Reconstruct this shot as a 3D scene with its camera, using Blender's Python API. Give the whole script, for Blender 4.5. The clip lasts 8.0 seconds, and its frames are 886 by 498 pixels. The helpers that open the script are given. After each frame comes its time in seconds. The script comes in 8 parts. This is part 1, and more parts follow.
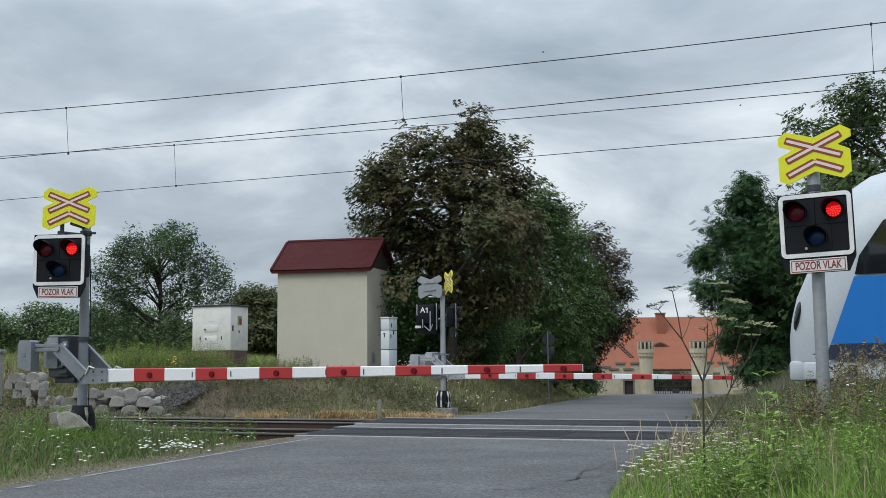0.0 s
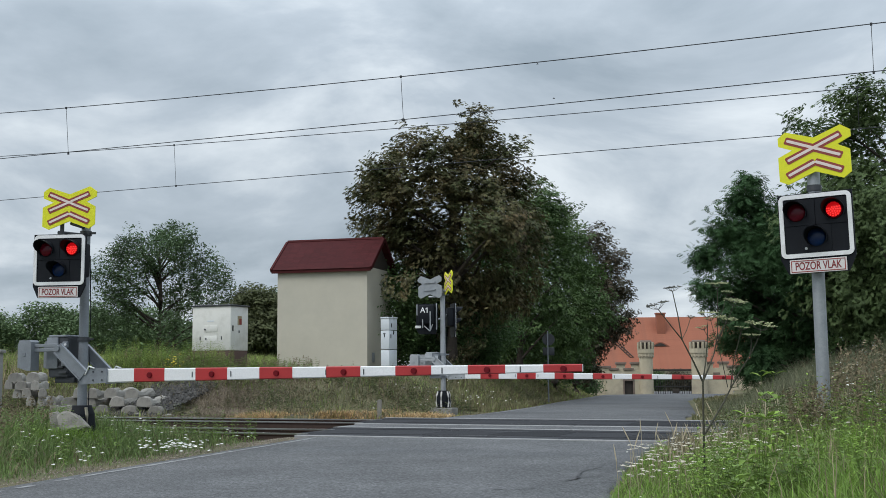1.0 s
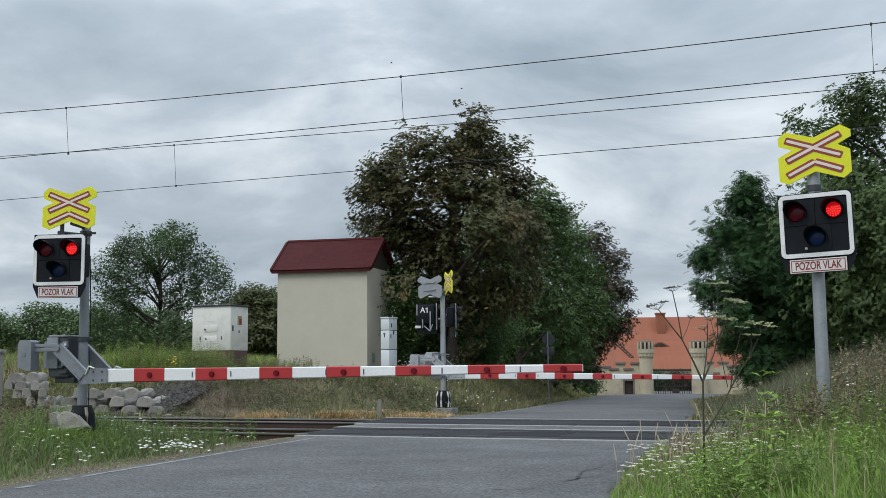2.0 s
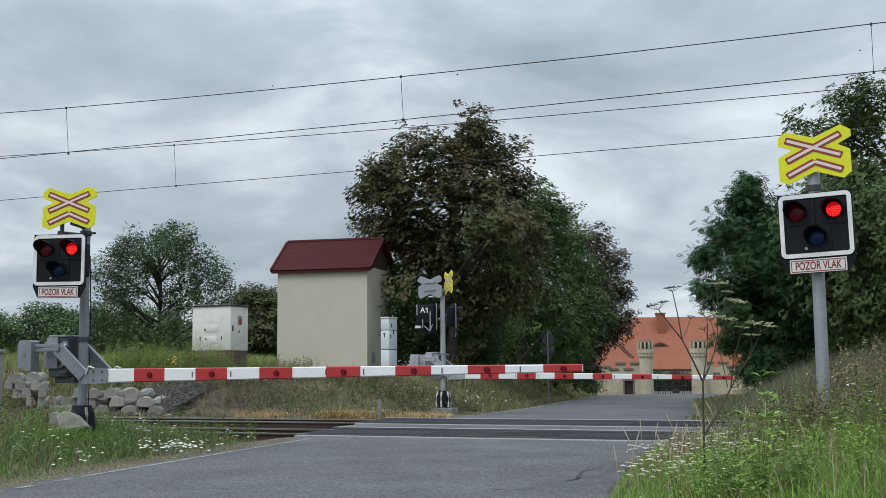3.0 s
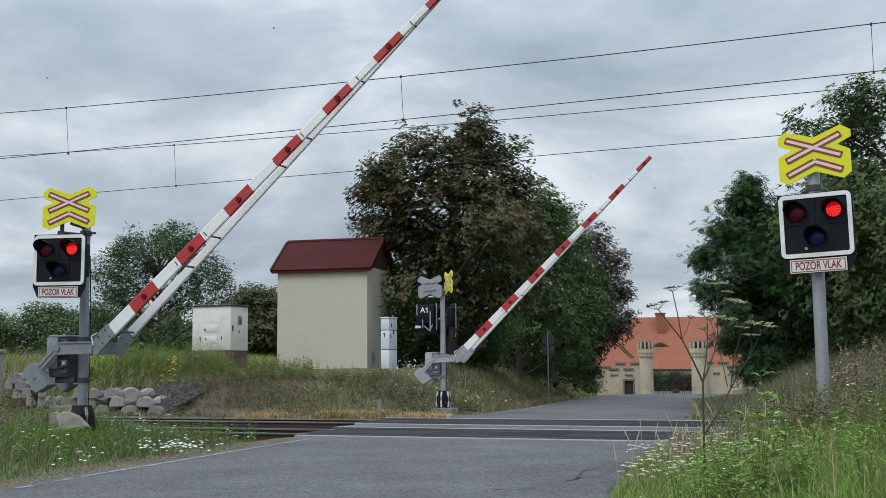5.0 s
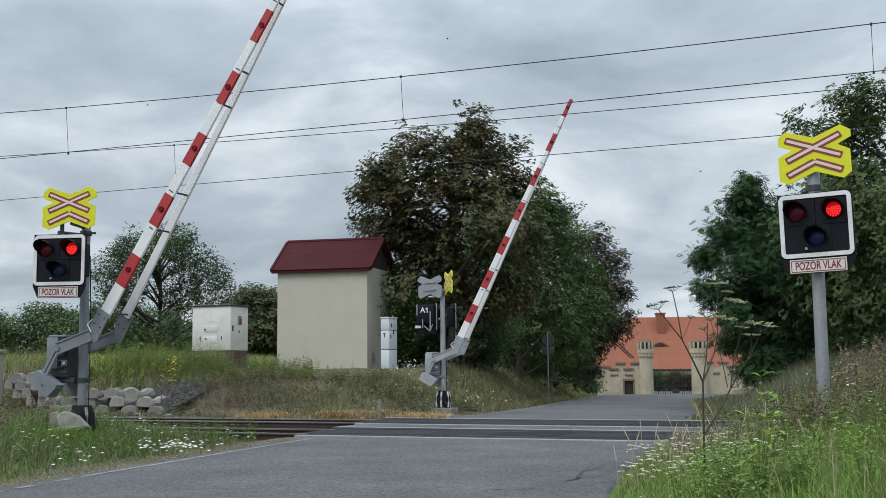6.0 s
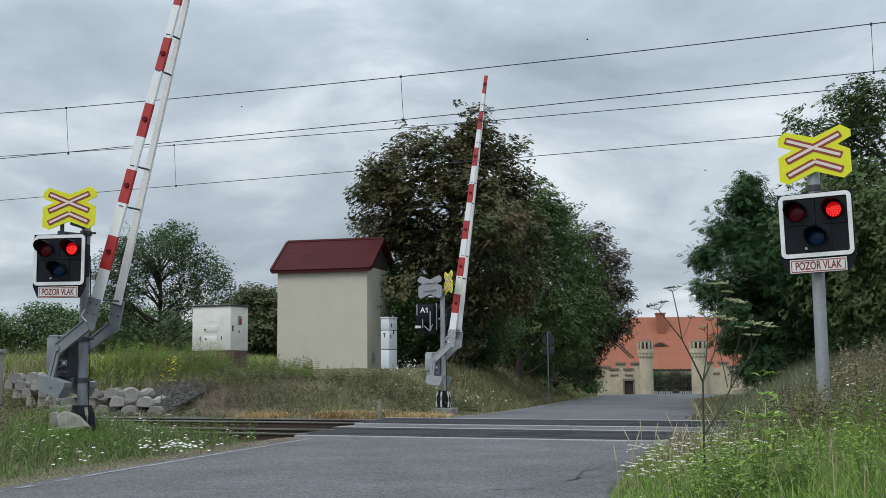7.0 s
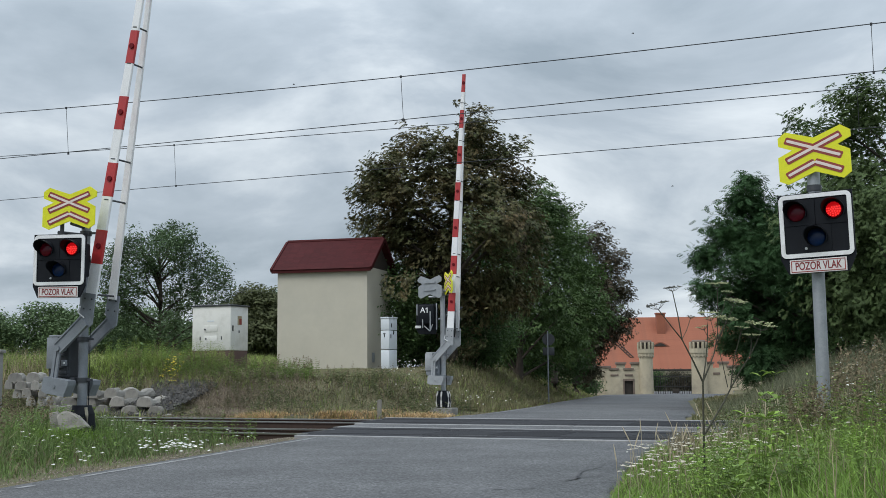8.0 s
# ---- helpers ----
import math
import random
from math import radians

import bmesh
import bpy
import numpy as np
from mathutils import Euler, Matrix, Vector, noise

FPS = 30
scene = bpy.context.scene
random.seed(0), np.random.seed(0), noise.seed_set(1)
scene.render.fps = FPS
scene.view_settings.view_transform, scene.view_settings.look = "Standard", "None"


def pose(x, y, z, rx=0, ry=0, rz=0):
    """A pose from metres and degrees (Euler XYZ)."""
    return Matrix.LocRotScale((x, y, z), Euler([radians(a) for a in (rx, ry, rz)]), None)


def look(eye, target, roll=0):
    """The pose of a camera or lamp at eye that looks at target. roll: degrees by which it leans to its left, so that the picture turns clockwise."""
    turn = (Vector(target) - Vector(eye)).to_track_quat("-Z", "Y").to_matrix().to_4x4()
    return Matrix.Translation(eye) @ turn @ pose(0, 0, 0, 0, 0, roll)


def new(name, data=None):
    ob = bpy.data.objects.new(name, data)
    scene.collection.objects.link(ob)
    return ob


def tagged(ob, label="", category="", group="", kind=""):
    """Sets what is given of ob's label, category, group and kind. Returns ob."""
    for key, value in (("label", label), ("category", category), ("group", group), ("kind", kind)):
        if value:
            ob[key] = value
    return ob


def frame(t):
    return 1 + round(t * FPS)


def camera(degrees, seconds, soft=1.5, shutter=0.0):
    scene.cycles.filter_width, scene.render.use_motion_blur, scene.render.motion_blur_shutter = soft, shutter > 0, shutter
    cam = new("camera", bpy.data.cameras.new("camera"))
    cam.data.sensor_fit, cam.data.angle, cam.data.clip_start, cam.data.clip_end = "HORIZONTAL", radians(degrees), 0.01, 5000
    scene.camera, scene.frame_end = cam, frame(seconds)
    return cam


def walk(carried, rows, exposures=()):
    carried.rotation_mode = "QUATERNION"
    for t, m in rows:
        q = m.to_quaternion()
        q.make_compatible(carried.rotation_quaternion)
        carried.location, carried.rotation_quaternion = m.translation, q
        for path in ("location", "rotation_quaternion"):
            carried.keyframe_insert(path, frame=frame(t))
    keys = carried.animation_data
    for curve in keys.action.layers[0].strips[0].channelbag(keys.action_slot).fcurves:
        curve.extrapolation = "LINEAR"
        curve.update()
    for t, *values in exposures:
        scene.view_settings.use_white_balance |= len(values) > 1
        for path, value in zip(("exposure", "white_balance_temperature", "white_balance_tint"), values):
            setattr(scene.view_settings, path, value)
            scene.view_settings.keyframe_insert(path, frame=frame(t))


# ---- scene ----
# ------------------------------------------------------------------ camera
EYE = (0.0, 0.0, 1.1)
PITCH = 5.881
cam = camera(41.0, 8.0, soft=0.7)
VIEW = look(EYE, (0.0, 10 * math.cos(radians(PITCH)), 1.1 + 10 * math.sin(radians(PITCH))), -0.45)
walk(cam, [(0.0, VIEW), (8.0, VIEW)], exposures=[(0.0, 0.0), (8.0, 0.0)])

# ------------------------------------------------------------------ sky and sun
SUN_EL, SUN_AZ = 50.0, 232.0          # degrees; azimuth clockwise from +y


def make_world():
    w = bpy.data.worlds.new("overcast_sky")
    scene.world = w
    w.use_nodes = True
    nt = w.node_tree
    nt.nodes.clear()
    N, L = nt.nodes.new, nt.links.new
    out, bg = N("ShaderNodeOutputWorld"), N("ShaderNodeBackground")
    sky = N("ShaderNodeTexSky")
    sky.sky_type = "NISHITA"
    sky.sun_disc = False
    sky.sun_elevation = radians(SUN_EL)
    sky.sun_rotation = radians(SUN_AZ)
    tc, sep = N("ShaderNodeTexCoord"), N("ShaderNodeSeparateXYZ")
    L(tc.outputs["Generated"], sep.inputs[0])
    # clouds lie on a flat layer: divide the way by its height
    zz = N("ShaderNodeMath")
    zz.operation = "MAXIMUM"
    L(sep.outputs["Z"], zz.inputs[0])
    zz.inputs[1].default_value = 0.0
    za = N("ShaderNodeMath")
    za.operation = "ADD"
    L(zz.outputs[0], za.inputs[0])
    za.inputs[1].default_value = 0.34
    comb = N("ShaderNodeCombineXYZ")
    for axis in "XY":
        d = N("ShaderNodeMath")
        d.operation = "DIVIDE"
        L(sep.outputs[axis], d.inputs[0])
        L(za.outputs[0], d.inputs[1])
        L(d.outputs[0], comb.inputs[axis])
    mp = N("ShaderNodeMapping")
    mp.inputs["Location"].default_value = (4.1, 2.3, 0.0)
    mp.inputs["Scale"].default_value = (1.0, 1.0, 1.0)
    L(comb.outputs[0], mp.inputs[0])
    big = N("ShaderNodeTexNoise")
    big.inputs["Scale"].default_value = 1.9
    big.inputs["Detail"].default_value = 7
    big.inputs["Roughness"].default_value = 0.56
    big.inputs["Distortion"].default_value = 0.35
    L(mp.outputs[0], big.inputs["Vector"])
    ramp = N("ShaderNodeValToRGB")
    e = ramp.color_ramp.elements
    e[0].position, e[0].color = 0.35, (0.36, 0.435, 0.505, 1)
    e[1].position, e[1].color = 0.64, (0.84, 0.915, 0.975, 1)
    m = e.new(0.5)
    m.color = (0.525, 0.605, 0.685, 1)
    L(big.outputs[0], ramp.inputs[0])
    mul = N("ShaderNodeMix")
    mul.data_type = "RGBA"
    mul.blend_type = "MIX"
    mul.inputs[0].default_value = 0.93
    skys = N("ShaderNodeMix")
    skys.data_type, skys.blend_type = "RGBA", "MULTIPLY"
    skys.inputs[0].default_value = 1.0
    L(sky.outputs[0], skys.inputs[6])
    skys.inputs[7].default_value = (0.10, 0.10, 0.10, 1)
    L(skys.outputs[2], mul.inputs[6])
    L(ramp.outputs[0], mul.inputs[7])
    # an overcast sky is brightest overhead
    zr = N("ShaderNodeMapRange")
    zr.interpolation_type = "SMOOTHSTEP"
    zr.inputs["From Min"].default_value, zr.inputs["From Max"].default_value = 0.1, 1.0
    zr.inputs["To Min"].default_value, zr.inputs["To Max"].default_value = 1.0, 2.75
    L(sep.outputs["Z"], zr.inputs["Value"])
    lift = N("ShaderNodeVectorMath")
    lift.operation = "SCALE"
    L(mul.outputs[2], lift.inputs[0])
    L(zr.outputs[0], lift.inputs["Scale"])
    L(lift.outputs[0], bg.inputs[0])
    bg.inputs[1].default_value = 0.92
    L(bg.outputs[0], out.inputs[0])


make_world()
sun_data = bpy.data.lights.new("sun", "SUN")
sun_data.energy, sun_data.angle, sun_data.color = 1.5, radians(30), (1.0, 0.96, 0.9)
sun = new("sun", sun_data)
_a, _e = radians(SUN_AZ), radians(SUN_EL)
sun.matrix_world = look((30 * math.sin(_a) * math.cos(_e), 30 * math.cos(_a) * math.cos(_e), 30 * math.sin(_e)), (0, 0, 0))

# ------------------------------------------------------------------ materials
def mat(name, c1, c2=None, rough=0.7, metal=0.0, scale=3.0, fine=40.0, bump=0.15, vary=0.0, island=0.0,
        spec=0.5, clear=0.0, through_light=0.0, emit=None, stain=None, stain_scale=1.2, dist=0.01):
    """A surface with colour that drifts at two scales, fine relief, and, where asked, change from piece to piece."""
    m = bpy.data.materials.new(name)
    m.use_nodes = True
    nt = m.node_tree
    N, L = nt.nodes.new, nt.links.new
    b = nt.nodes["Principled BSDF"]
    b.inputs["Roughness"].default_value = rough
    b.inputs["Metallic"].default_value = metal
    b.inputs["Specular IOR Level"].default_value = spec
    b.inputs["Coat Weight"].default_value = clear
    c2 = c2 or tuple(v * 0.72 for v in c1)
    tc = N("ShaderNodeTexCoord")
    n1, n2 = N("ShaderNodeTexNoise"), N("ShaderNodeTexNoise")
    n1.inputs["Scale"].default_value, n1.inputs["Detail"].default_value = scale, 6
    n1.inputs["Roughness"].default_value = 0.65
    n2.inputs["Scale"].default_value, n2.inputs["Detail"].default_value = fine, 4
    for n in (n1, n2):
        L(tc.outputs["Object"], n.inputs["Vector"])
    r = N("ShaderNodeMapRange")
    r.inputs["From Min"].default_value, r.inputs["From Max"].default_value = 0.32, 0.68
    L(n1.outputs[0], r.inputs["Value"])
    mix = N("ShaderNodeMix")
    mix.data_type = "RGBA"
    L(r.outputs[0], mix.inputs[0])
    mix.inputs[6].default_value, mix.inputs[7].default_value = (*c1, 1), (*c2, 1)
    grain = N("ShaderNodeMapRange")
    grain.inputs["To Min"].default_value, grain.inputs["To Max"].default_value = 0.86, 1.14
    L(n2.outputs[0], grain.inputs["Value"])
    hsv = N("ShaderNodeHueSaturation")
    L(mix.outputs[2], hsv.inputs["Color"])
    value = grain.outputs[0]
    for amount, node, sock in ((vary, "ShaderNodeObjectInfo", "Random"), (island, "ShaderNodeNewGeometry", "Random Per Island")):
        if amount:
            src, mr, mu = N(node), N("ShaderNodeMapRange"), N("ShaderNodeMath")
            mr.inputs["To Min"].default_value, mr.inputs["To Max"].default_value = 1 - amount, 1 + amount
            L(src.outputs[sock], mr.inputs["Value"])
            mu.operation = "MULTIPLY"
            L(value, mu.inputs[0])
            L(mr.outputs[0], mu.inputs[1])
            value = mu.outputs[0]
    L(value, hsv.inputs["Value"])
    colour = hsv.outputs[0]
    if stain:
        n3, r3, m3 = N("ShaderNodeTexNoise"), N("ShaderNodeMapRange"), N("ShaderNodeMix")
        n3.inputs["Scale"].default_value, n3.inputs["Detail"].default_value = stain_scale, 8
        n3.inputs["Roughness"].default_value = 0.7
        L(tc.outputs["Object"], n3.inputs["Vector"])
        r3.inputs["From Min"].default_value, r3.inputs["From Max"].default_value = 0.5, 0.72
        r3.inputs["To Max"].default_value = 0.75
        L(n3.outputs[0], r3.inputs["Value"])
        m3.data_type = "RGBA"
        L(r3.outputs[0], m3.inputs[0])
        L(colour, m3.inputs[6])
        m3.inputs[7].default_value = (*stain, 1)
        colour = m3.outputs[2]
    L(colour, b.inputs["Base Color"])
    if bump:
        bp = N("ShaderNodeBump")
        bp.inputs["Strength"].default_value, bp.inputs["Distance"].default_value = bump, dist
        L(n2.outputs[0], bp.inputs["Height"])
        L(bp.outputs[0], b.inputs["Normal"])
    if through_light:
        tr, ms = N("ShaderNodeBsdfTranslucent"), N("ShaderNodeMixShader")
        L(colour, tr.inputs[0])
        ms.inputs[0].default_value = through_light
        L(b.outputs[0], ms.inputs[1])
        L(tr.outputs[0], ms.inputs[2])
        L(ms.outputs[0], nt.nodes["Material Output"].inputs[0])
    if emit:
        b.inputs["Emission Color"].default_value = (*emit[0], 1)
        b.inputs["Emission Strength"].default_value = emit[1]
    return m




def asphalt_mat():
    """Worn asphalt: pale stone chips in dark binder, with patches, polished tracks and dust."""
    m = bpy.data.materials.new("asphalt")
    m.use_nodes = True
    nt = m.node_tree
    N, L = nt.nodes.new, nt.links.new
    b = nt.nodes["Principled BSDF"]
    b.inputs["Roughness"].default_value = 0.9
    b.inputs["Specular IOR Level"].default_value = 0.25
    tc = N("ShaderNodeTexCoord")

    def noise_at(scale, detail, rough=0.6):
        n = N("ShaderNodeTexNoise")
        n.inputs["Scale"].default_value, n.inputs["Detail"].default_value, n.inputs["Roughness"].default_value = scale, detail, rough
        L(tc.outputs["Object"], n.inputs["Vector"])
        return n

    def spread(src, a, b_, lo, hi):
        r = N("ShaderNodeMapRange")
        for key, v in (("From Min", a), ("From Max", b_), ("To Min", lo), ("To Max", hi)):
            r.inputs[key].default_value = v
        L(src, r.inputs["Value"])
        return r.outputs[0]

    def times(p, q):
        t = N("ShaderNodeMath")
        t.operation = "MULTIPLY"
        L(p, t.inputs[0])
        L(q, t.inputs[1])
        return t.outputs[0]
    chips = N("ShaderNodeTexVoronoi")
    chips.inputs["Scale"].default_value = 48
    L(tc.outputs["Object"], chips.inputs["Vector"])
    bw = N("ShaderNodeRGBToBW")
    L(chips.outputs["Color"], bw.inputs[0])
    grain = noise_at(60, 5, 0.8)
    patch, wide = noise_at(0.8, 4, 0.55), noise_at(0.17, 3)
    sparse = N("ShaderNodeTexVoronoi")
    sparse.inputs["Scale"].default_value = 7.0
    L(tc.outputs["Object"], sparse.inputs["Vector"])
    v = times(spread(bw.outputs[0], 0.2, 0.95, 0.66, 1.55), spread(grain.outputs[0], 0.3, 0.7, 0.55, 1.45))
    v = times(v, spread(sparse.outputs["Distance"], 0.05, 0.12, 1.8, 1.0))
    v = times(v, spread(patch.outputs[0], 0.3, 0.7, 0.82, 1.16))
    v = times(v, spread(wide.outputs[0], 0.35, 0.65, 0.88, 1.12))
    hsv = N("ShaderNodeHueSaturation")
    hsv.inputs["Color"].default_value = (0.104, 0.106, 0.109, 1)
    L(v, hsv.inputs["Value"])
    L(hsv.outputs[0], b.inputs["Base Color"])
    bp = N("ShaderNodeBump")
    bp.inputs["Strength"].default_value, bp.inputs["Distance"].default_value = 0.6, 0.01
    L(grain.outputs[0], bp.inputs["Height"])
    L(bp.outputs[0], b.inputs["Normal"])
    return m


ASPHALT = asphalt_mat()
PAINT_LINE = mat("worn_road_paint", (0.35, 0.355, 0.35), (0.09, 0.09, 0.095), 0.9, scale=6, fine=60, bump=0.3)
SOIL = mat("grassy_soil", (0.075, 0.085, 0.03), (0.12, 0.10, 0.055), 0.95, scale=0.6, fine=18, bump=0.8, stain=(0.16, 0.125, 0.07), stain_scale=0.25, dist=0.05)
GRAVEL = mat("ballast_grit", (0.12, 0.115, 0.11), (0.07, 0.068, 0.066), 0.95, scale=6, fine=30, bump=1.0, dist=0.04)
STONE = mat("ballast_stone", (0.095, 0.093, 0.092), (0.055, 0.054, 0.053), 0.9, scale=5, fine=40, bump=0.4, island=0.45)
PALE_STONE = mat("roadside_gravel", (0.27, 0.235, 0.19), (0.16, 0.135, 0.105), 0.95, scale=5, fine=40, bump=0.4, island=0.35)
CONCRETE = mat("weathered_concrete", (0.27, 0.262, 0.245), (0.20, 0.195, 0.182), 0.9, scale=4, fine=45, bump=0.6, vary=0.22, stain=(0.13, 0.128, 0.115), stain_scale=3)
SLEEPER = mat("weathered_sleeper_concrete", (0.30, 0.285, 0.255), (0.215, 0.205, 0.185), 0.92, scale=5, fine=45, bump=0.8, vary=0.25, stain=(0.085, 0.082, 0.074), stain_scale=4)
RUBBER = mat("rubber_panel", (0.026, 0.027, 0.030), (0.036, 0.037, 0.041), 0.85, scale=4, fine=70, bump=0.4, vary=0.25, spec=0.12)
PANEL_EDGE = mat("concrete_edge_beam", (0.30, 0.30, 0.30), (0.2, 0.2, 0.2), 0.85, scale=5, fine=50, bump=0.4)
RAIL = mat("rusty_rail", (0.055, 0.032, 0.024), (0.035, 0.023, 0.018), 0.85, metal=0.1, scale=6, fine=50, bump=0.4)
RAIL_TOP = mat("polished_rail_head", (0.55, 0.55, 0.56), (0.45, 0.44, 0.44), 0.28, metal=1.0, scale=3, fine=60, bump=0.05)
GALV = mat("galvanised_steel", (0.36, 0.38, 0.40), (0.28, 0.30, 0.32), 0.5, metal=0.55, scale=9, fine=60, bump=0.08)
GREY_PAINT = mat("grey_painted_steel", (0.205, 0.225, 0.250), (0.165, 0.182, 0.205), 0.5, scale=5, fine=60, bump=0.06, stain=(0.12, 0.13, 0.145), stain_scale=4)
# Paler copy of GREY_PAINT, used on the far barrier.
PALE_GREY = mat("pale_grey_steel", (0.34, 0.36, 0.38), (0.29, 0.31, 0.33), 0.5, scale=5, fine=60, bump=0.06, stain=(0.2, 0.21, 0.22), stain_scale=4)
DARK_GREY = mat("dark_grey_steel", (0.045, 0.050, 0.058), (0.03, 0.034, 0.04), 0.55, scale=6, fine=60, bump=0.08)
BLACK = mat("matt_black_panel", (0.007, 0.0085, 0.012), (0.010, 0.012, 0.016), 0.6, scale=6, fine=60, bump=0.05, spec=0.15)
WHITE = mat("white_paint", (0.74, 0.75, 0.76), (0.68, 0.69, 0.70), 0.42, scale=4, fine=50, bump=0.04, stain=(0.55, 0.55, 0.54), stain_scale=5)
BOOM_WHITE = mat("white_boom_sheet", (0.76, 0.77, 0.78), (0.70, 0.71, 0.72), 0.38, scale=3, fine=50, bump=0.03)
BOOM_RED = mat("red_boom_sheet", (0.41, 0.030, 0.032), (0.34, 0.026, 0.028), 0.38, scale=3, fine=50, bump=0.03)
REFLECTOR = mat("dark_red_reflector", (0.15, 0.004, 0.010), (0.10, 0.003, 0.007), 0.45, scale=20, fine=90, bump=0.05, spec=0.2)
FLUO = mat("fluorescent_yellow_sheet", (0.70, 0.70, 0.010), (0.64, 0.65, 0.010), 0.5, scale=5, fine=60, bump=0.02)
SIGN_RED = mat("faded_red_film", (0.27, 0.040, 0.030), (0.22, 0.034, 0.026), 0.5, scale=9, fine=60, bump=0.02)
WORD_RED = mat("dark_red_lettering", (0.21, 0.018, 0.022), (0.17, 0.015, 0.018), 0.5, scale=9, fine=60, bump=0.02)
SIGN_WHITE = mat("sign_white_film", (0.72, 0.62, 0.58), (0.66, 0.57, 0.53), 0.5, scale=9, fine=60, bump=0.02)
PLATE = mat("sign_plate_white", (0.66, 0.64, 0.63), (0.6, 0.58, 0.57), 0.5, scale=9, fine=60, bump=0.02)
RED_LENS = mat("dark_red_lens", (0.115, 0.003, 0.014), (0.08, 0.002, 0.010), 0.2, scale=14, fine=90, bump=0.1, clear=0.1, spec=0.2)
BLUE_LENS = mat("dark_blue_lens", (0.004, 0.022, 0.085), (0.003, 0.015, 0.055), 0.2, scale=14, fine=90, bump=0.15, clear=0.1, spec=0.2)
LED_ON = mat("lit_red_led", (0.6, 0.01, 0.01), (0.5, 0.01, 0.01), 0.3, emit=((1.0, 0.006, 0.012), 0.34), bump=0)
LED_CORE = mat("lit_red_led_core", (0.6, 0.02, 0.02), (0.5, 0.02, 0.02), 0.3, emit=((1.0, 0.035, 0.03), 1.6), bump=0)
PLASTER = mat("beige_plaster", (0.51, 0.48, 0.40), (0.455, 0.43, 0.36), 0.92, scale=1.1, fine=90, bump=0.25, stain=(0.47, 0.44, 0.365), stain_scale=0.9)
DARK_RED_TILE = mat("dark_red_roof_sheet", (0.066, 0.013, 0.014), (0.048, 0.010, 0.011), 0.75, scale=4, fine=40, bump=0.2, vary=0.14, spec=0.15)
CABINET = mat("off_white_grp", (0.66, 0.655, 0.62), (0.60, 0.595, 0.56), 0.6, scale=2, fine=60, bump=0.06, stain=(0.5, 0.49, 0.45), stain_scale=2)
PLINTH = mat("brown_plinth", (0.105, 0.062, 0.052), (0.08, 0.05, 0.042), 0.9, scale=4, fine=40, bump=0.3)
PALE_BLUE = mat("pale_blue_grp", (0.62, 0.66, 0.70), (0.56, 0.60, 0.64), 0.55, scale=3, fine=60, bump=0.05)
WIRE = mat("dark_copper_wire", (0.055, 0.060, 0.066), (0.045, 0.048, 0.053), 0.85, bump=0, spec=0.2)
BARK = mat("bark", (0.075, 0.058, 0.044), (0.04, 0.032, 0.026), 0.95, scale=3, fine=25, bump=1.0, dist=0.03)
GATE_STONE = mat("pale_plaster_wall", (0.50, 0.44, 0.32), (0.40, 0.35, 0.255), 0.95, scale=1.0, fine=30, bump=0.4, stain=(0.26, 0.235, 0.19), stain_scale=0.8)
STONE_TRIM = mat("brown_tile_coping", (0.20, 0.155, 0.125), (0.14, 0.11, 0.09), 0.95, scale=3, fine=30, bump=0.4)
ORANGE_TILE = mat("orange_clay_tiles", (0.315, 0.112, 0.064), (0.25, 0.088, 0.052), 0.9, scale=0.5, fine=12, bump=0.3, vary=0.03, stain=(0.20, 0.085, 0.055), stain_scale=0.35)
# Dark timber; also the painted shade of the house gables and tower gaps.
DARK_WOOD_AND_SHADE = mat("dark_timber_and_shade", (0.045, 0.035, 0.028), (0.03, 0.025, 0.02), 0.8, scale=5, fine=30, bump=0.3)
IRON = mat("black_iron", (0.02, 0.02, 0.02), (0.03, 0.027, 0.025), 0.6, scale=5, fine=30, bump=0.2)
LEAF_BROWN = mat("chestnut_leaf_browning", (0.052, 0.062, 0.031), (0.094, 0.066, 0.040), 0.62, scale=0.9, fine=9, bump=0, island=0.42, through_light=0.14, spec=0.4)
LEAF_CHESTNUT = mat("chestnut_leaf_dull", (0.068, 0.100, 0.038), (0.130, 0.092, 0.044), 0.6, scale=0.8, fine=9, bump=0, island=0.65, through_light=0.2, spec=0.3)
LEAF_GREEN = mat("avenue_leaf_green", (0.105, 0.170, 0.055), (0.070, 0.118, 0.042), 0.65, scale=0.6, fine=9, bump=0, island=0.45, through_light=0.2, spec=0.3)
LEAF_FIELD = mat("field_tree_leaf", (0.100, 0.155, 0.070), (0.078, 0.124, 0.058), 0.65, scale=0.5, fine=9, bump=0, island=0.4, through_light=0.2, spec=0.35)
LEAF_MAPLE = mat("olive_maple_leaf", (0.100, 0.148, 0.054), (0.076, 0.112, 0.044), 0.6, scale=0.6, fine=9, bump=0, island=0.35, through_light=0.3, spec=0.2)
# The ash's shade is put into this leaf's darker green.
LEAF_SHADE = mat("shaded_shrub_leaf", (0.100, 0.125, 0.060), (0.084, 0.094, 0.050), 0.7, scale=0.8, fine=9, bump=0, island=0.25, through_light=0.25, spec=0.15)
LEAF_DULL = mat("dull_shrub_leaf", (0.125, 0.145, 0.068), (0.100, 0.112, 0.056), 0.7, scale=0.8, fine=9, bump=0, island=0.28, through_light=0.25, spec=0.25)
LEAF_HERB = mat("verge_herb_leaf", (0.190, 0.280, 0.072), (0.135, 0.205, 0.058), 0.6, scale=1.2, fine=20, bump=0, island=0.35, through_light=0.3, spec=0.3)
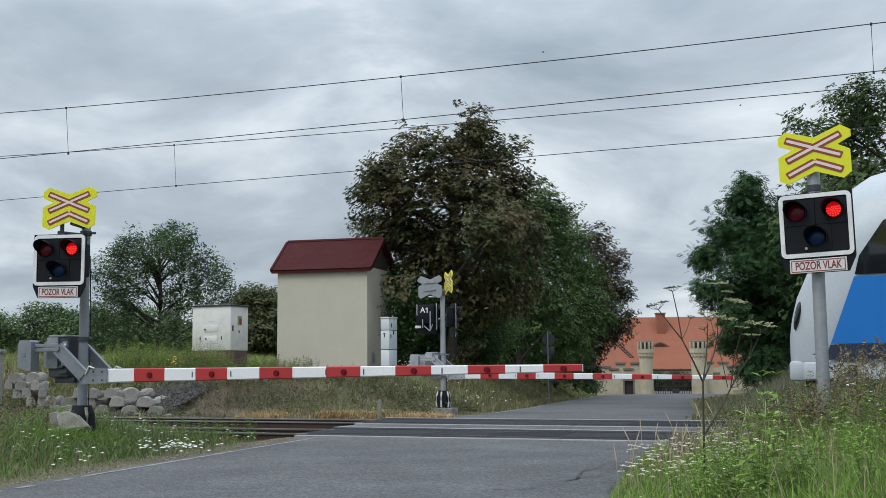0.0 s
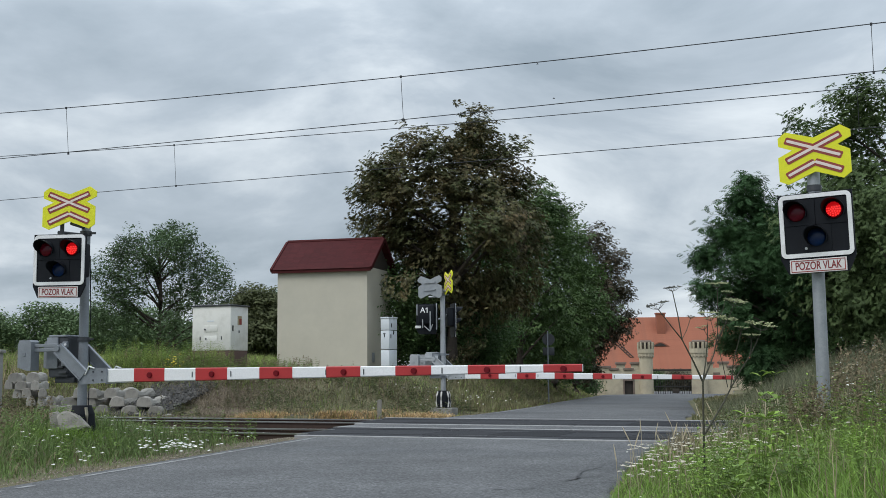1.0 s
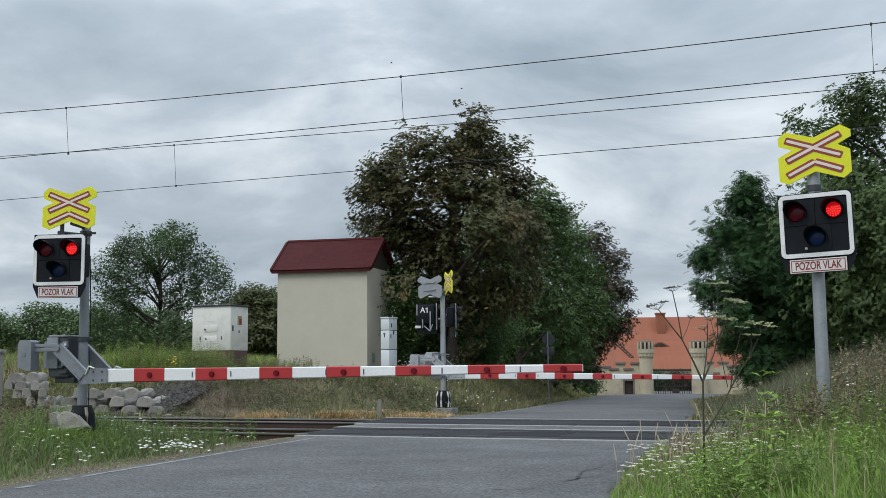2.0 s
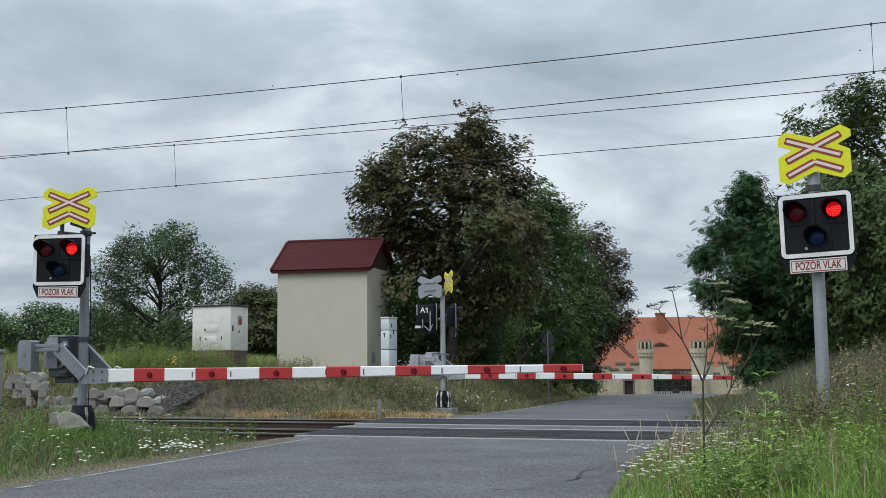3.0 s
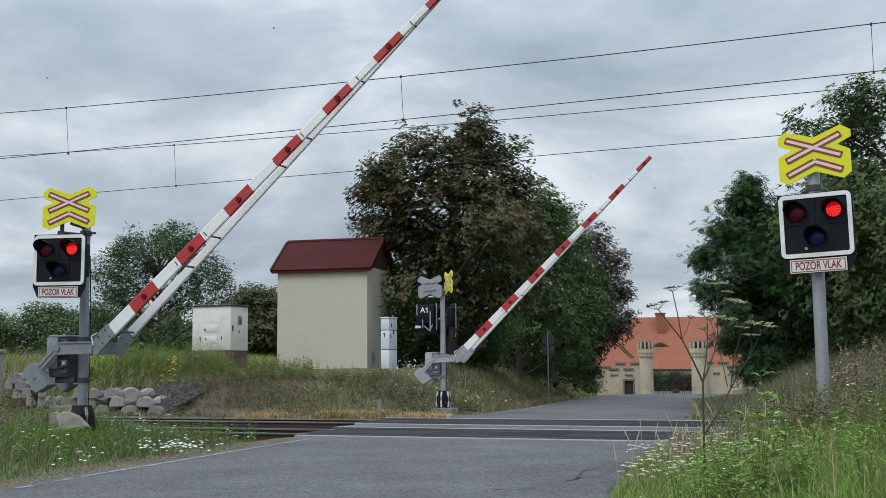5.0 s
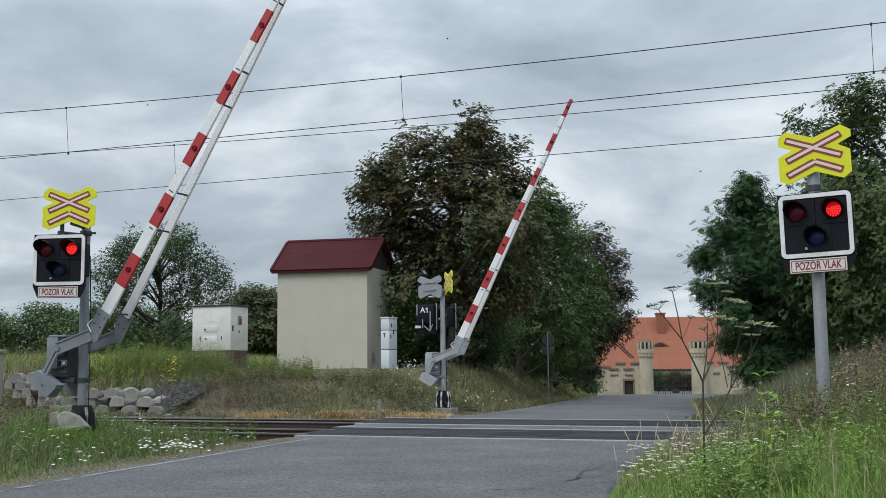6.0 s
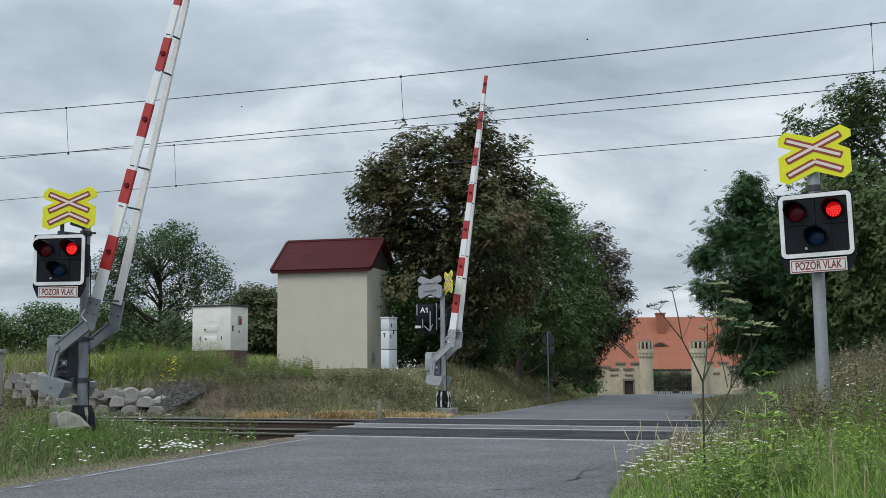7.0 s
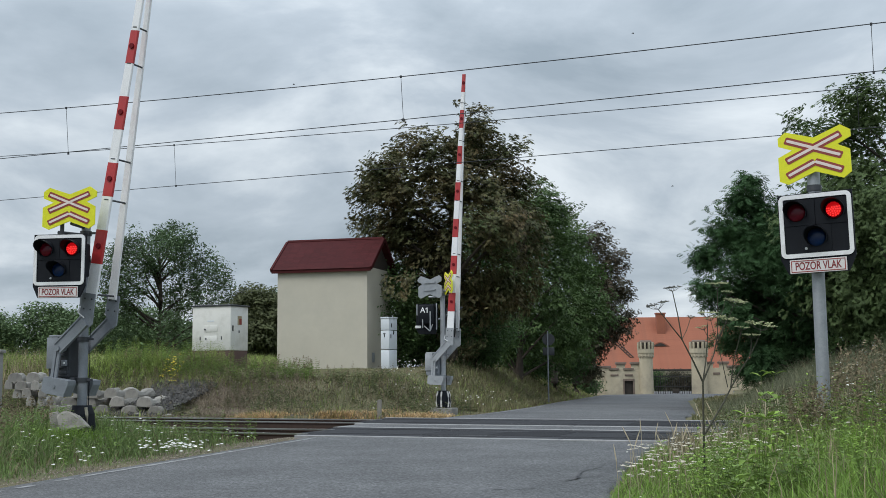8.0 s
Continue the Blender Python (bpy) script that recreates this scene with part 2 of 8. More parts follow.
SEED_BROWN = mat("brown_seed_heads", (0.20, 0.165, 0.098), (0.15, 0.122, 0.075), 0.85, scale=4, fine=30, bump=0, island=0.45, through_light=0.15)
BANK_STONE = mat("brown_bank_stone", (0.15, 0.125, 0.10), (0.10, 0.085, 0.07), 0.95, scale=5, fine=40, bump=0.4, island=0.5)
RUBBLE = mat("dark_rubble", (0.080, 0.077, 0.073), (0.046, 0.044, 0.042), 0.9, scale=5, fine=40, bump=0.4, island=0.5)
LEAF_DARK = mat("dark_green_leaf", (0.072, 0.134, 0.044), (0.054, 0.098, 0.034), 0.62, scale=0.5, fine=9, bump=0, island=0.45, through_light=0.25, spec=0.3)
LEAF_ASH = mat("ash_leaf", (0.064, 0.128, 0.052), (0.048, 0.096, 0.042), 0.7, scale=0.5, fine=9, bump=0, island=0.3, through_light=0.28, spec=0.1)
LEAF_OLIVE = mat("olive_leaf", (0.115, 0.145, 0.055), (0.09, 0.10, 0.045), 0.6, scale=0.5, fine=9, bump=0, island=0.45, through_light=0.25, spec=0.3)
LEAF_HEDGE = mat("hedge_leaf", (0.130, 0.195, 0.086), (0.100, 0.155, 0.070), 0.65, scale=0.5, fine=9, bump=0, island=0.35, through_light=0.18, spec=0.3)
LEAF_WEED = mat("bright_weed_leaf", (0.25, 0.37, 0.07), (0.175, 0.28, 0.056), 0.6, scale=2, fine=20, bump=0, island=0.35, through_light=0.3, spec=0.3)
GRASS = mat("fresh_grass", (0.205, 0.325, 0.062), (0.145, 0.240, 0.050), 0.7, scale=0.8, fine=9, bump=0, island=0.28, through_light=0.3, spec=0.3)
GRASS_DEEP = mat("deep_green_grass", (0.150, 0.222, 0.068), (0.112, 0.165, 0.058), 0.7, scale=0.8, fine=9, bump=0, island=0.35, through_light=0.28, spec=0.25)
BANK_DULL = mat("dull_bank_growth", (0.165, 0.168, 0.098), (0.215, 0.168, 0.118), 0.75, scale=0.7, fine=9, bump=0, island=0.5, through_light=0.2, spec=0.25)
GRASS_MIX = mat("bank_grass", (0.165, 0.180, 0.080), (0.200, 0.162, 0.104), 0.7, scale=0.5, fine=9, bump=0, island=0.45, through_light=0.28, spec=0.3)
GREY_GRASS = mat("grey_green_grass", (0.150, 0.175, 0.100), (0.170, 0.160, 0.105), 0.75, scale=0.7, fine=9, bump=0, island=0.4, through_light=0.25, spec=0.2)
MEADOW = mat("meadow_green", (0.27, 0.345, 0.092), (0.205, 0.260, 0.075), 0.7, scale=0.5, fine=9, bump=0, island=0.45, through_light=0.3, spec=0.3)
BRUSH = mat("dead_brush", (0.34, 0.285, 0.215), (0.24, 0.195, 0.15), 0.9, scale=2, fine=20, bump=0, island=0.4, through_light=0.3)
GRASS_DRY = mat("dry_grass", (0.60, 0.43, 0.23), (0.45, 0.32, 0.17), 0.8, scale=0.9, fine=9, bump=0, island=0.35, through_light=0.25, spec=0.2)
DULL_STRIPE = mat("dirty_stripe", (0.34, 0.32, 0.24), (0.2, 0.19, 0.15), 0.8, scale=9, fine=60, bump=0.1)
STRAW = mat("straw_stalk", (0.36, 0.30, 0.19), (0.27, 0.22, 0.14), 0.8, scale=3, fine=20, bump=0, island=0.3, through_light=0.2)
PALE_STRAW = mat("pale_straw", (0.55, 0.47, 0.34), (0.42, 0.35, 0.24), 0.8, scale=3, fine=20, bump=0, island=0.3, through_light=0.2)
STEM = mat("green_brown_stem", (0.046, 0.047, 0.026), (0.034, 0.031, 0.020), 0.75, scale=6, fine=30, bump=0.2)
PETAL = mat("white_petal", (0.80, 0.80, 0.76), (0.7, 0.7, 0.64), 0.6, scale=9, fine=40, bump=0, island=0.12, through_light=0.2)
YARROW = mat("yarrow_white", (0.66, 0.62, 0.52), (0.52, 0.47, 0.37), 0.7, scale=9, fine=40, bump=0, island=0.2, through_light=0.2)
YELLOW_PETAL = mat("yellow_petal", (0.62, 0.50, 0.04), (0.5, 0.42, 0.03), 0.6, scale=9, fine=40, bump=0, island=0.2, through_light=0.2)
UMBEL_DARK = mat("dark_seed_umbel", (0.07, 0.072, 0.055), (0.05, 0.05, 0.042), 0.8, scale=9, fine=40, bump=0, island=0.4)
UMBEL = mat("greenish_umbel", (0.27, 0.31, 0.15), (0.19, 0.20, 0.10), 0.8, scale=9, fine=40, bump=0, island=0.4)
TRAIN_WHITE = mat("train_light_grey", (0.46, 0.50, 0.54), (0.43, 0.47, 0.51), 0.4, scale=1.5, fine=40, bump=0.01, clear=0.0, spec=0.35)
TRAIN_BLUE = mat("train_blue", (0.014, 0.165, 0.52), (0.013, 0.155, 0.49), 0.4, scale=1.5, fine=40, bump=0.01, clear=0.0, spec=0.3)
TRAIN_NAVY = mat("train_navy", (0.012, 0.022, 0.055), (0.01, 0.018, 0.045), 0.35, scale=1.5, fine=40, bump=0.01, clear=0.3)
TRAIN_GLASS = mat("train_dark_glass", (0.012, 0.014, 0.017), (0.01, 0.012, 0.014), 0.08, scale=2, fine=40, bump=0, clear=0.5)
TRAIN_DARK = mat("train_running_gear", (0.03, 0.03, 0.032), (0.045, 0.04, 0.036), 0.75, scale=4, fine=30, bump=0.3)


# ------------------------------------------------------------------ mesh helpers
def finish(name, bm, material, smooth=0):
    me = bpy.data.meshes.new(name)
    bmesh.ops.recalc_face_normals(bm, faces=bm.faces)
    bm.to_mesh(me)
    bm.free()
    for one in (material if isinstance(material, (list, tuple)) else (material,)):
        me.materials.append(one)
    if smooth:
        me.shade_smooth()
        me.set_sharp_from_angle(angle=radians(smooth))
    return me


def part(name, bm, material, parent, label="", smooth=35, m=None):
    ob = new(name, finish(name, bm, material, smooth))
    ob.parent = parent
    if m is not None:
        ob.matrix_basis = m
    return tagged(ob, label)


def thing(name, label, category, m=None, group="", kind=""):
    ob = new(name)
    ob.empty_display_size = 0.2
    if m is not None:
        ob.matrix_basis = m
    return tagged(ob, label, category, group, kind)


def solid(name, bm, material, label, category="", kind="", m=None, smooth=35, group=""):
    ob = new(name, finish(name, bm, material, smooth))
    if m is not None:
        ob.matrix_basis = m
    return tagged(ob, label, category, group, kind)


def box(bm, c, s, m=None, bevel=0.0):
    """A box of size s round c, its edges rounded by bevel."""
    t = Matrix.Translation(c) @ Matrix.Diagonal((*s, 1))
    made = bmesh.ops.create_cube(bm, size=1, matrix=(m @ t) if m is not None else t)
    if bevel:
        edges = list({e for v in made["verts"] for e in v.link_edges})
        bmesh.ops.bevel(bm, geom=edges, offset=bevel, segments=2, affect="EDGES", profile=0.5)
    return bm


def tube(bm, p0, p1, r0, r1=None, n=10, caps=True):
    p0, p1 = Vector(p0), Vector(p1)
    r1 = r0 if r1 is None else r1
    d = p1 - p0
    m = Matrix.Translation((p0 + p1) / 2) @ d.to_track_quat("Z", "Y").to_matrix().to_4x4()
    bmesh.ops.create_cone(bm, cap_ends=caps, segments=n, radius1=r0, radius2=r1, depth=d.length, matrix=m)
    return bm


def pipe(bm, pts, radii, n=8):
    """A tapered tube along points."""
    rings = []
    pts = [Vector(p) for p in pts]
    for i, p in enumerate(pts):
        d = (pts[min(i + 1, len(pts) - 1)] - pts[max(i - 1, 0)]).normalized()
        q = d.to_track_quat("Z", "Y")
        rings.append([bm.verts.new(p + q @ Vector((radii[i] * math.cos(a), radii[i] * math.sin(a), 0)))
                      for a in (2 * math.pi * k / n for k in range(n))])
    for a, b in zip(rings, rings[1:]):
        for k in range(n):
            bm.faces.new((a[k], a[(k + 1) % n], b[(k + 1) % n], b[k]))
    for ring in (rings[0], rings[-1]):
        bm.faces.new(ring)
    return bm


def prism(bm, pts, y0, y1, m=None):
    """A plate: the outline pts in x and z, from y0 to y1."""
    lo = [bm.verts.new((x, y0, z)) for x, z in pts]
    hi = [bm.verts.new((x, y1, z)) for x, z in pts]
    bm.faces.new(lo)
    bm.faces.new(hi)
    for k in range(len(pts)):
        j = (k + 1) % len(pts)
        bm.faces.new((lo[k], lo[j], hi[j], hi[k]))
    if m is not None:
        bmesh.ops.transform(bm, matrix=m, verts=lo + hi)
    return bm


def disc(bm, c, r, depth, n=24, r1=None):
    """A round plate that faces -y, from c backwards."""
    c = Vector(c)
    return tube(bm, c + Vector((0, depth, 0)), c, r, r if r1 is None else r1, n)


def lettering(name, text, size, material, parent, m, label=""):
    cu = bpy.data.curves.new(name, "FONT")
    cu.body, cu.size, cu.extrude, cu.offset = text, size, 0.001, 0.016 * size
    cu.align_x, cu.align_y = "CENTER", "CENTER"
    tmp = bpy.data.objects.new(name, cu)
    me = bpy.data.meshes.new_from_object(tmp)
    bpy.data.objects.remove(tmp)
    me.materials.clear()
    me.materials.append(material)
    ob = new(name, me)
    ob.parent = parent
    ob.matrix_basis = m
    return tagged(ob, label)


def sheet(name, V, F, material, label="", category="", kind="", parent=None, smooth=False):
    """One mesh out of arrays of corners and faces."""
    me = bpy.data.meshes.new(name)
    me.from_pydata(np.asarray(V).tolist(), [], [list(f) for f in np.asarray(F).tolist()])
    me.materials.append(material)
    if smooth:
        me.shade_smooth()
    ob = new(name, me)
    ob.parent = parent
    return tagged(ob, label, category, "", kind)


def step(x, a, b):
    t = np.clip((np.asarray(x, float) - a) / (b - a), 0, 1)
    return t * t * (3 - 2 * t)


# ------------------------------------------------------------------ plan: tracks and road
TA = radians(23.4)                                   # the tracks run to the near right
TDIR = np.array([math.cos(TA), -math.sin(TA)])
TNRM = np.array([math.sin(TA), math.cos(TA)])
TRACK_Y = (21.3, 26.1)                               # where the two tracks cross x = 0
SPACING = (TRACK_Y[1] - TRACK_Y[0]) * math.cos(TA)
GAUGE = 1.435 + 0.07


def across(x, y):
    """Metres beyond the nearer track's middle, square to it."""
    return x * TNRM[0] + (y - TRACK_Y[0]) * TNRM[1]


def along(x, y):
    return x * TDIR[0] + (y - TRACK_Y[0]) * TDIR[1]


TRACK_M = Matrix.Translation((0, TRACK_Y[0], 0)) @ Matrix.Rotation(-TA, 4, "Z")

ROAD = np.array([(-13.5, -45.0), (-4.0, 0.0), (-2.55, 6.0), (-1.15, 12.9), (1.0, 21.7), (2.85, 28.5), (3.7, 31.0), (5.72, 41.0), (8.65, 57.0), (10.95, 66.5), (18.2, 97.0), (21.5, 109.0)])
ROAD_HALF = np.array([3.0, 3.1, 3.1, 3.1, 3.15, 3.0, 2.9, 2.82, 3.02, 3.5, 5.2, 5.2])


def road_z(y):
    y = np.asarray(y, float)
    return -0.0133 * np.clip(y - 30, 0, 67) - 0.35 * step(-y, -7, 3)


def road_mid(y):
    return np.interp(y, ROAD[:, 1], ROAD[:, 0])


def road_half(y):
    return np.interp(y, ROAD[:, 1], ROAD_HALF)


def road_side(x, y):
    """Metres from the road's middle, to its right positive."""
    return (x - road_mid(y)) * 0.97


def ground_z(x, y):
    x, y = np.asarray(x, float), np.asarray(y, float)
    u, w = across(x, y), road_side(x, y)
    half = road_half(y)
    near = 1 - step(u, -3.4, -2.4)
    bed = step(u, -3.4, -2.4) * (1 - step(u, 6.6, 7.4))
    beyond = step(u, 6.6, 7.4)
    left, right = step(-w, half + 0.2, half + 2.6), step(w, half + 0.2, half + 2.2)
    base = road_z(y) - 0.05
    wob = 0.05 * np.sin(x * 0.9 + 1.3) * np.cos(y * 0.7) + 0.03 * np.sin(x * 2.1 + y * 1.7)
    z = base * np.ones_like(x)
    z = z + near * (left * (0.05 + 0.13 * step(y, 13, 17) + wob) + right * (0.36 * step(y, 3.5, 8.5) + wob))
    z = z - bed * 0.42 * np.clip(left + right, 0, 1)
    bank_l = step(-w, half + 0.3, half + 3.4) * step(u, 8.1, 12.5)
    bank_r = step(w, half + 2.0, half + 7.0) * step(u, 6.8, 11.0)
    far = step(y, 60, 110)
    crest = 0.90 + 0.40 * step(-x, 5.6, 8.6) + 0.30 * step(u, 15.0, 18.5) * (1 - step(-x, 5.6, 8.6))
    z = z + beyond * ((crest - base) * bank_l * (1 - 0.6 * far) + (0.8 - base) * bank_r * (1 - 0.8 * far) + wob * np.clip(left + right, 0, 1))
    return z


def make_ground():
    def steps(*runs):
        out = []
        for a, b, d in runs:
            out += list(np.arange(a, b - 1e-6, d))
        return np.array(out + [runs[-1][1]])
    xs = steps((-2600, -400, 220), (-400, -60, 20), (-60, -22, 2), (-22, 26, 0.4), (26, 70, 2), (70, 400, 20), (400, 2600, 220))
    ys = steps((-600, -60, 60), (-60, -10, 5), (-10, 2, 1), (2, 50, 0.4), (50, 120, 1.4), (120, 400, 20), (400, 3000, 200))
    X, Y = np.meshgrid(xs, ys)
    V = np.stack([X, Y, ground_z(X, Y)], -1).reshape(-1, 3)
    nx, ny = len(xs), len(ys)
    i = (np.arange(ny - 1)[:, None] * nx + np.arange(nx - 1)[None]).ravel()
    F = np.stack([i, i + 1, i + nx + 1, i + nx], -1)
    sheet("ground", V, F, SOIL, "grassy soil verge, bank and fields", "ground", "structure", smooth=True)


def make_road():
    ys = np.concatenate([np.arange(-45, 8, 2.0), np.arange(8, 60, 0.5), np.arange(60, 109.1, 2.0)])
    rng = np.random.default_rng(4)
    cols = np.array([-1, -0.97, -0.5, 0, 0.5, 0.97, 1.0])
    V = []
    for y in ys:
        h = road_half(y)
        for k, c in enumerate(cols):
            x = road_mid(y) + c * h
            if k in (0, 6):
                x += rng.normal(0, 0.045)
            drop = 0.10 if k in (0, 6) else 0
            V.append((x, y, float(road_z(y)) + 0.02 * (1 - c * c) - drop - 0.012))
    n, m = len(cols), len(ys)
    i = (np.arange(m - 1)[:, None] * n + np.arange(n - 1)[None]).ravel()
    sheet("road", V, np.stack([i, i + 1, i + n + 1, i + n], -1), ASPHALT, "grey worn asphalt road over a railway crossing", "road", "structure", smooth=True)
    # edge lines, broken by wear
    for side, runs in ((-1, ((6.0, 20.3), (29.6, 44.0))),):
        for a, b in runs:
            bm = bmesh.new()
            prev = None
            for y in np.arange(a, b, 0.25):
                x0 = road_mid(y) + side * (road_half(y) - 0.30 + rng.normal(0, 0.012))
                z = float(road_z(y)) - 0.004
                pair = [bm.verts.new((x0 + d, y, z)) for d in (-0.028 - 0.02 * rng.random(), 0.028 + 0.02 * rng.random())]
                if prev and rng.random() < 0.55 + 0.4 * step(y, 13, 16):
                    bm.faces.new((prev[0], prev[1], pair[1], pair[0]))
                prev = pair
            solid("road_line", bm, PAINT_LINE, "worn white painted road edge line", "road marking", "structure")
    # cracks with tar
    tar = mat("tar_crack", (0.032, 0.032, 0.035), (0.05, 0.05, 0.053), 0.7, bump=0.1)
    for k, (x, y, dx, dy) in enumerate(((1.22, 12.0, 0.72, 2.4), (1.3, 12.3, 0.55, 0.5), (0.95, 13.4, -0.4, 0.05), (-0.2, 14.6, 0.5, 0.25), (0.4, 11.2, 0.6, 0.1))):
        bm = bmesh.new()
        prev = None
        for s in np.linspace(0, 1, 9):
            px, py = x + dx * s + rng.normal(0, 0.03), y + dy * s + rng.normal(0, 0.03)
            wd = 0.012 * (1.1 - s)
            z = float(road_z(py)) + 0.012
            pair = [bm.verts.new((px - wd, py + wd, z)), bm.verts.new((px + wd, py - wd, z))]
            if prev:
                bm.faces.new((prev[0], prev[1], pair[1], pair[0]))
            prev = pair
        solid("road_crack", bm, tar, "dark crack in the road's asphalt", "road crack", "structure")


def rail_profile(bm, v0, v1, u):
    """A rail from v0 to v1, with foot, web and head; its head's top is at z = 0."""
    pts = [(-0.075, -0.17), (0.075, -0.17), (0.07, -0.155), (0.012, -0.14), (0.012, -0.05), (0.036, -0.035), (0.036, -0.004), (-0.036, -0.004), (-0.036, -0.035), (-0.012, -0.05), (-0.012, -0.14), (-0.07, -0.155)]
    a = [bm.verts.new((v0, u + p, z)) for p, z in pts]
    b = [bm.verts.new((v1, u + p, z)) for p, z in pts]
    bm.faces.new(a)
    bm.faces.new(b)
    for k in range(len(pts)):
        j = (k + 1) % len(pts)
        bm.faces.new((a[k], a[j], b[j], b[k]))


def make_tracks():
    sl = None
    for t in range(2):
        u0 = t * SPACING
        track = thing("railway_track", "rusty steel rails on concrete sleepers in ballast", "railway track", TRACK_M, "railway tracks", "structure")
        for s in (-1, 1):
            bm = bmesh.new()
            rail_profile(bm, -160, 300, u0 + s * GAUGE / 2)
            part("rail", bm, RAIL, track, "rusty steel rail")
            bm = bmesh.new()
            box(bm, (70, u0 + s * GAUGE / 2, -0.010), (460, 0.076, 0.024))
            part("rail_head", bm, RAIL_TOP, track, "polished rail head", smooth=0)
        if sl is None:
            bm = bmesh.new()
            box(bm, (0, 0, -0.26), (0.26, 2.5, 0.18), bevel=0.02)
            sl = finish("sleeper", bm, CONCRETE, 0)
        for v in np.concatenate([np.arange(-46, -4.2, 0.62), np.arange(8.2, 36, 0.62)]):
            ob = new("sleeper", sl)
            ob.parent = track
            ob.location = (v, u0, 0)
    # ballast bed with loose stones
    rng = np.random.default_rng(11)
    bm = bmesh.new()
    for a, b in ((-160, -4.1 + 0.3), (8.1, 300)):
        prism(bm, [(-2.9, -0.46), (-1.9, -0.25), (SPACING / 2, -0.27), (SPACING + 1.9, -0.25), (SPACING + 2.9, -0.46)], a, b,
              Matrix(((0, 1, 0, 0), (1, 0, 0, 0), (0, 0, 1, 0), (0, 0, 0, 1))))
    solid("ballast_bed", bm, GRAVEL, "dark grey crushed stone ballast under the tracks", "ballast", "stuff", TRACK_M, smooth=0)
    n = 6500
    v = np.where(rng.random(n) < 0.8, rng.uniform(-20, -3.9, n), rng.uniform(8.2, 20, n))
    u = rng.uniform(-2.7, SPACING + 2.7, n)
    z = np.interp(u, [-2.9, -1.9, SPACING / 2, SPACING + 1.9, SPACING + 2.9], [-0.46, -0.25, -0.27, -0.25, -0.46])
    place = np.stack([v * TDIR[0] + u * TNRM[0], TRACK_Y[0] + v * TDIR[1] + u * TNRM[1], z], -1)
    stones("loose_ballast", place, 0.02, 0.045, STONE, "loose dark ballast stones", rng)


def stones(name, place, r0, r1, material, label, rng):
    """Many broken stones in one mesh."""
    oct_v = np.array([(1, 0, 0), (-1, 0, 0), (0, 1, 0), (0, -1, 0), (0, 0, 1), (0, 0, -0.6)], float)
    oct_f = np.array([(0, 2, 4), (2, 1, 4), (1, 3, 4), (3, 0, 4), (2, 0, 5), (1, 2, 5), (3, 1, 5), (0, 3, 5)])
    n = len(place)
    size = rng.uniform(r0, r1, (n, 1, 1)) * rng.uniform(0.6, 1.3, (n, 6, 1))
    a = rng.uniform(0, 6.28, n)
    c, s = np.cos(a), np.sin(a)
    R = np.zeros((n, 3, 3))
    R[:, 0, 0], R[:, 0, 1], R[:, 1, 0], R[:, 1, 1], R[:, 2, 2] = c, -s, s, c, 1
    V = np.einsum("nij,nkj->nki", R, oct_v[None] * size) + place[:, None]
    F = oct_f[None] + 6 * np.arange(n)[:, None, None]
    return sheet(name, V.reshape(-1, 3), F.reshape(-1, 3), material, label, "stones", "stuff")


def make_crossing():
    """Rubber panels between and beside the rails, where the road goes over them."""
    crossing = thing("crossing_deck", "dark rubber panels with pale concrete edge beams between rails", "level crossing", TRACK_M, "", "structure")
    v0, v1 = -2.55, 8.4
    g = GAUGE / 2

    def row(u_mid, width, length, z, material, name):
        bm = bmesh.new()
        box(bm, (0, 0, -0.06), (length - 0.02, width, 0.12), bevel=0.008)
        me = finish(name, bm, material, 0)
        k = 0
        while v0 + (k + 0.5) * length < v1:
            ob = new(name, me)
            ob.parent = crossing
            ob.location = (v0 + (k + 0.5) * length - 0.26 * u_mid, u_mid, z)
            k += 1
    for t in range(2):
        c = t * SPACING
        row(c, 2 * g - 0.16, 1.2, 0.012, RUBBER, "inner_panel")
        for s in (-1, 1):
            row(c + s * (g + 0.34), 0.56, 1.2, 0.012, RUBBER, "outer_panel")
            row(c + s * (g + 0.73), 0.17, 2.4, 0.016, PANEL_EDGE, "edge_beam")
    # asphalt between the tracks
    bm = bmesh.new()
    box(bm, ((v0 + v1) / 2 - 0.26 * SPACING / 2, SPACING / 2, -0.07), (v1 - v0, SPACING - 2 * g - 1.66, 0.15), bevel=0.01)
    part("asphalt_infill", bm, ASPHALT, crossing, "asphalt between the tracks")


make_ground()
make_road()
make_tracks()
make_crossing()


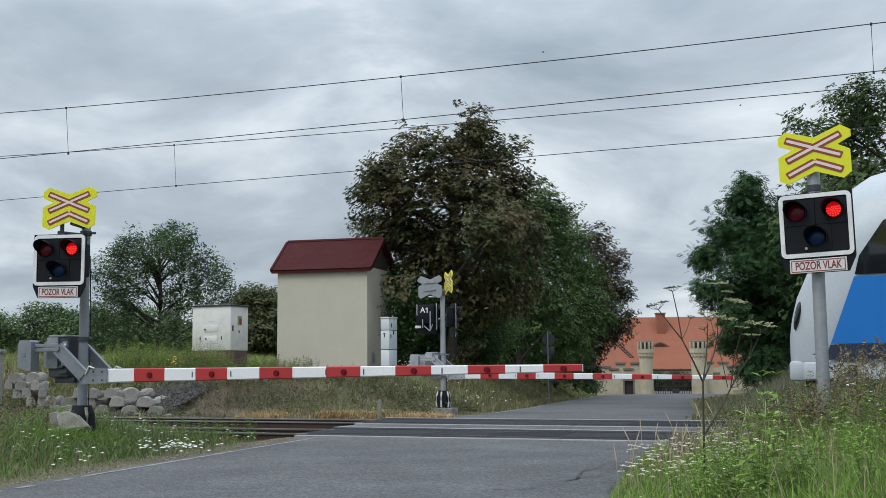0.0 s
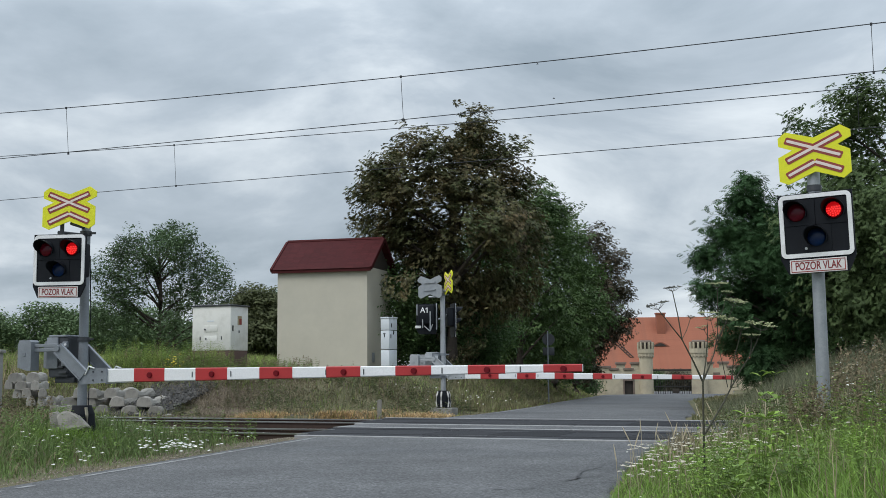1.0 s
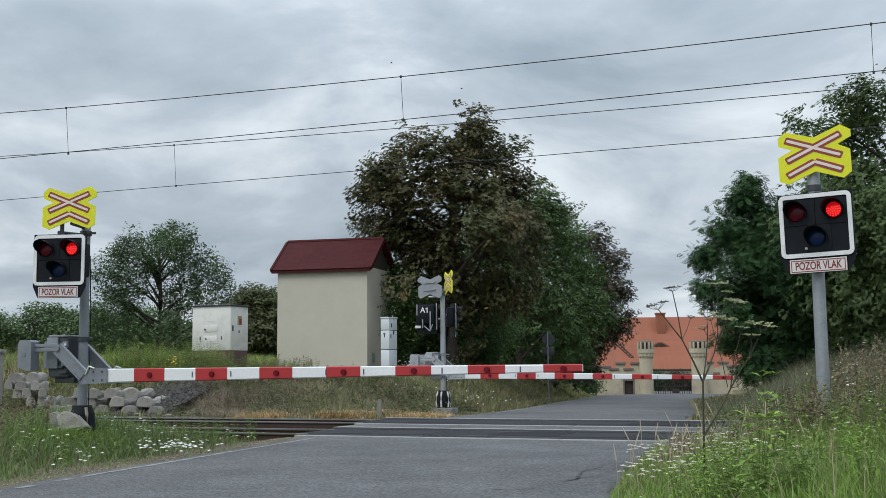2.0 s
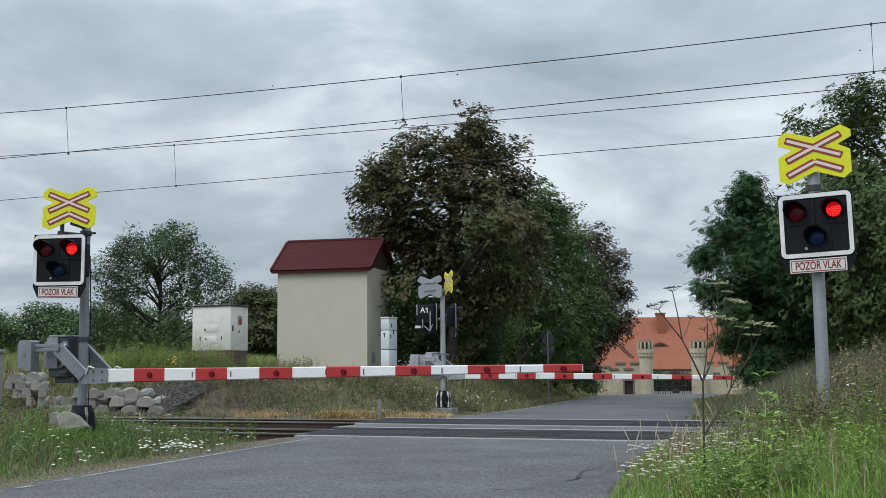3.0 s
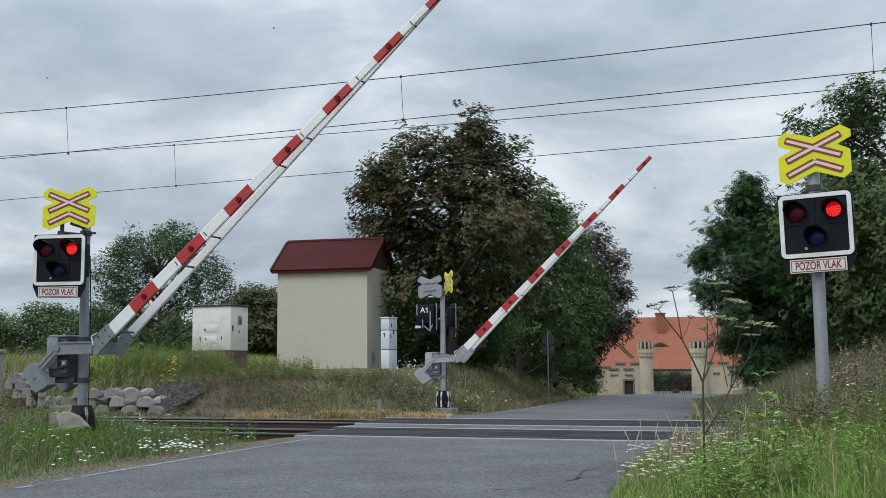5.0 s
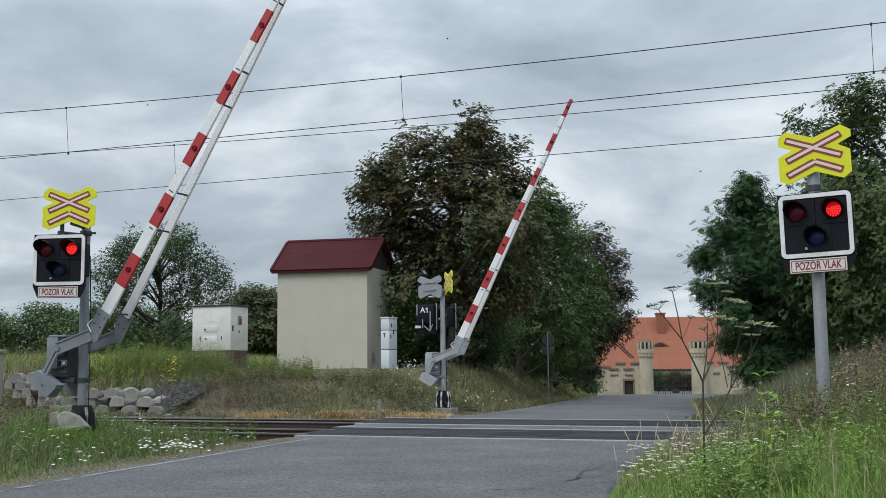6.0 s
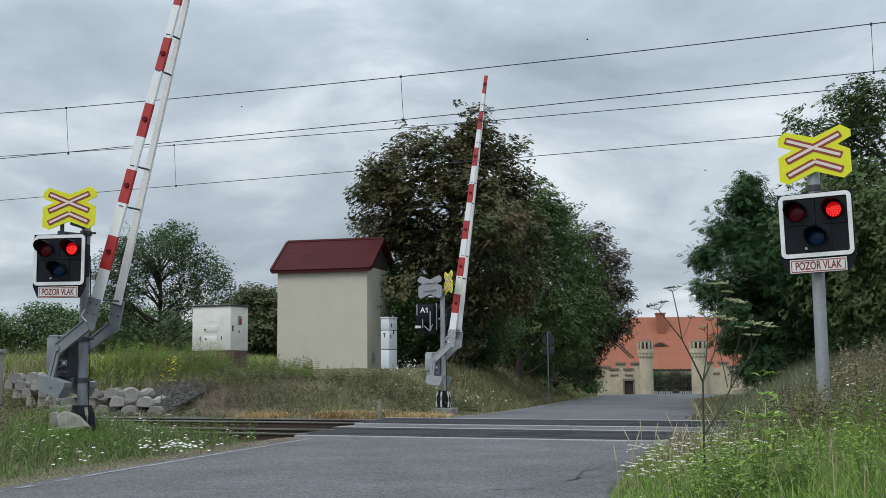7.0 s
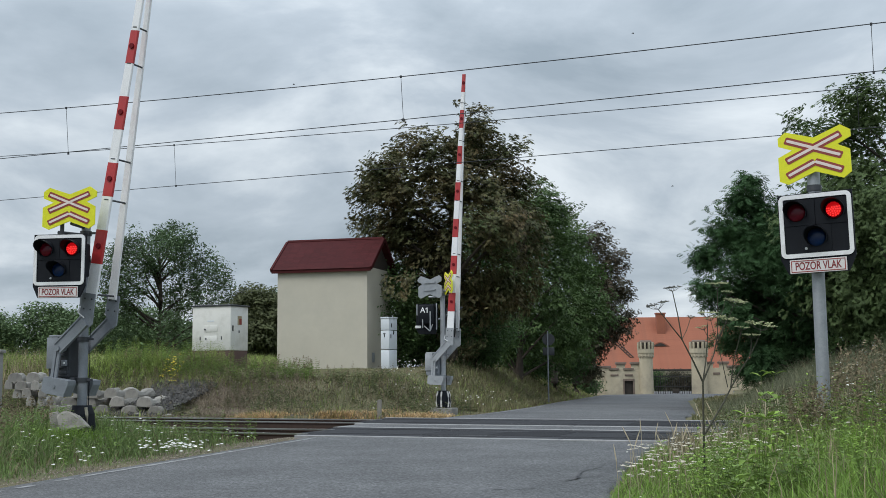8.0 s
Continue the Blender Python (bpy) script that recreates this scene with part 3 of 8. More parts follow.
# ------------------------------------------------------------------ overhead wires
def make_wires():
    for t in range(2):
        u0 = (TRACK_Y[t] - TRACK_Y[0]) * math.cos(TA)
        line = thing("overhead_line", "dark contact wire hung from a catenary wire", "overhead line", TRACK_M, "overhead lines", "structure")

        def z_top(v, c=t):
            if c:
                return 6.495 + 0.00076 * (max(min(v, 33), -24) - 7.5) ** 2
            return 6.36 + 0.00026 * (v - 25) ** 2 + (0.0008 * (v + 1) ** 2 if abs(v) < 20 else 0.32)
        bm = bmesh.new()
        pipe(bm, [(v, u0 - 0.1, z_top(v)) for v in np.linspace(-39, 39, 27)], [0.0085] * 27, 6)
        part("catenary_wire", bm, WIRE, line)
        bm = bmesh.new()
        pts = ((-60, 5.80), (-20, 5.80), (-12, 5.782), (-1, 5.744), (7, 5.755), (20, 5.77), (60, 5.80)) if t == 0 else ((-60, 5.70), (-9.1, 5.705), (-2, 5.697), (6, 5.705), (60, 5.72))
        pipe(bm, [(v, u0, z) for v, z in pts], [0.008] * len(pts), 6)
        part("contact_wire", bm, WIRE, line)
        for v in ((-8.62, -0.78, 7.44), (-9.08, 6.9))[t]:
            bm = bmesh.new()
            pipe(bm, [(v, u0 - 0.1, z_top(v)), (v, u0, 5.74 - 0.04 * t)], [0.005, 0.005], 5)
            for z in (z_top(v), 5.74 - 0.04 * t):
                box(bm, (v, u0 - (0.1 if z > 6 else 0), z), (0.035, 0.025, 0.045))
            part("dropper", bm, WIRE, line)


make_wires()

# ------------------------------------------------------------------ crossing signals and barriers
BUCK = [(-45, 28), (-35, 36), (0, 23), (34, 37), (46, 28), (46, 18), (29, 9), (44, 0), (44, -33), (34, -41), (0, -27), (-35, -42), (-46, -36), (-46, -1), (-28, 8), (-45, 16)]


def bar_outline(p, q, half, cut):
    p, q = Vector((*p, 0)), Vector((*q, 0))
    d = (q - p).normalized()
    n = Vector((-d.y, d.x, 0))
    return [tuple((a + d * k + n * h).xy) for a, k, h in ((p, 0, half - cut), (p, cut, half), (q, -cut, half), (q, 0, half - cut), (q, 0, cut - half), (q, -cut, -half), (p, cut, -half), (p, 0, cut - half))]


def crossbuck(parent, m, board=FLUO):
    """The many-track warning cross: a yellow board with red-edged white bars. It faces -y."""
    k = 0.009
    bm = bmesh.new()
    prism(bm, [(x * k, z * k * 0.88) for x, z in BUCK], 0, 0.018)
    sign = part("crossbuck", bm, board, parent, "fluorescent yellow warning cross board", 0, m)
    bars = (((-36, 24), (34, -8)), ((34, 24), (-36, -8)), ((-36, -30), (0, -12.5)), ((34, -29), (0, -12.5)))
    for mt, half, y, name in ((SIGN_RED, 5.3, -0.003, "red_border"), (SIGN_WHITE, 2.0, -0.006, "white_bar")):
        for i, (p, q) in enumerate(bars):
            bm = bmesh.new()
            grow = 0 if mt is SIGN_RED else 2.2
            d = (Vector((*q, 0)) - Vector((*p, 0))).normalized()
            p2 = (p[0] + d.x * grow, p[1] + d.y * grow)
            q2 = (q[0] - d.x * grow * (i < 2), q[1] - d.y * grow * (i < 2))
            yy = y - 0.0007 * i
            prism(bm, [(x * k, z * k * 0.88) for x, z in bar_outline(p2, q2, half, 1.3)], yy, yy + 0.002)
            part(name, bm, mt, sign, "", 0)
    bm = bmesh.new()
    for z in (-0.1, 0.1):
        box(bm, (0, 0.035, z), (0.4, 0.03, 0.04))
    part("bracket", bm, GALV, sign, "", 0)
    return sign


def lamp_head(parent, m, text=True):
    """The black panel with its white rim, two red lamps over a blue-white one, and the plate below. It faces -y."""
    W, H = 0.83, 0.75
    bm = bmesh.new()
    prism(bm, [(-W / 2, -H / 2), (-W / 2 + 0.08, -H / 2 - 0.17), (W / 2 - 0.08, -H / 2 - 0.17), (W / 2, -H / 2), (W / 2, H / 2), (-W / 2, H / 2)], 0.0, 0.03)
    box(bm, (0, 0.12, 0.0), (0.75, 0.2, 0.5), bevel=0.04)
    # two channels between the lamp modules
    head = part("signal_panel", bm, BLACK, parent, "black signal panel", 25, m)
    # rim: outer rounded rectangle less the inner one
    bm = bmesh.new()

    def ring(w, h, r, y):
        return [bm.verts.new((sx * (w / 2 - r) + r * math.cos(a), y, sz * (h / 2 - r) + r * math.sin(a)))
                for sx, sz, a0 in ((1, 1, 0), (-1, 1, 90), (-1, -1, 180), (1, -1, 270)) for a in (radians(a0 + 90 * j / 5) for j in range(6))]
    loops = [ring(W - 0.022, H - 0.022, 0.065, 0.0), ring(W - 0.022, H - 0.022, 0.065, -0.016), ring(W - 0.118, H - 0.118, 0.02, -0.016), ring(W - 0.118, H - 0.118, 0.02, -0.002)]
    for a, b in zip(loops, loops[1:]):
        for j in range(24):
            bm.faces.new((a[j], a[(j + 1) % 24], b[(j + 1) % 24], b[j]))
    part("rim", bm, WHITE, head, "white reflective rim", 25)
    bm = bmesh.new()
    for w, h, cx, cz in ((0.352, 0.296, -0.1785, 0.152), (0.352, 0.296, 0.1785, 0.152), (0.33, 0.296, 0.0, -0.149)):
        box(bm, (cx, -0.003, cz), (w, 0.010, h), bevel=0.003)
    part("module_cover", bm, BLACK, head, "", 0)
    for cx, cz, mt, name in ((-0.21, 0.158, RED_LENS, "red_lens"), (0.21, 0.158, RED_LENS, "red_lens"), (0.0, -0.14, BLUE_LENS, "blue_lens")):
        bm = bmesh.new()
        bmesh.ops.create_uvsphere(bm, u_segments=24, v_segments=8, radius=0.104, matrix=Matrix.Translation((cx, -0.016, cz)) @ Matrix.Diagonal((1, 0.28, 1, 1)))
        part(name, bm, mt, head, "", 60)
        # hood: a tube cut away below, longer on top
        bm = bmesh.new()
        n = 20
        rows = []
        for r in (0.122, 0.114):
            a_row, b_row = [], []
            for j in range(n + 1):
                a = radians(-30 + 265 * j / n)
                reach = 0.04 + 0.17 * max(0.0, math.sin(a - radians(16))) ** 0.6
                a_row.append(bm.verts.new((cx + r * math.cos(a), -0.01, cz + r * math.sin(a))))
                b_row.append(bm.verts.new((cx + r * math.cos(a), -0.01 - reach, cz + r * math.sin(a))))
            rows.append((a_row, b_row))
        for a_row, b_row in rows:
            for j in range(n):
                bm.faces.new((a_row[j], a_row[j + 1], b_row[j + 1], b_row[j]))
        for j in range(n):
            bm.faces.new((rows[0][1][j], rows[0][1][j + 1], rows[1][1][j + 1], rows[1][1][j]))
        part("hood", bm, BLACK, head, "", 40)
    bm = bmesh.new()
    disc(bm, (-0.12, -0.022, -0.262), 0.016, 0.012, 12)
    part("lock", bm, GALV, head, "", 30)
    # the plate below
    bm = bmesh.new()
    box(bm, (0, -0.012, -H / 2 - 0.088), (0.63, 0.012, 0.155), bevel=0.002)
    part("word_plate", bm, PLATE, head, "white plate with a red border", 0)
    bm = bmesh.new()
    for w, h, cx, cz in ((0.60, 0.009, 0, 0.062), (0.60, 0.009, 0, -0.062), (0.009, 0.133, -0.296, 0), (0.009, 0.133, 0.296, 0)):
        box(bm, (cx, -0.0195, cz - H / 2 - 0.088), (w, 0.003, h))
    part("plate_border", bm, SIGN_RED, head, "", 0)
    if text:
        t = lettering("lettering", "POZOR VLAK", 0.112, WORD_RED, head, Matrix.Translation((0, -0.0205, -H / 2 - 0.090)) @ Matrix.Rotation(radians(90), 4, "X") @ Matrix.Diagonal((0.75, 1.12, 1, 1)), "red capital letters")
    return head


def glow_lamp(head, name="lit_lamp"):
    """The lit lamp: a round cluster of red diodes, seen in front of one lens or the other."""
    bm = bmesh.new()
    bmesh.ops.create_uvsphere(bm, u_segments=20, v_segments=8, radius=0.092, matrix=Matrix.Diagonal((1, 0.32, 1, 1)))
    for f in bm.faces:
        f.smooth = True
    for ring, count in ((0.0, 1), (0.026, 6), (0.050, 11), (0.072, 15)):
        for j in range(count):
            a = 2 * math.pi * (j + 0.3 * ring) / count
            # Hood shade put into the cluster: no bright diodes near the top.
            if ring * math.sin(a) > 0.03:
                continue
            before = set(bm.faces)
            bmesh.ops.create_icosphere(bm, subdivisions=1, radius=0.0085, matrix=Matrix.Translation((ring * math.cos(a), -0.028 * math.sqrt(1 - (ring / 0.092) ** 2), ring * math.sin(a))))
            for f in set(bm.faces) - before:
                f.material_index = 1
    lamp = part(name, bm, [LED_ON, LED_CORE], head, "glowing red diode lamp", 60)
    return lamp


def footing(parent, x, y, z, r=0.19, wide=0.66, stripes=(-140, -88, -25, 40), paint=PLATE):
    bm = bmesh.new()
    n = 14
    tube(bm, (x, y, z + 0.14), (x, y, z + 0.30), r * 0.92, r * 1.05, n, False)
    tube(bm, (x, y, z + 0.30), (x, y, z + 0.48), r * 1.05, r * 0.95, n, False)
    tube(bm, (x, y, z + 0.48), (x, y, z + 0.60), r * 0.95, r * 0.72, n)
    part("post_collar", bm, BLACK, parent, "black rubber collar")
    for a in stripes:
        bm = bmesh.new()
        c, s = math.cos(radians(a)), math.sin(radians(a))
        pipe(bm, [(x + c * r * f, y + s * r * f, z + h) for f, h in ((0.95, 0.16), (1.05, 0.30), (0.99, 0.46), (0.78, 0.57))], [0.024] * 4, 6)
        part("collar_stripe", bm, paint, parent, "pale reflective stripe")
    bm = bmesh.new()
    box(bm, (x, y, z + 0.02), (wide, 0.5, 0.24), bevel=0.03)
    part("footing", bm, CONCRETE, parent, "concrete footing")


def boom(parent, at, steel):
    """The barrier's boom: two beams that meet at the tip, arms and counterweight. It turns about its y axis at the pivot."""
    hub = part("boom", tube(bmesh.new(), (0, -0.34, 0), (0, 0.34, 0), 0.045, None, 12), steel, parent, "red and white striped boom", m=at)
    A, B, LEN, HALF = 0.80, 0.41, 7.0, 0.25
    dark_bolt = DARK_GREY
    h0, h1 = 0.200, 0.094

    def beam_y(s, side):
        return side * (HALF * (1 - s / LEN) + 0.022 * s / LEN)

    def beam_piece(name, s0, s1, side, material, proud=0.0, label=""):
        bm = bmesh.new()
        ring = []
        for s in (s0, s1):
            h = (h0 + (h1 - h0) * s / LEN) / 2 * (0.74 if side > 0 else 1.0) + proud
            y = beam_y(s, side)
            t = 0.021 + proud
            ring.append([bm.verts.new((A + s, y + dy, -B + 0.006 * s / LEN + dz)) for dy, dz in ((-t, -h + 0.012), (-t, h - 0.012), (-t + 0.012, h), (t - 0.012, h), (t, h - 0.012), (t, -h + 0.012), (t - 0.012, -h), (-t + 0.012, -h))])
        for j in range(8):
            bm.faces.new((ring[0][j], ring[0][(j + 1) % 8], ring[1][(j + 1) % 8], ring[1][j]))
        bm.faces.new(ring[0])
        bm.faces.new(ring[1])
        return part(name, bm, material, hub, label, 0)
    beam_piece("front_beam", 0, LEN, -1, BOOM_WHITE, 0, "white boom beam")
    beam_piece("rear_beam", 0, LEN - 0.3, 1, BOOM_WHITE, 0, "white rear boom beam")
    for k in range(7):
        s = 0.5 + k
        beam_piece("red_band", s, s + 0.5 if k < 6 else LEN - 0.002, -1, BOOM_RED, 0.002, "red reflective band")
        bm = bmesh.new()
        disc(bm, (A + s + 0.26, beam_y(s + 0.26, -1) - 0.045, -B), 0.044, 0.03, 20, 0.038)
        part("reflector", bm, REFLECTOR, hub, "dark red round reflector")
    for s in (0.05, 1.45, 2.06, 3.5, 4.05, 5.15, 6.2):
        y = beam_y(s, -1)
        bm = bmesh.new()
        tube(bm, (A + s, y, -B - 0.03), (A + s, -y, -B - 0.03), 0.014, None, 8)
        box(bm, (A + s, y - 0.024, -B), (0.014, 0.006, 0.075))
        part("rung", bm, DARK_GREY, hub)
    for side in (-1, 1):
        y = side * HALF
        yo = side * (HALF + 0.035)
        # plate at the boom's root, cranked arm, counterweight arm
        bm = bmesh.new()
        prism(bm, [(0.44, -B + 0.02), (0.58, -B + 0.11), (0.86, -B + 0.11), (0.86, -B - 0.10), (0.42, -B - 0.12), (0.36, -B - 0.06)], yo - 0.012, yo + 0.012)
        part("root_plate", bm, steel, hub, "", 0)
        for bx, bz in ((0.63, 0.06), (0.63, -0.06), (0.78, 0.06), (0.78, -0.06)):
            part("bolt", tube(bmesh.new(), (bx, yo - 0.022, -B + bz), (bx, yo + 0.022, -B + bz), 0.013, None, 8), dark_bolt, hub)
        bm = bmesh.new()
        for p, q in (((0.50, -B + 0.02), (0.56, -B + 0.14)), ((0.56, -B + 0.14), (0.66, -B + 0.11))):
            tube(bm, (p[0], yo + side * 0.03, p[1]), (q[0], yo + side * 0.03, q[1]), 0.010, None, 6)
        part("lug", bm, WHITE, hub, "", 0)
        bm = bmesh.new()
        d = Vector((0.46, 0, -0.40))
        n = Vector((0.40, 0, 0.46)).normalized()
        for w, t, off in ((0.085, 0.02, 0.0), (0.012, 0.055, 0.08), (0.012, 0.055, -0.08)):
            p, q = n * off, d + n * off
            prism(bm, [((p - n * w).x, (p - n * w).z), ((p + n * w).x, (p + n * w).z), ((q + n * w * 0.85).x, (q + n * w * 0.85).z), ((q - n * w * 0.85).x, (q - n * w * 0.85).z)], yo + side * 0.02 - t / 2, yo + side * 0.02 + t / 2)
        part("crank_arm", bm, steel, hub, "grey channel-section arm", 0)
        bm = bmesh.new()
        for z in (-0.02, 0.045):
            box(bm, (-0.23, yo, z), (0.46, 0.03, 0.05), bevel=0.006)
        part("weight_arm", bm, steel, hub, "", 0)
        bm = bmesh.new()
        prism(bm, [(-0.67, -0.27), (-0.50, -0.32), (-0.43, -0.32), (-0.43, 0.10), (-0.46, 0.13), (-0.64, 0.13), (-0.67, 0.06)], yo - 0.09, yo + 0.09)
        disc(bm, (-0.55, yo - 0.10, -0.08), 0.03, 0.02, 12)
        part("counterweight", bm, steel, hub, "grey steel counterweight", 0)
    return hub


def drive_box(parent, m, steel, dark):
    bm = bmesh.new()
    prism(bm, [(-0.30, -0.46), (0.06, -0.46), (0.06, 0.12), (-0.05, 0.14), (-0.28, 0.14), (-0.32, 0.02)], -0.16, 0.20)
    bmesh.ops.bevel(bm, geom=bm.edges[:], offset=0.015, segments=2, affect="EDGES")
    body = part("drive_box", bm, dark, parent, "dark grey barrier drive housing", 30, m)
    bm = bmesh.new()
    box(bm, (-0.22, -0.175, -0.10), (0.20, 0.03, 0.46), bevel=0.01)
    box(bm, (-0.14, 0.02, 0.15), (0.32, 0.38, 0.03), bevel=0.01)
    part("cover", bm, steel, body, "", 30)
    for x, z in ((0.015, 0.02), (0.0, -0.25)):
        bm = bmesh.new()
        box(bm, (x, -0.18, z), (0.08, 0.05, 0.09), bevel=0.008)
        part("terminal", bm, steel, body, "", 30)
        bm = bmesh.new()
        disc(bm, (x + 0.02, -0.22, z), 0.017, 0.02, 10)
        part("knob", bm, WHITE, body, "", 30)
    for x, z, w in ((-0.06, -0.13, 0.10), (-0.05, -0.22, 0.12), (-0.07, -0.31, 0.10), (-0.03, -0.39, 0.14)):
        bm = bmesh.new()
        box(bm, (x, -0.17, z), (w, 0.03, 0.035), bevel=0.006)
        part("rib", bm, dark, body, "", 30)
    bm = bmesh.new()
    box(bm, (-0.05, 0.02, -0.50), (0.34, 0.26, 0.08), bevel=0.01)
    part("mount", bm, dark, body, "", 30)
    return body


def barrier_signal(label, pivot, heading, ground, post_top, steel=GREY_PAINT, dark=DARK_GREY, post_dx=0.18, stripes=(-140, -88, -25, 40), paint=PLATE):
    """A signal post with its barrier drive and boom. heading: degrees by which the boom turns to the near right."""
    m = Matrix.Translation((pivot[0], pivot[1], 0)) @ Matrix.Rotation(radians(-heading), 4, "Z")
    ob = thing("barrier_signal", label, "crossing barrier", m, "crossing barriers")
    bm = bmesh.new()
    tube(bm, (post_dx, 0, ground), (post_dx, 0, post_top), 0.072, 0.066, 16)
    part("post", bm, steel, ob, "grey tubular steel post")
    for z in (pivot[2] - 0.50, pivot[2] + 0.10, post_top - 0.2):
        bm = bmesh.new()
        tube(bm, (post_dx, 0, z), (post_dx, 0, z + 0.07), 0.086, None, 14)
        box(bm, (post_dx + 0.10, 0, z + 0.035), (0.14, 0.03, 0.03))
        part("post_clamp", bm, dark, ob)
    footing(ob, post_dx, 0, ground, stripes=stripes, paint=paint)
    drive_box(ob, Matrix.Translation((0.02, 0.0, pivot[2] + 0.035)), steel, dark)
    arm = boom(ob, Matrix.Translation((0, 0, pivot[2])), steel)
    bm = bmesh.new()
    pipe(bm, [(post_dx + 0.075, 0.05, ground + 0.3), (post_dx + 0.085, 0.04, 1.0), (post_dx + 0.08, 0.05, 2.0), (post_dx + 0.07, 0.02, post_top - 0.5)], [0.008] * 4, 6)
    part("cable", bm, BLACK, ob)
    return ob, arm


# the one by the near verge, left of the road
near_ob, near_boom = barrier_signal("grey post with red-lit warning lamps, yellow cross and striped barrier boom", (-5.536, 17.673, 1.475), 21.23, 0.04, 3.35, post_dx=0.215, stripes=(-128, -30), paint=DULL_STRIPE)
inv = near_ob.matrix_basis.inverted()


def facing(x, y, z, yaw, lean=0, tip=0):
    """A pose that faces the near side, turned so that its right end comes nearer by yaw degrees."""
    return Matrix.Translation((x, y, z)) @ Matrix.Rotation(radians(-yaw), 4, "Z") @ Matrix.Rotation(radians(tip), 4, "X") @ Matrix.Rotation(radians(lean), 4, "Y")


near_head = lamp_head(near_ob, inv @ facing(-5.53, 17.0, 2.735, 13, 0.5))
crossbuck(near_ob, inv @ facing(-5.42, 17.05, 3.517, 9, 0.6))
for a, b in (((-5.36, 17.55, 3.28), (-5.40, 17.12, 3.28)), ((-5.36, 17.5, 3.15), (-5.60, 17.15, 3.15)), ((-5.55, 17.15, 3.05), (-5.55, 17.15, 3.3)), ((-5.36, 17.55, 2.5), (-5.55, 17.15, 2.55))):
    part("head_bracket", tube(bmesh.new(), inv @ Vector(a), inv @ Vector(b), 0.03, None, 8), DARK_GREY, near_ob)
near_lamp = glow_lamp(near_head)

# the one beyond the tracks
far_ob, far_boom = barrier_signal("grey post seen from behind with a striped barrier boom", (-0.161, 32.093, 1.411), 20.63, -0.02, 3.32, steel=PALE_GREY, dark=GREY_PAINT, post_dx=0.15)
finv = far_ob.matrix_basis.inverted()

# the right-hand signal without a barrier
right_ob = thing("crossing_signal", "galvanised post with red-lit warning lamps and yellow cross", "crossing signal", Matrix.Translation((4.314, 13.55, 0.25)) @ Matrix.Rotation(radians(-0.4), 4, "Y"))
bm = bmesh.new()
tube(bm, (0, 0, -0.1), (0, 0, 3.45), 0.074, 0.071, 18)
part("post", bm, GALV, right_ob, "galvanised steel tube post")
for z, r in ((2.88, 0.084),):
    part("post_clamp", tube(bmesh.new(), (0, 0, z), (0, 0, z + 0.07), r, None, 14), DARK_GREY, right_ob)
rinv = right_ob.matrix_basis.inverted()
right_head = lamp_head(right_ob, rinv @ facing(4.250, 13.40, 2.722, 29, -1.4))
crossbuck(right_ob, rinv @ facing(4.274, 13.43, 3.558, 30, -2.0))
right_lamp = glow_lamp(right_head)
footing(right_ob, 0, 0, -0.2)

# the far signal's heads, seen from behind and edge on
def back_panel(parent, m, letters=True):
    bm = bmesh.new()
    prism(bm, [(-0.30, -0.34), (-0.22, -0.48), (0.22, -0.48), (0.30, -0.34), (0.30, 0.34), (-0.30, 0.34)], 0.0, 0.03)
    box(bm, (0, 0.1, 0.05), (0.44, 0.2, 0.52), bevel=0.05)
    p = part("signal_panel", bm, BLACK, parent, "black back of a signal panel", 25, m)
    for c, s in (((0.27, 0.06, 0.18), (0.03, 0.02, 0.30)), ((-0.27, 0.06, 0.0), (0.03, 0.02, 0.72)), ((-0.13, 0.215, -0.12), (0.03, 0.02, 0.5)), ((0.08, 0.215, -0.2), (0.025, 0.02, 0.24))):
        part("back_rail", box(bmesh.new(), c, s), GALV, p, "", 0)
    bm = bmesh.new()
    tube(bm, (0.04, 0.22, -0.26), (-0.12, 0.22, -0.40), 0.016, None, 6)
    tube(bm, (-0.12, 0.22, -0.40), (-0.20, 0.22, -0.22), 0.016, None, 6)
    part("bracket", bm, GALV, p, "", 0)
    bm = bmesh.new()
    box(bm, (0.24, 0.06, -0.28), (0.16, 0.01, 0.07))
    part("label_plate", bm, WHITE, p, "", 0)
    if letters:
        bm = bmesh.new()
        prism(bm, [(0.050, -0.068), (0.078, -0.068), (0.078, 0.072), (0.058, 0.072), (0.020, 0.044), (0.020, 0.018), (0.050, 0.036)], -0.001, 0.001, Matrix.Translation((0.02, 0.206, 0.16)) @ Matrix.Rotation(radians(180), 4, "Z"))
        part("lettering", bm, WHITE, p, "white digit one", 0)
        lettering("lettering", "A", 0.20, WHITE, p, Matrix.Translation((0.08, 0.206, 0.16)) @ Matrix.Rotation(radians(180), 4, "Z") @ Matrix.Rotation(radians(90), 4, "X"), "white capital letter")
    return p


def back_facing(x, y, z, yaw):
    return Matrix.Translation((x, y, z)) @ Matrix.Rotation(radians(180 - yaw), 4, "Z")


back_panel(far_ob, finv @ back_facing(-0.44, 32.05, 2.57, 12))
crossbuck(far_ob, finv @ back_facing(-0.36, 32.1, 3.39, 38), GALV)
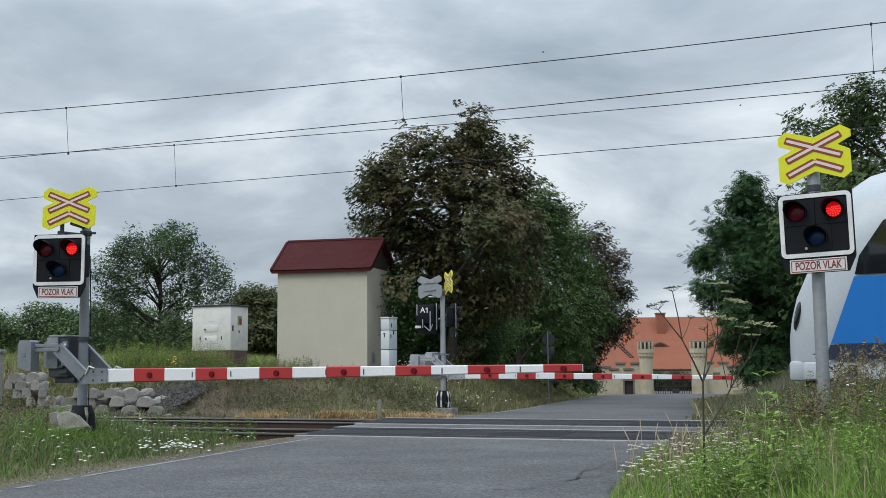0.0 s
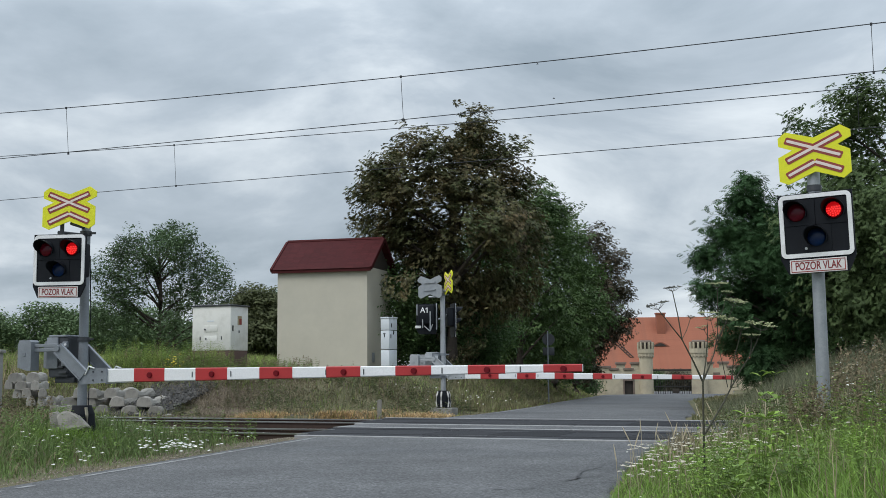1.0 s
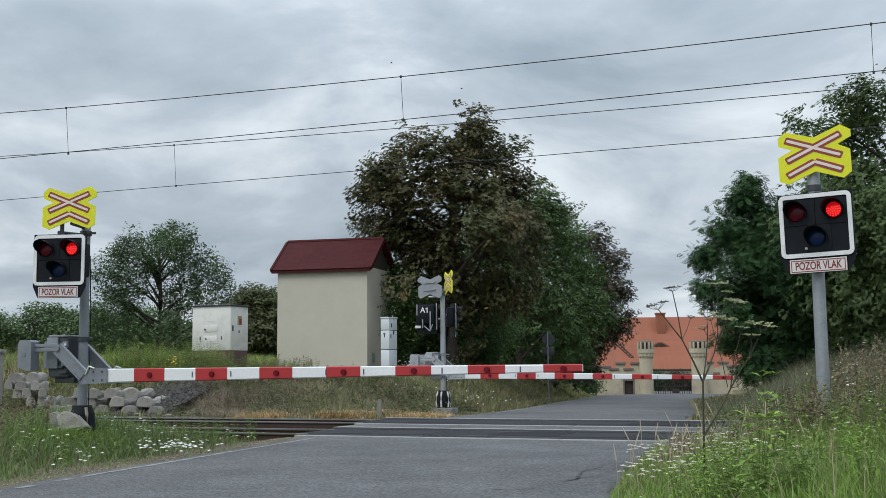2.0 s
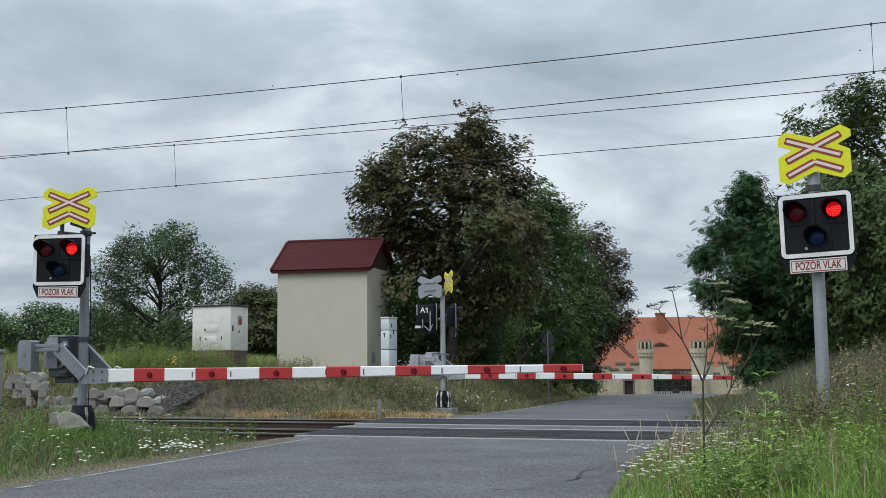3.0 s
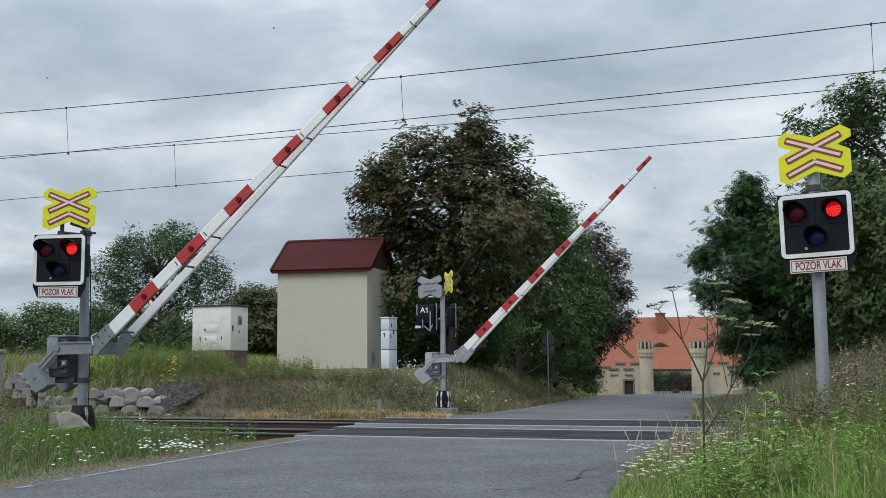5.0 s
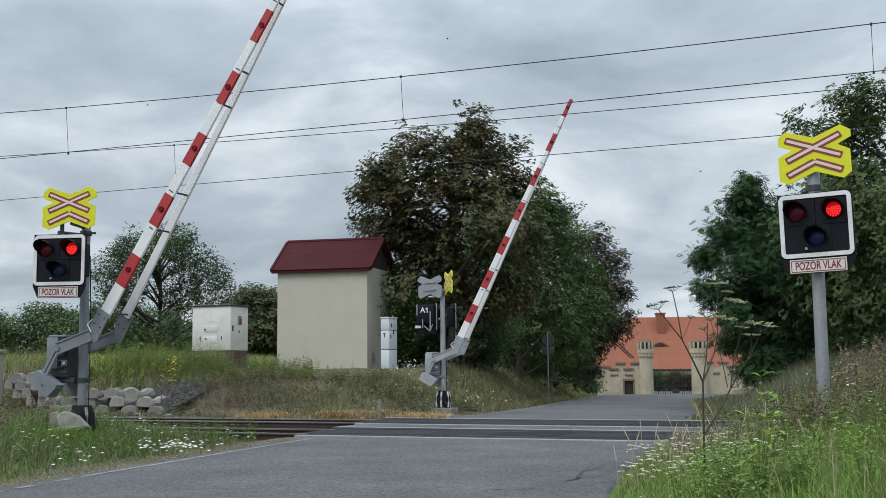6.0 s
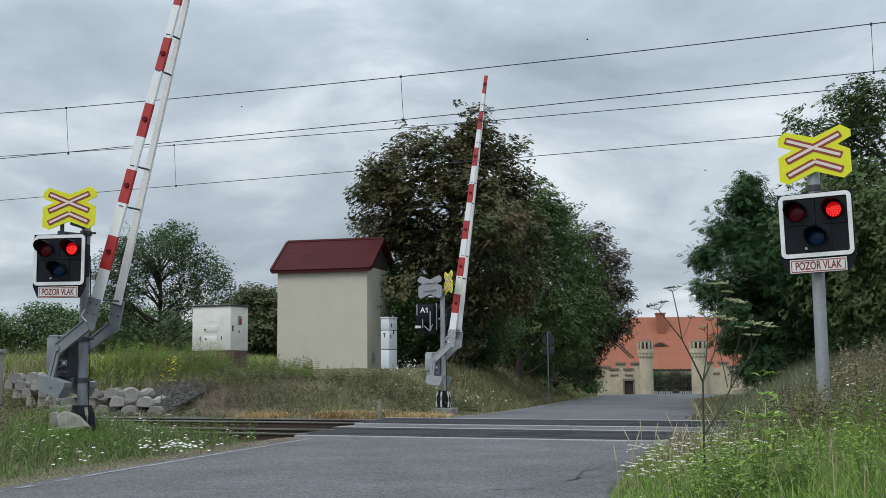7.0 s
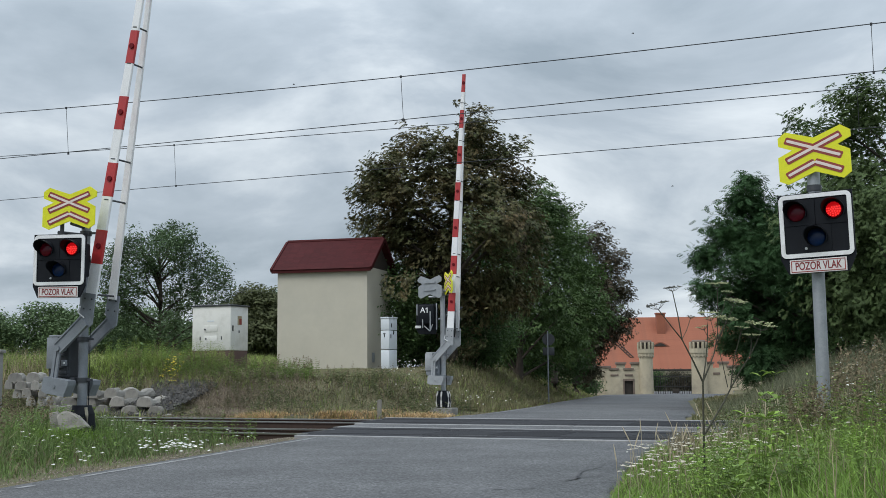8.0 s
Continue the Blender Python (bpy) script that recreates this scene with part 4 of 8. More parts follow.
# a second head turned to the side road, almost edge on
crossbuck(far_ob, finv @ facing(0.13, 31.6, 3.47, 75))
lamp_head(far_ob, finv @ back_facing(0.27, 32.45, 2.56, 82), text=False)
for a, b in (((0.0, 32.04, 3.1), (-0.4, 32.1, 3.1)), ((0.0, 32.04, 3.25), (0.16, 31.66, 3.25)), ((0.0, 32.04, 2.5), (-0.4, 32.05, 2.5)), ((0.0, 32.04, 2.6), (0.3, 32.4, 2.6))):
    part("head_bracket", tube(bmesh.new(), finv @ Vector(a), finv @ Vector(b), 0.03, None, 8), GALV, far_ob)

# ------------------------------------------------------------------ transformer house and cabinets
def turned(x, y, z, yaw):
    """A local frame whose x runs to the near right by yaw degrees and whose y runs away."""
    return Matrix.Translation((x, y, z)) @ Matrix.Rotation(radians(-yaw), 4, "Z")


def make_house():
    """Front right corner at the origin; the front runs to -x."""
    W, S, H = 3.55, 2.87, 3.87
    ob = thing("transformer_house", "beige plastered transformer house with dark red tiled roof", "building", turned(-2.80, 43.5, 1.2, 15.0))
    t = 0.2
    for c, s in (((-W / 2, t / 2, H / 2 - 0.1), (W, t, H)), ((-t / 2, S / 2, H / 2 - 0.1), (t, S - 2 * t - 0.006, H)), ((-W + t / 2, S / 2, H / 2 - 0.1), (t, S - 2 * t - 0.006, H)), ((-W / 2, S - t / 2, H / 2 - 0.1), (W, t, H))):
        bm = bmesh.new()
        box(bm, c, s, bevel=0.012)
        part("wall", bm, PLASTER, ob, "beige plastered wall", 0)
    # gable walls under the roof; their dark colour is painted shade of roof and tree
    for x in (-t, -W):
        bm = bmesh.new()
        prism(bm, [(0.02, H - 0.1), (S - 0.02, H - 0.1), (S / 2, H + 0.90)], x, x + t, Matrix(((0, 1, 0, 0), (1, 0, 0, 0), (0, 0, 1, 0), (0, 0, 0, 1))))
        part("gable", bm, DARK_WOOD_AND_SHADE, ob, "gable with roof and tree shade in its colour", 0)
    # roof: two slabs with rows of tiles on the front one
    rise, over = 1.10, 0.16
    a = math.atan2(rise, S / 2)
    slope = math.hypot(rise, S / 2) + over
    for sgn, y0 in ((1, 0.0), (-1, S)):
        bm = bmesh.new()
        m = Matrix.Translation((-W / 2, y0 - sgn * over * math.cos(a), H - 0.12 - over * math.sin(a))) @ Matrix.Rotation(sgn * a, 4, "X")
        box(bm, (0, sgn * slope / 2, 0.03), (W + 0.36, slope, 0.07), bevel=0.01)
        for e in (-1, 1):
            edge = bmesh.new()
            box(edge, (e * ((W + 0.36) / 2 + 0.012), sgn * slope / 2, 0.045), (0.09, slope + 0.02, 0.15), bevel=0.012)
            part("verge_board", edge, DARK_RED_TILE, ob, "", 0, m)
        slab = part("roof_slab", bm, DARK_RED_TILE, ob, "dark red roof", 0, m)
        if sgn == 1:
            rows, cols = 16, 12
            bm = bmesh.new()
            tw = (W + 0.36) / cols
            box(bm, (0, 0, 0), (tw - 0.001, slope / rows + 0.02, 0.02), Matrix.Rotation(radians(3.0), 4, "X"), bevel=0.005)
            me = finish("roof_tile", bm, DARK_RED_TILE, 0)
            for r in range(rows):
                for c in range(cols):
                    tile = new("roof_tile", me)
                    tile.parent = slab
                    tile.location = (-(W + 0.36) / 2 + (c + 0.5) * tw + (r % 2 - 0.5) * 0.05, (r + 0.5) * slope / rows - 0.005, 0.075)
    bm = bmesh.new()
    pipe(bm, [(x, S / 2, H + rise - 0.04) for x in (-W - 0.18, -W / 2, 0.18)], [0.075] * 3, 8)
    part("ridge_cap", bm, DARK_RED_TILE, ob)
    bm = bmesh.new()
    box(bm, (-W / 2, -0.14, H - 0.22), (W + 0.36, 0.03, 0.13))
    part("fascia", bm, DARK_RED_TILE, ob, "", 0)
    bm = bmesh.new()
    box(bm, (0.03, 0.62, 0.42), (0.06, 0.16, 0.36), bevel=0.01)
    part("meter_box", bm, GALV, ob)
    bm = bmesh.new()
    box(bm, (-W / 2, S / 2, -0.2), (W + 0.12, S + 0.12, 0.4), bevel=0.02)
    part("plinth", bm, CONCRETE, ob, "", 0)


def make_cabinet():
    W, S, H = 1.55, 1.07, 1.50
    ob = thing("switch_cabinet", "off-white switch cabinet with small hatches on a brown plinth", "cabinet", turned(-7.18, 40.0, 1.85, 23.4))
    bm = bmesh.new()
    box(bm, (-W / 2, S / 2, H / 2), (W, S, H), bevel=0.02)
    body = part("body", bm, CABINET, ob, "off-white cabinet body")
    bm = bmesh.new()
    box(bm, (-W / 2, S / 2, H + 0.025), (W + 0.10, S + 0.10, 0.05), bevel=0.012)
    part("lid", bm, DARK_GREY, ob, "dark flat lid")
    bm = bmesh.new()
    box(bm, (-W / 2, S / 2, -0.30), (W - 0.02, S - 0.02, 0.6), bevel=0.01)
    part("plinth", bm, PLINTH, ob, "brown plinth")
    for z, h in ((0.63, 0.235), (0.23, 0.27)):
        bm = bmesh.new()
        box(bm, (-0.80, -0.004, z + h / 2), (0.54, 0.016, h), bevel=0.006)
        hatch = part("hatch", bm, CABINET, body, "small square hatch")
    bm = bmesh.new()
    for x, z in ((-1.02, 0.72), (-0.98, 0.40)):
        disc(bm, (x, -0.04, z), 0.028, 0.03, 10)
    for x, z in ((-1.22, 0.42), (-0.36, 0.42)):
        box(bm, (x, -0.006, z), (0.03, 0.02, 0.12))
    part("latch", bm, DARK_GREY, body)
    bm = bmesh.new()
    box(bm, (-0.80, -0.004, 1.0), (0.28, 0.01, 0.04))
    part("label_strip", bm, PALE_BLUE, body, "", 0)
    bm = bmesh.new()
    box(bm, (0.006, 0.54, 1.02), (0.012, 0.24, 0.30))
    part("notice", bm, STRAW, body, "brown notice", 0)
    bm = bmesh.new()
    box(bm, (0.013, 0.58, 0.98), (0.008, 0.14, 0.2))
    part("notice_panel", bm, SIGN_RED, body, "", 0)
    bm = bmesh.new()
    box(bm, (0.012, 0.12, 0.75), (0.03, 0.05, 0.18), bevel=0.008)
    box(bm, (0.012, 0.5, 0.64), (0.02, 0.03, 0.08))
    part("handle", bm, BLACK, body)


def make_pillar():
    W, S, H = 0.36, 0.55, 1.88
    ob = thing("meter_pillar", "pale blue meter pillar beside the transformer house", "cabinet", turned(-2.14, 43.2, 1.15, 30))
    for k, (z0, z1) in enumerate(((0.0, 0.72), (0.73, 1.42), (1.43, H))):
        bm = bmesh.new()
        box(bm, (0, S / 2, (z0 + z1) / 2 + 0.02), (W, S - 0.02 * (k == 0), z1 - z0 - 0.012), bevel=0.012)
        part("segment", bm, PALE_BLUE, ob, "pale blue plastic segment")
    bm = bmesh.new()
    box(bm, (0, S / 2, H + 0.02), (W + 0.05, S + 0.05, 0.05), bevel=0.015)
    part("cap", bm, PALE_BLUE, ob)
    bm = bmesh.new()
    box(bm, (-0.02, -0.004, 1.32), (0.09, 0.01, 0.03))
    box(bm, (-0.02, -0.004, 1.25), (0.03, 0.01, 0.12))
    for y, z in ((0.12, 1.22), (0.30, 1.36), (0.16, 1.62)):
        box(bm, (W / 2 + 0.004, y, z), (0.01, 0.05, 0.14))
    part("lock_mark", bm, BLACK, ob, "", 0)


make_house()
make_cabinet()
make_pillar()


# ------------------------------------------------------------------ sleeper stack beyond the tracks
def sleeper_block(rng):
    """One concrete sleeper end-on: a blunt end with sloping shoulders, and a lower, narrower waist behind it. Its end faces -y."""
    bm = bmesh.new()
    top = [(-0.20, 0.0), (0.20, 0.0), (0.21, 0.07), (0.185, 0.15), (0.125, 0.225), (0.05, 0.255), (-0.06, 0.26), (-0.14, 0.225), (-0.19, 0.14), (-0.21, 0.06)]
    rings = []
    for y, w, h in ((0.0, 0.93, 0.95), (0.018, 1.0, 1.0), (0.20, 0.97, 1.0), (0.42, 0.52, 0.72), (0.9, 0.46, 0.66), (1.2, 0.9, 0.96), (1.45, 0.95, 1.0)):
        rings.append([bm.verts.new((px * w + rng.uniform(-0.012, 0.012), y + rng.uniform(-0.006, 0.006), pz * h + rng.uniform(-0.012, 0.012) * (pz > 0))) for px, pz in top])
    for a, b in zip(rings, rings[1:]):
        for k in range(len(top)):
            bm.faces.new((a[k], a[(k + 1) % len(top)], b[(k + 1) % len(top)], b[k]))
    bm.faces.new(rings[0][::-1])
    bm.faces.new(rings[-1])
    bmesh.ops.recalc_face_normals(bm, faces=bm.faces[:])
    return finish("concrete_sleeper", bm, SLEEPER, 0)


STACK_A = math.atan(0.433)          # the stack's front runs nearly along the tracks


def make_stack():
    rng = random.Random(9)
    shapes = [sleeper_block(rng) for k in range(7)]
    # staggered courses from the ground up: height, then the places along the front and the widths of the ends
    courses = ((-0.29, ((-12.46, 0.78), (-11.16, 1.0), (-10.24, 0.95), (-9.32, 0.94), (-8.35, 1.1))),
               (-0.07, ((-12.9, 0.62), (-12.3, 0.82), (-11.81, 0.9), (-10.64, 1.05), (-9.68, 1.2), (-8.77, 1.1))),
               (0.17, ((-13.25, 0.66), (-12.84, 0.5), (-12.47, 0.65), (-11.85, 1.1), (-11.07, 0.9), (-10.12, 1.05), (-9.17, 1.12))),
               (0.41, ((-13.81, 0.6), (-13.42, 0.73), (-12.8, 0.55), (-11.55, 0.6), (-10.99, 0.83), (-10.36, 0.96), (-9.61, 1.0))),
               (0.65, ((-14.12, 0.56), (-13.68, 0.85), (-13.1, 0.6))),
               (0.88, ((-13.92, 1.0), (-13.22, 0.95))))
    for z, row in courses:
        for a, wide in row:
            x = a * math.cos(STACK_A)
            y = 29.8 - 0.433 * x + rng.uniform(-0.08, 0.08) + 0.12 * z
            turn = 12 if a < -11.4 else -9
            ob = new("concrete_sleeper", rng.choice(shapes))
            ob.matrix_basis = Matrix.Translation((x, y, z + rng.uniform(-0.015, 0.015))) @ Matrix.Rotation(radians(turn + rng.uniform(-7, 7)), 4, "Z") @ Matrix.Rotation(radians(rng.uniform(-5, 5)), 4, "Y") @ Matrix.Diagonal((wide, 1.0, rng.uniform(1.0, 1.12), 1))
            tagged(ob, "weathered grey concrete sleeper lying in a stack", "concrete block", "stacked concrete sleepers")
    # dark rubble slope beside the stack
    rg = np.random.default_rng(15)
    n = 5200
    v, t = rg.uniform(-14.4, -12.0, n), rg.uniform(0, 1, n)
    u = SPACING + 3.2 + t * 3.2
    h = np.sin(np.pi * np.clip((v + 15.1) / 4.4, 0, 1)) ** 0.6
    q = np.stack([v * TDIR[0] + u * TNRM[0], TRACK_Y[0] + v * TDIR[1] + u * TNRM[1], -0.15 + (0.05 + 0.95 * t) * h], -1)
    q[:, 2] = np.maximum(q[:, 2], ground_z(q[:, 0], q[:, 1])) + rg.uniform(-0.02, 0.04, n)
    stones("rubble_slope", q, 0.015, 0.065, RUBBLE, "dark grey rubble heap beside the sleeper stack", rg)
    # slab by the near signal's foot
    bm = bmesh.new()
    prism(bm, [(-0.23, 0.085), (-0.13, 0.15), (0.03, 0.12), (0.25, -0.08), (0.15, -0.11), (-0.12, -0.14), (-0.20, -0.02)], -0.05, 0.14)
    bmesh.ops.bevel(bm, geom=bm.edges[:], offset=0.010, segments=1, affect="EDGES")
    bmesh.ops.subdivide_edges(bm, edges=bm.edges[:], cuts=1, use_grid_fill=True)
    dent = random.Random(2)
    for v in bm.verts:
        v.co += Vector((dent.uniform(-0.007, 0.007), dent.uniform(-0.012, 0.012), dent.uniform(-0.007, 0.007)))
    solid("concrete_slab", bm, SLEEPER, "broken pale concrete slab beside the signal's foot", "concrete block", m=Matrix.Translation((-5.33, 17.14, 0.42)) @ Matrix.Rotation(radians(-14), 4, "X") @ Matrix.Rotation(radians(-6), 4, "Z"), smooth=0)
    bm = bmesh.new()
    prism(bm, [(-0.16, 0.12), (-0.06, 0.14), (0.10, -0.03), (0.12, -0.30), (-0.10, -0.30)], -0.05, 0.12)
    bmesh.ops.bevel(bm, geom=bm.edges[:], offset=0.012, segments=1, affect="EDGES")
    solid("concrete_slab", bm, SLEEPER, "upright broken concrete piece behind the slab", "concrete block", m=Matrix.Translation((-5.57, 17.36, 0.42)) @ Matrix.Rotation(radians(8), 4, "Z"), smooth=0)


make_stack()


# ------------------------------------------------------------------ small posts and signs
def make_road_sign():
    ob = thing("road_sign", "grey back of a round road sign on a post", "road sign", turned(4.55, 52.0, -0.3, 10))
    bm = bmesh.new()
    tube(bm, (0, 0, 0), (0, 0, 3.1), 0.030, None, 10)
    part("post", bm, GREY_PAINT, ob)
    # Dark steel on the plates stands for the trees' shade over the grey sign.
    bm = bmesh.new()
    disc(bm, (0.03, 0.04, 2.74), 0.27, 0.02, 24)
    part("plate", bm, DARK_GREY, ob, "round grey sign back")
    bm = bmesh.new()
    box(bm, (0.03, 0.05, 2.22), (0.5, 0.02, 0.34), bevel=0.004)
    part("plate", bm, DARK_GREY, ob, "small grey plate back")


def make_posts():
    bm = bmesh.new()
    box(bm, (0, 0, 0.20), (0.11, 0.11, 0.6), bevel=0.03)
    solid("marker_stone", bm, SLEEPER, "small grey concrete marker post beside the track", "marker post", m=Matrix.Translation((-1.62, 29.9, -0.1)))
    bm = bmesh.new()
    box(bm, (0, 0, 0.70), (0.22, 0.16, 1.6), bevel=0.02)
    box(bm, (0, 0, 1.5), (0.28, 0.22, 0.06), bevel=0.015)
    solid("concrete_post", bm, CONCRETE, "pale concrete post with a flat cap", "post", m=Matrix.Translation((-7.80, 20.7, 0.0)))


make_road_sign()
make_posts()


# ------------------------------------------------------------------ castle gate and farmhouse at the road's end
GD = 95.0


def gx(x):
    return (x - 784) * GD / 2097


def gz(y):
    return 1.1 + (654 - y) * GD / 2097


def make_gate():
    ob = thing("castle_gate", "pale plastered gateway with two crenellated towers and iron gate", "gateway", Matrix.Translation((0, GD, 0)))
    base = gz(703)

    def block(name, x0, x1, z0, z1, y0, y1, material, label="", bevel=0.02):
        bm = bmesh.new()
        box(bm, ((x0 + x1) / 2, (y0 + y1) / 2, (z0 + z1) / 2), (x1 - x0, y1 - y0, z1 - z0), bevel=bevel)
        return part(name, bm, material, ob, label, 0)
    for a, b in ((1128, 1152), (1220, 1247)):
        c, r = (gx(a) + gx(b)) / 2, (gx(b) - gx(a)) / 2
        bm = bmesh.new()
        tube(bm, (c, 0, base), (c, 0, gz(629)), r * 1.06, r * 1.0, 16)
        tower = part("tower", bm, GATE_STONE, ob, "round pale gate tower", 40)
        bm = bmesh.new()
        for z0, z1, k in ((gz(631), gz(626), 1.12), (gz(626), gz(618), 1.22)):
            tube(bm, (c, 0, z0), (c, 0, z1), r * k, None, 16)
        part("cornice", bm, GATE_STONE, tower, "", 40)
        for j in range(12):
            ang = 2 * math.pi * (j + 0.5) / 12
            bm = bmesh.new()
            box(bm, (0, 0, 0), (r * 0.27, 0.16, gz(607) - gz(618) + 0.02), bevel=0.015)
            part("merlon", bm, GATE_STONE, tower, "", 0, Matrix.Translation((c + r * 1.1 * math.cos(ang), r * 1.1 * math.sin(ang), gz(612.5))) @ Matrix.Rotation(ang + math.pi / 2, 4, "Z"))
        for j in range(14):
            ang = 2 * math.pi * j / 14
            bm = bmesh.new()
            box(bm, (c + r * 1.08 * math.cos(ang), r * 1.08 * math.sin(ang), gz(630)), (0.11, 0.11, 0.28), bevel=0.02)
            part("corbel", bm, GATE_STONE, tower, "", 0)
        # Dark core behind the merlons: painted shade for the gaps between them.
        bm = bmesh.new()
        tube(bm, (c, 0, gz(618)), (c, 0, gz(607)), r * 0.92, None, 14)
        part("shade_drum", bm, DARK_WOOD_AND_SHADE, tower, "", 40)
        bm = bmesh.new()
        tube(bm, (c, 0, gz(607.5)), (c, 0, gz(605.5)), r * 1.16, None, 16)
        tube(bm, (c, 0, gz(605.5)), (c, 0, gz(603)), r * 0.95, r * 0.8, 16)
        part("tower_cap", bm, STONE_TRIM, tower, "", 40)
    # left wall with steps, door and coping
    y0, y1 = 0.0, 0.45
    block("wall", gx(1068), gx(1101), base, gz(656), y0, y1, GATE_STONE, "pale wall")
    block("wall", gx(1101), gx(1117), gz(674), gz(656), y0, y1, GATE_STONE)
    block("wall", gx(1117), gx(1130), base, gz(656), y0, y1, GATE_STONE)
    for a, b, top in ((1040, 1076, 651), (1089, 1103, 645), (1115, 1129, 645), (1077, 1090, 655), (1102, 1116, 655)):
        block("wall_step", gx(a), gx(b), gz(661), gz(top), y0 + 0.02, y1 - 0.02, GATE_STONE)
        block("coping", gx(a) - 0.1, gx(b) + 0.1, gz(top), gz(top - 4), y0 - 0.08, y1 + 0.08, STONE_TRIM)
    block("wall", gx(1040), gx(1068), base, gz(656), y0 + 0.1, y1, GATE_STONE)
    for a, b in ((1077, 1091), (1102, 1116)):
        block("recess_band", gx(a), gx(b), gz(665), gz(662), y0 - 0.06, y0, STONE_TRIM)
    block("side_door", gx(1101), gx(1117), base, gz(674), y0 + 0.15, y0 + 0.22, DARK_WOOD_AND_SHADE, "dark timber door")
    for a, b in ((1099, 1101.5), (1116.5, 1119)):
        block("door_jamb", gx(a), gx(b), base, gz(671), y0 - 0.05, y0 + 0.15, STONE_TRIM)
    block("door_lintel", gx(1099), gx(1119), gz(674), gz(670), y0 - 0.07, y0, STONE_TRIM)
    # right wall
    block("wall", gx(1246), gx(1292), base, gz(652), y0, y1, GATE_STONE, "pale wall")
    for a, b, top in ((1244, 1258, 645), (1270, 1284, 645), (1284, 1330, 652)):
        block("wall_step", gx(a), gx(b), gz(668), gz(top), y0 + 0.02, y1 - 0.02, GATE_STONE)
        block("coping", gx(a) - 0.1, gx(b) + 0.1, gz(top), gz(top - 4), y0 - 0.08, y1 + 0.08, STONE_TRIM)
    block("recess_band", gx(1258), gx(1270), gz(664), gz(660), y0 - 0.06, y0, STONE_TRIM)
    # iron gate with bars
    gate = block("gate_beam", gx(1150), gx(1222), gz(657), gz(654), 0.05, 0.3, DARK_WOOD_AND_SHADE, "dark timber beam")
    for k in range(17):
        x = gx(1153) + (gx(1220) - gx(1153)) * k / 16
        bm = bmesh.new()
        tube(bm, (x, 0.2, base + 0.1), (x, 0.2, gz(662 + 3 * abs(k - 8) / 8)), 0.028, None, 6)
        part("gate_bar", bm, IRON, ob)
    bm = bmesh.new()
    for z in (base + 0.15, gz(684), gz(667)):
        box(bm, ((gx(1153) + gx(1220)) / 2, 0.2, z), (gx(1220) - gx(1153), 0.05, 0.07))
    part("gate_rail", bm, IRON, ob, "", 0)
    bm = bmesh.new()
    box(bm, (gx(1192), 0.14, gz(692)), (0.5, 0.05, 0.35), bevel=0.02)
    part("letter_box", bm, DARK_WOOD_AND_SHADE, ob, "dark box on the gate")


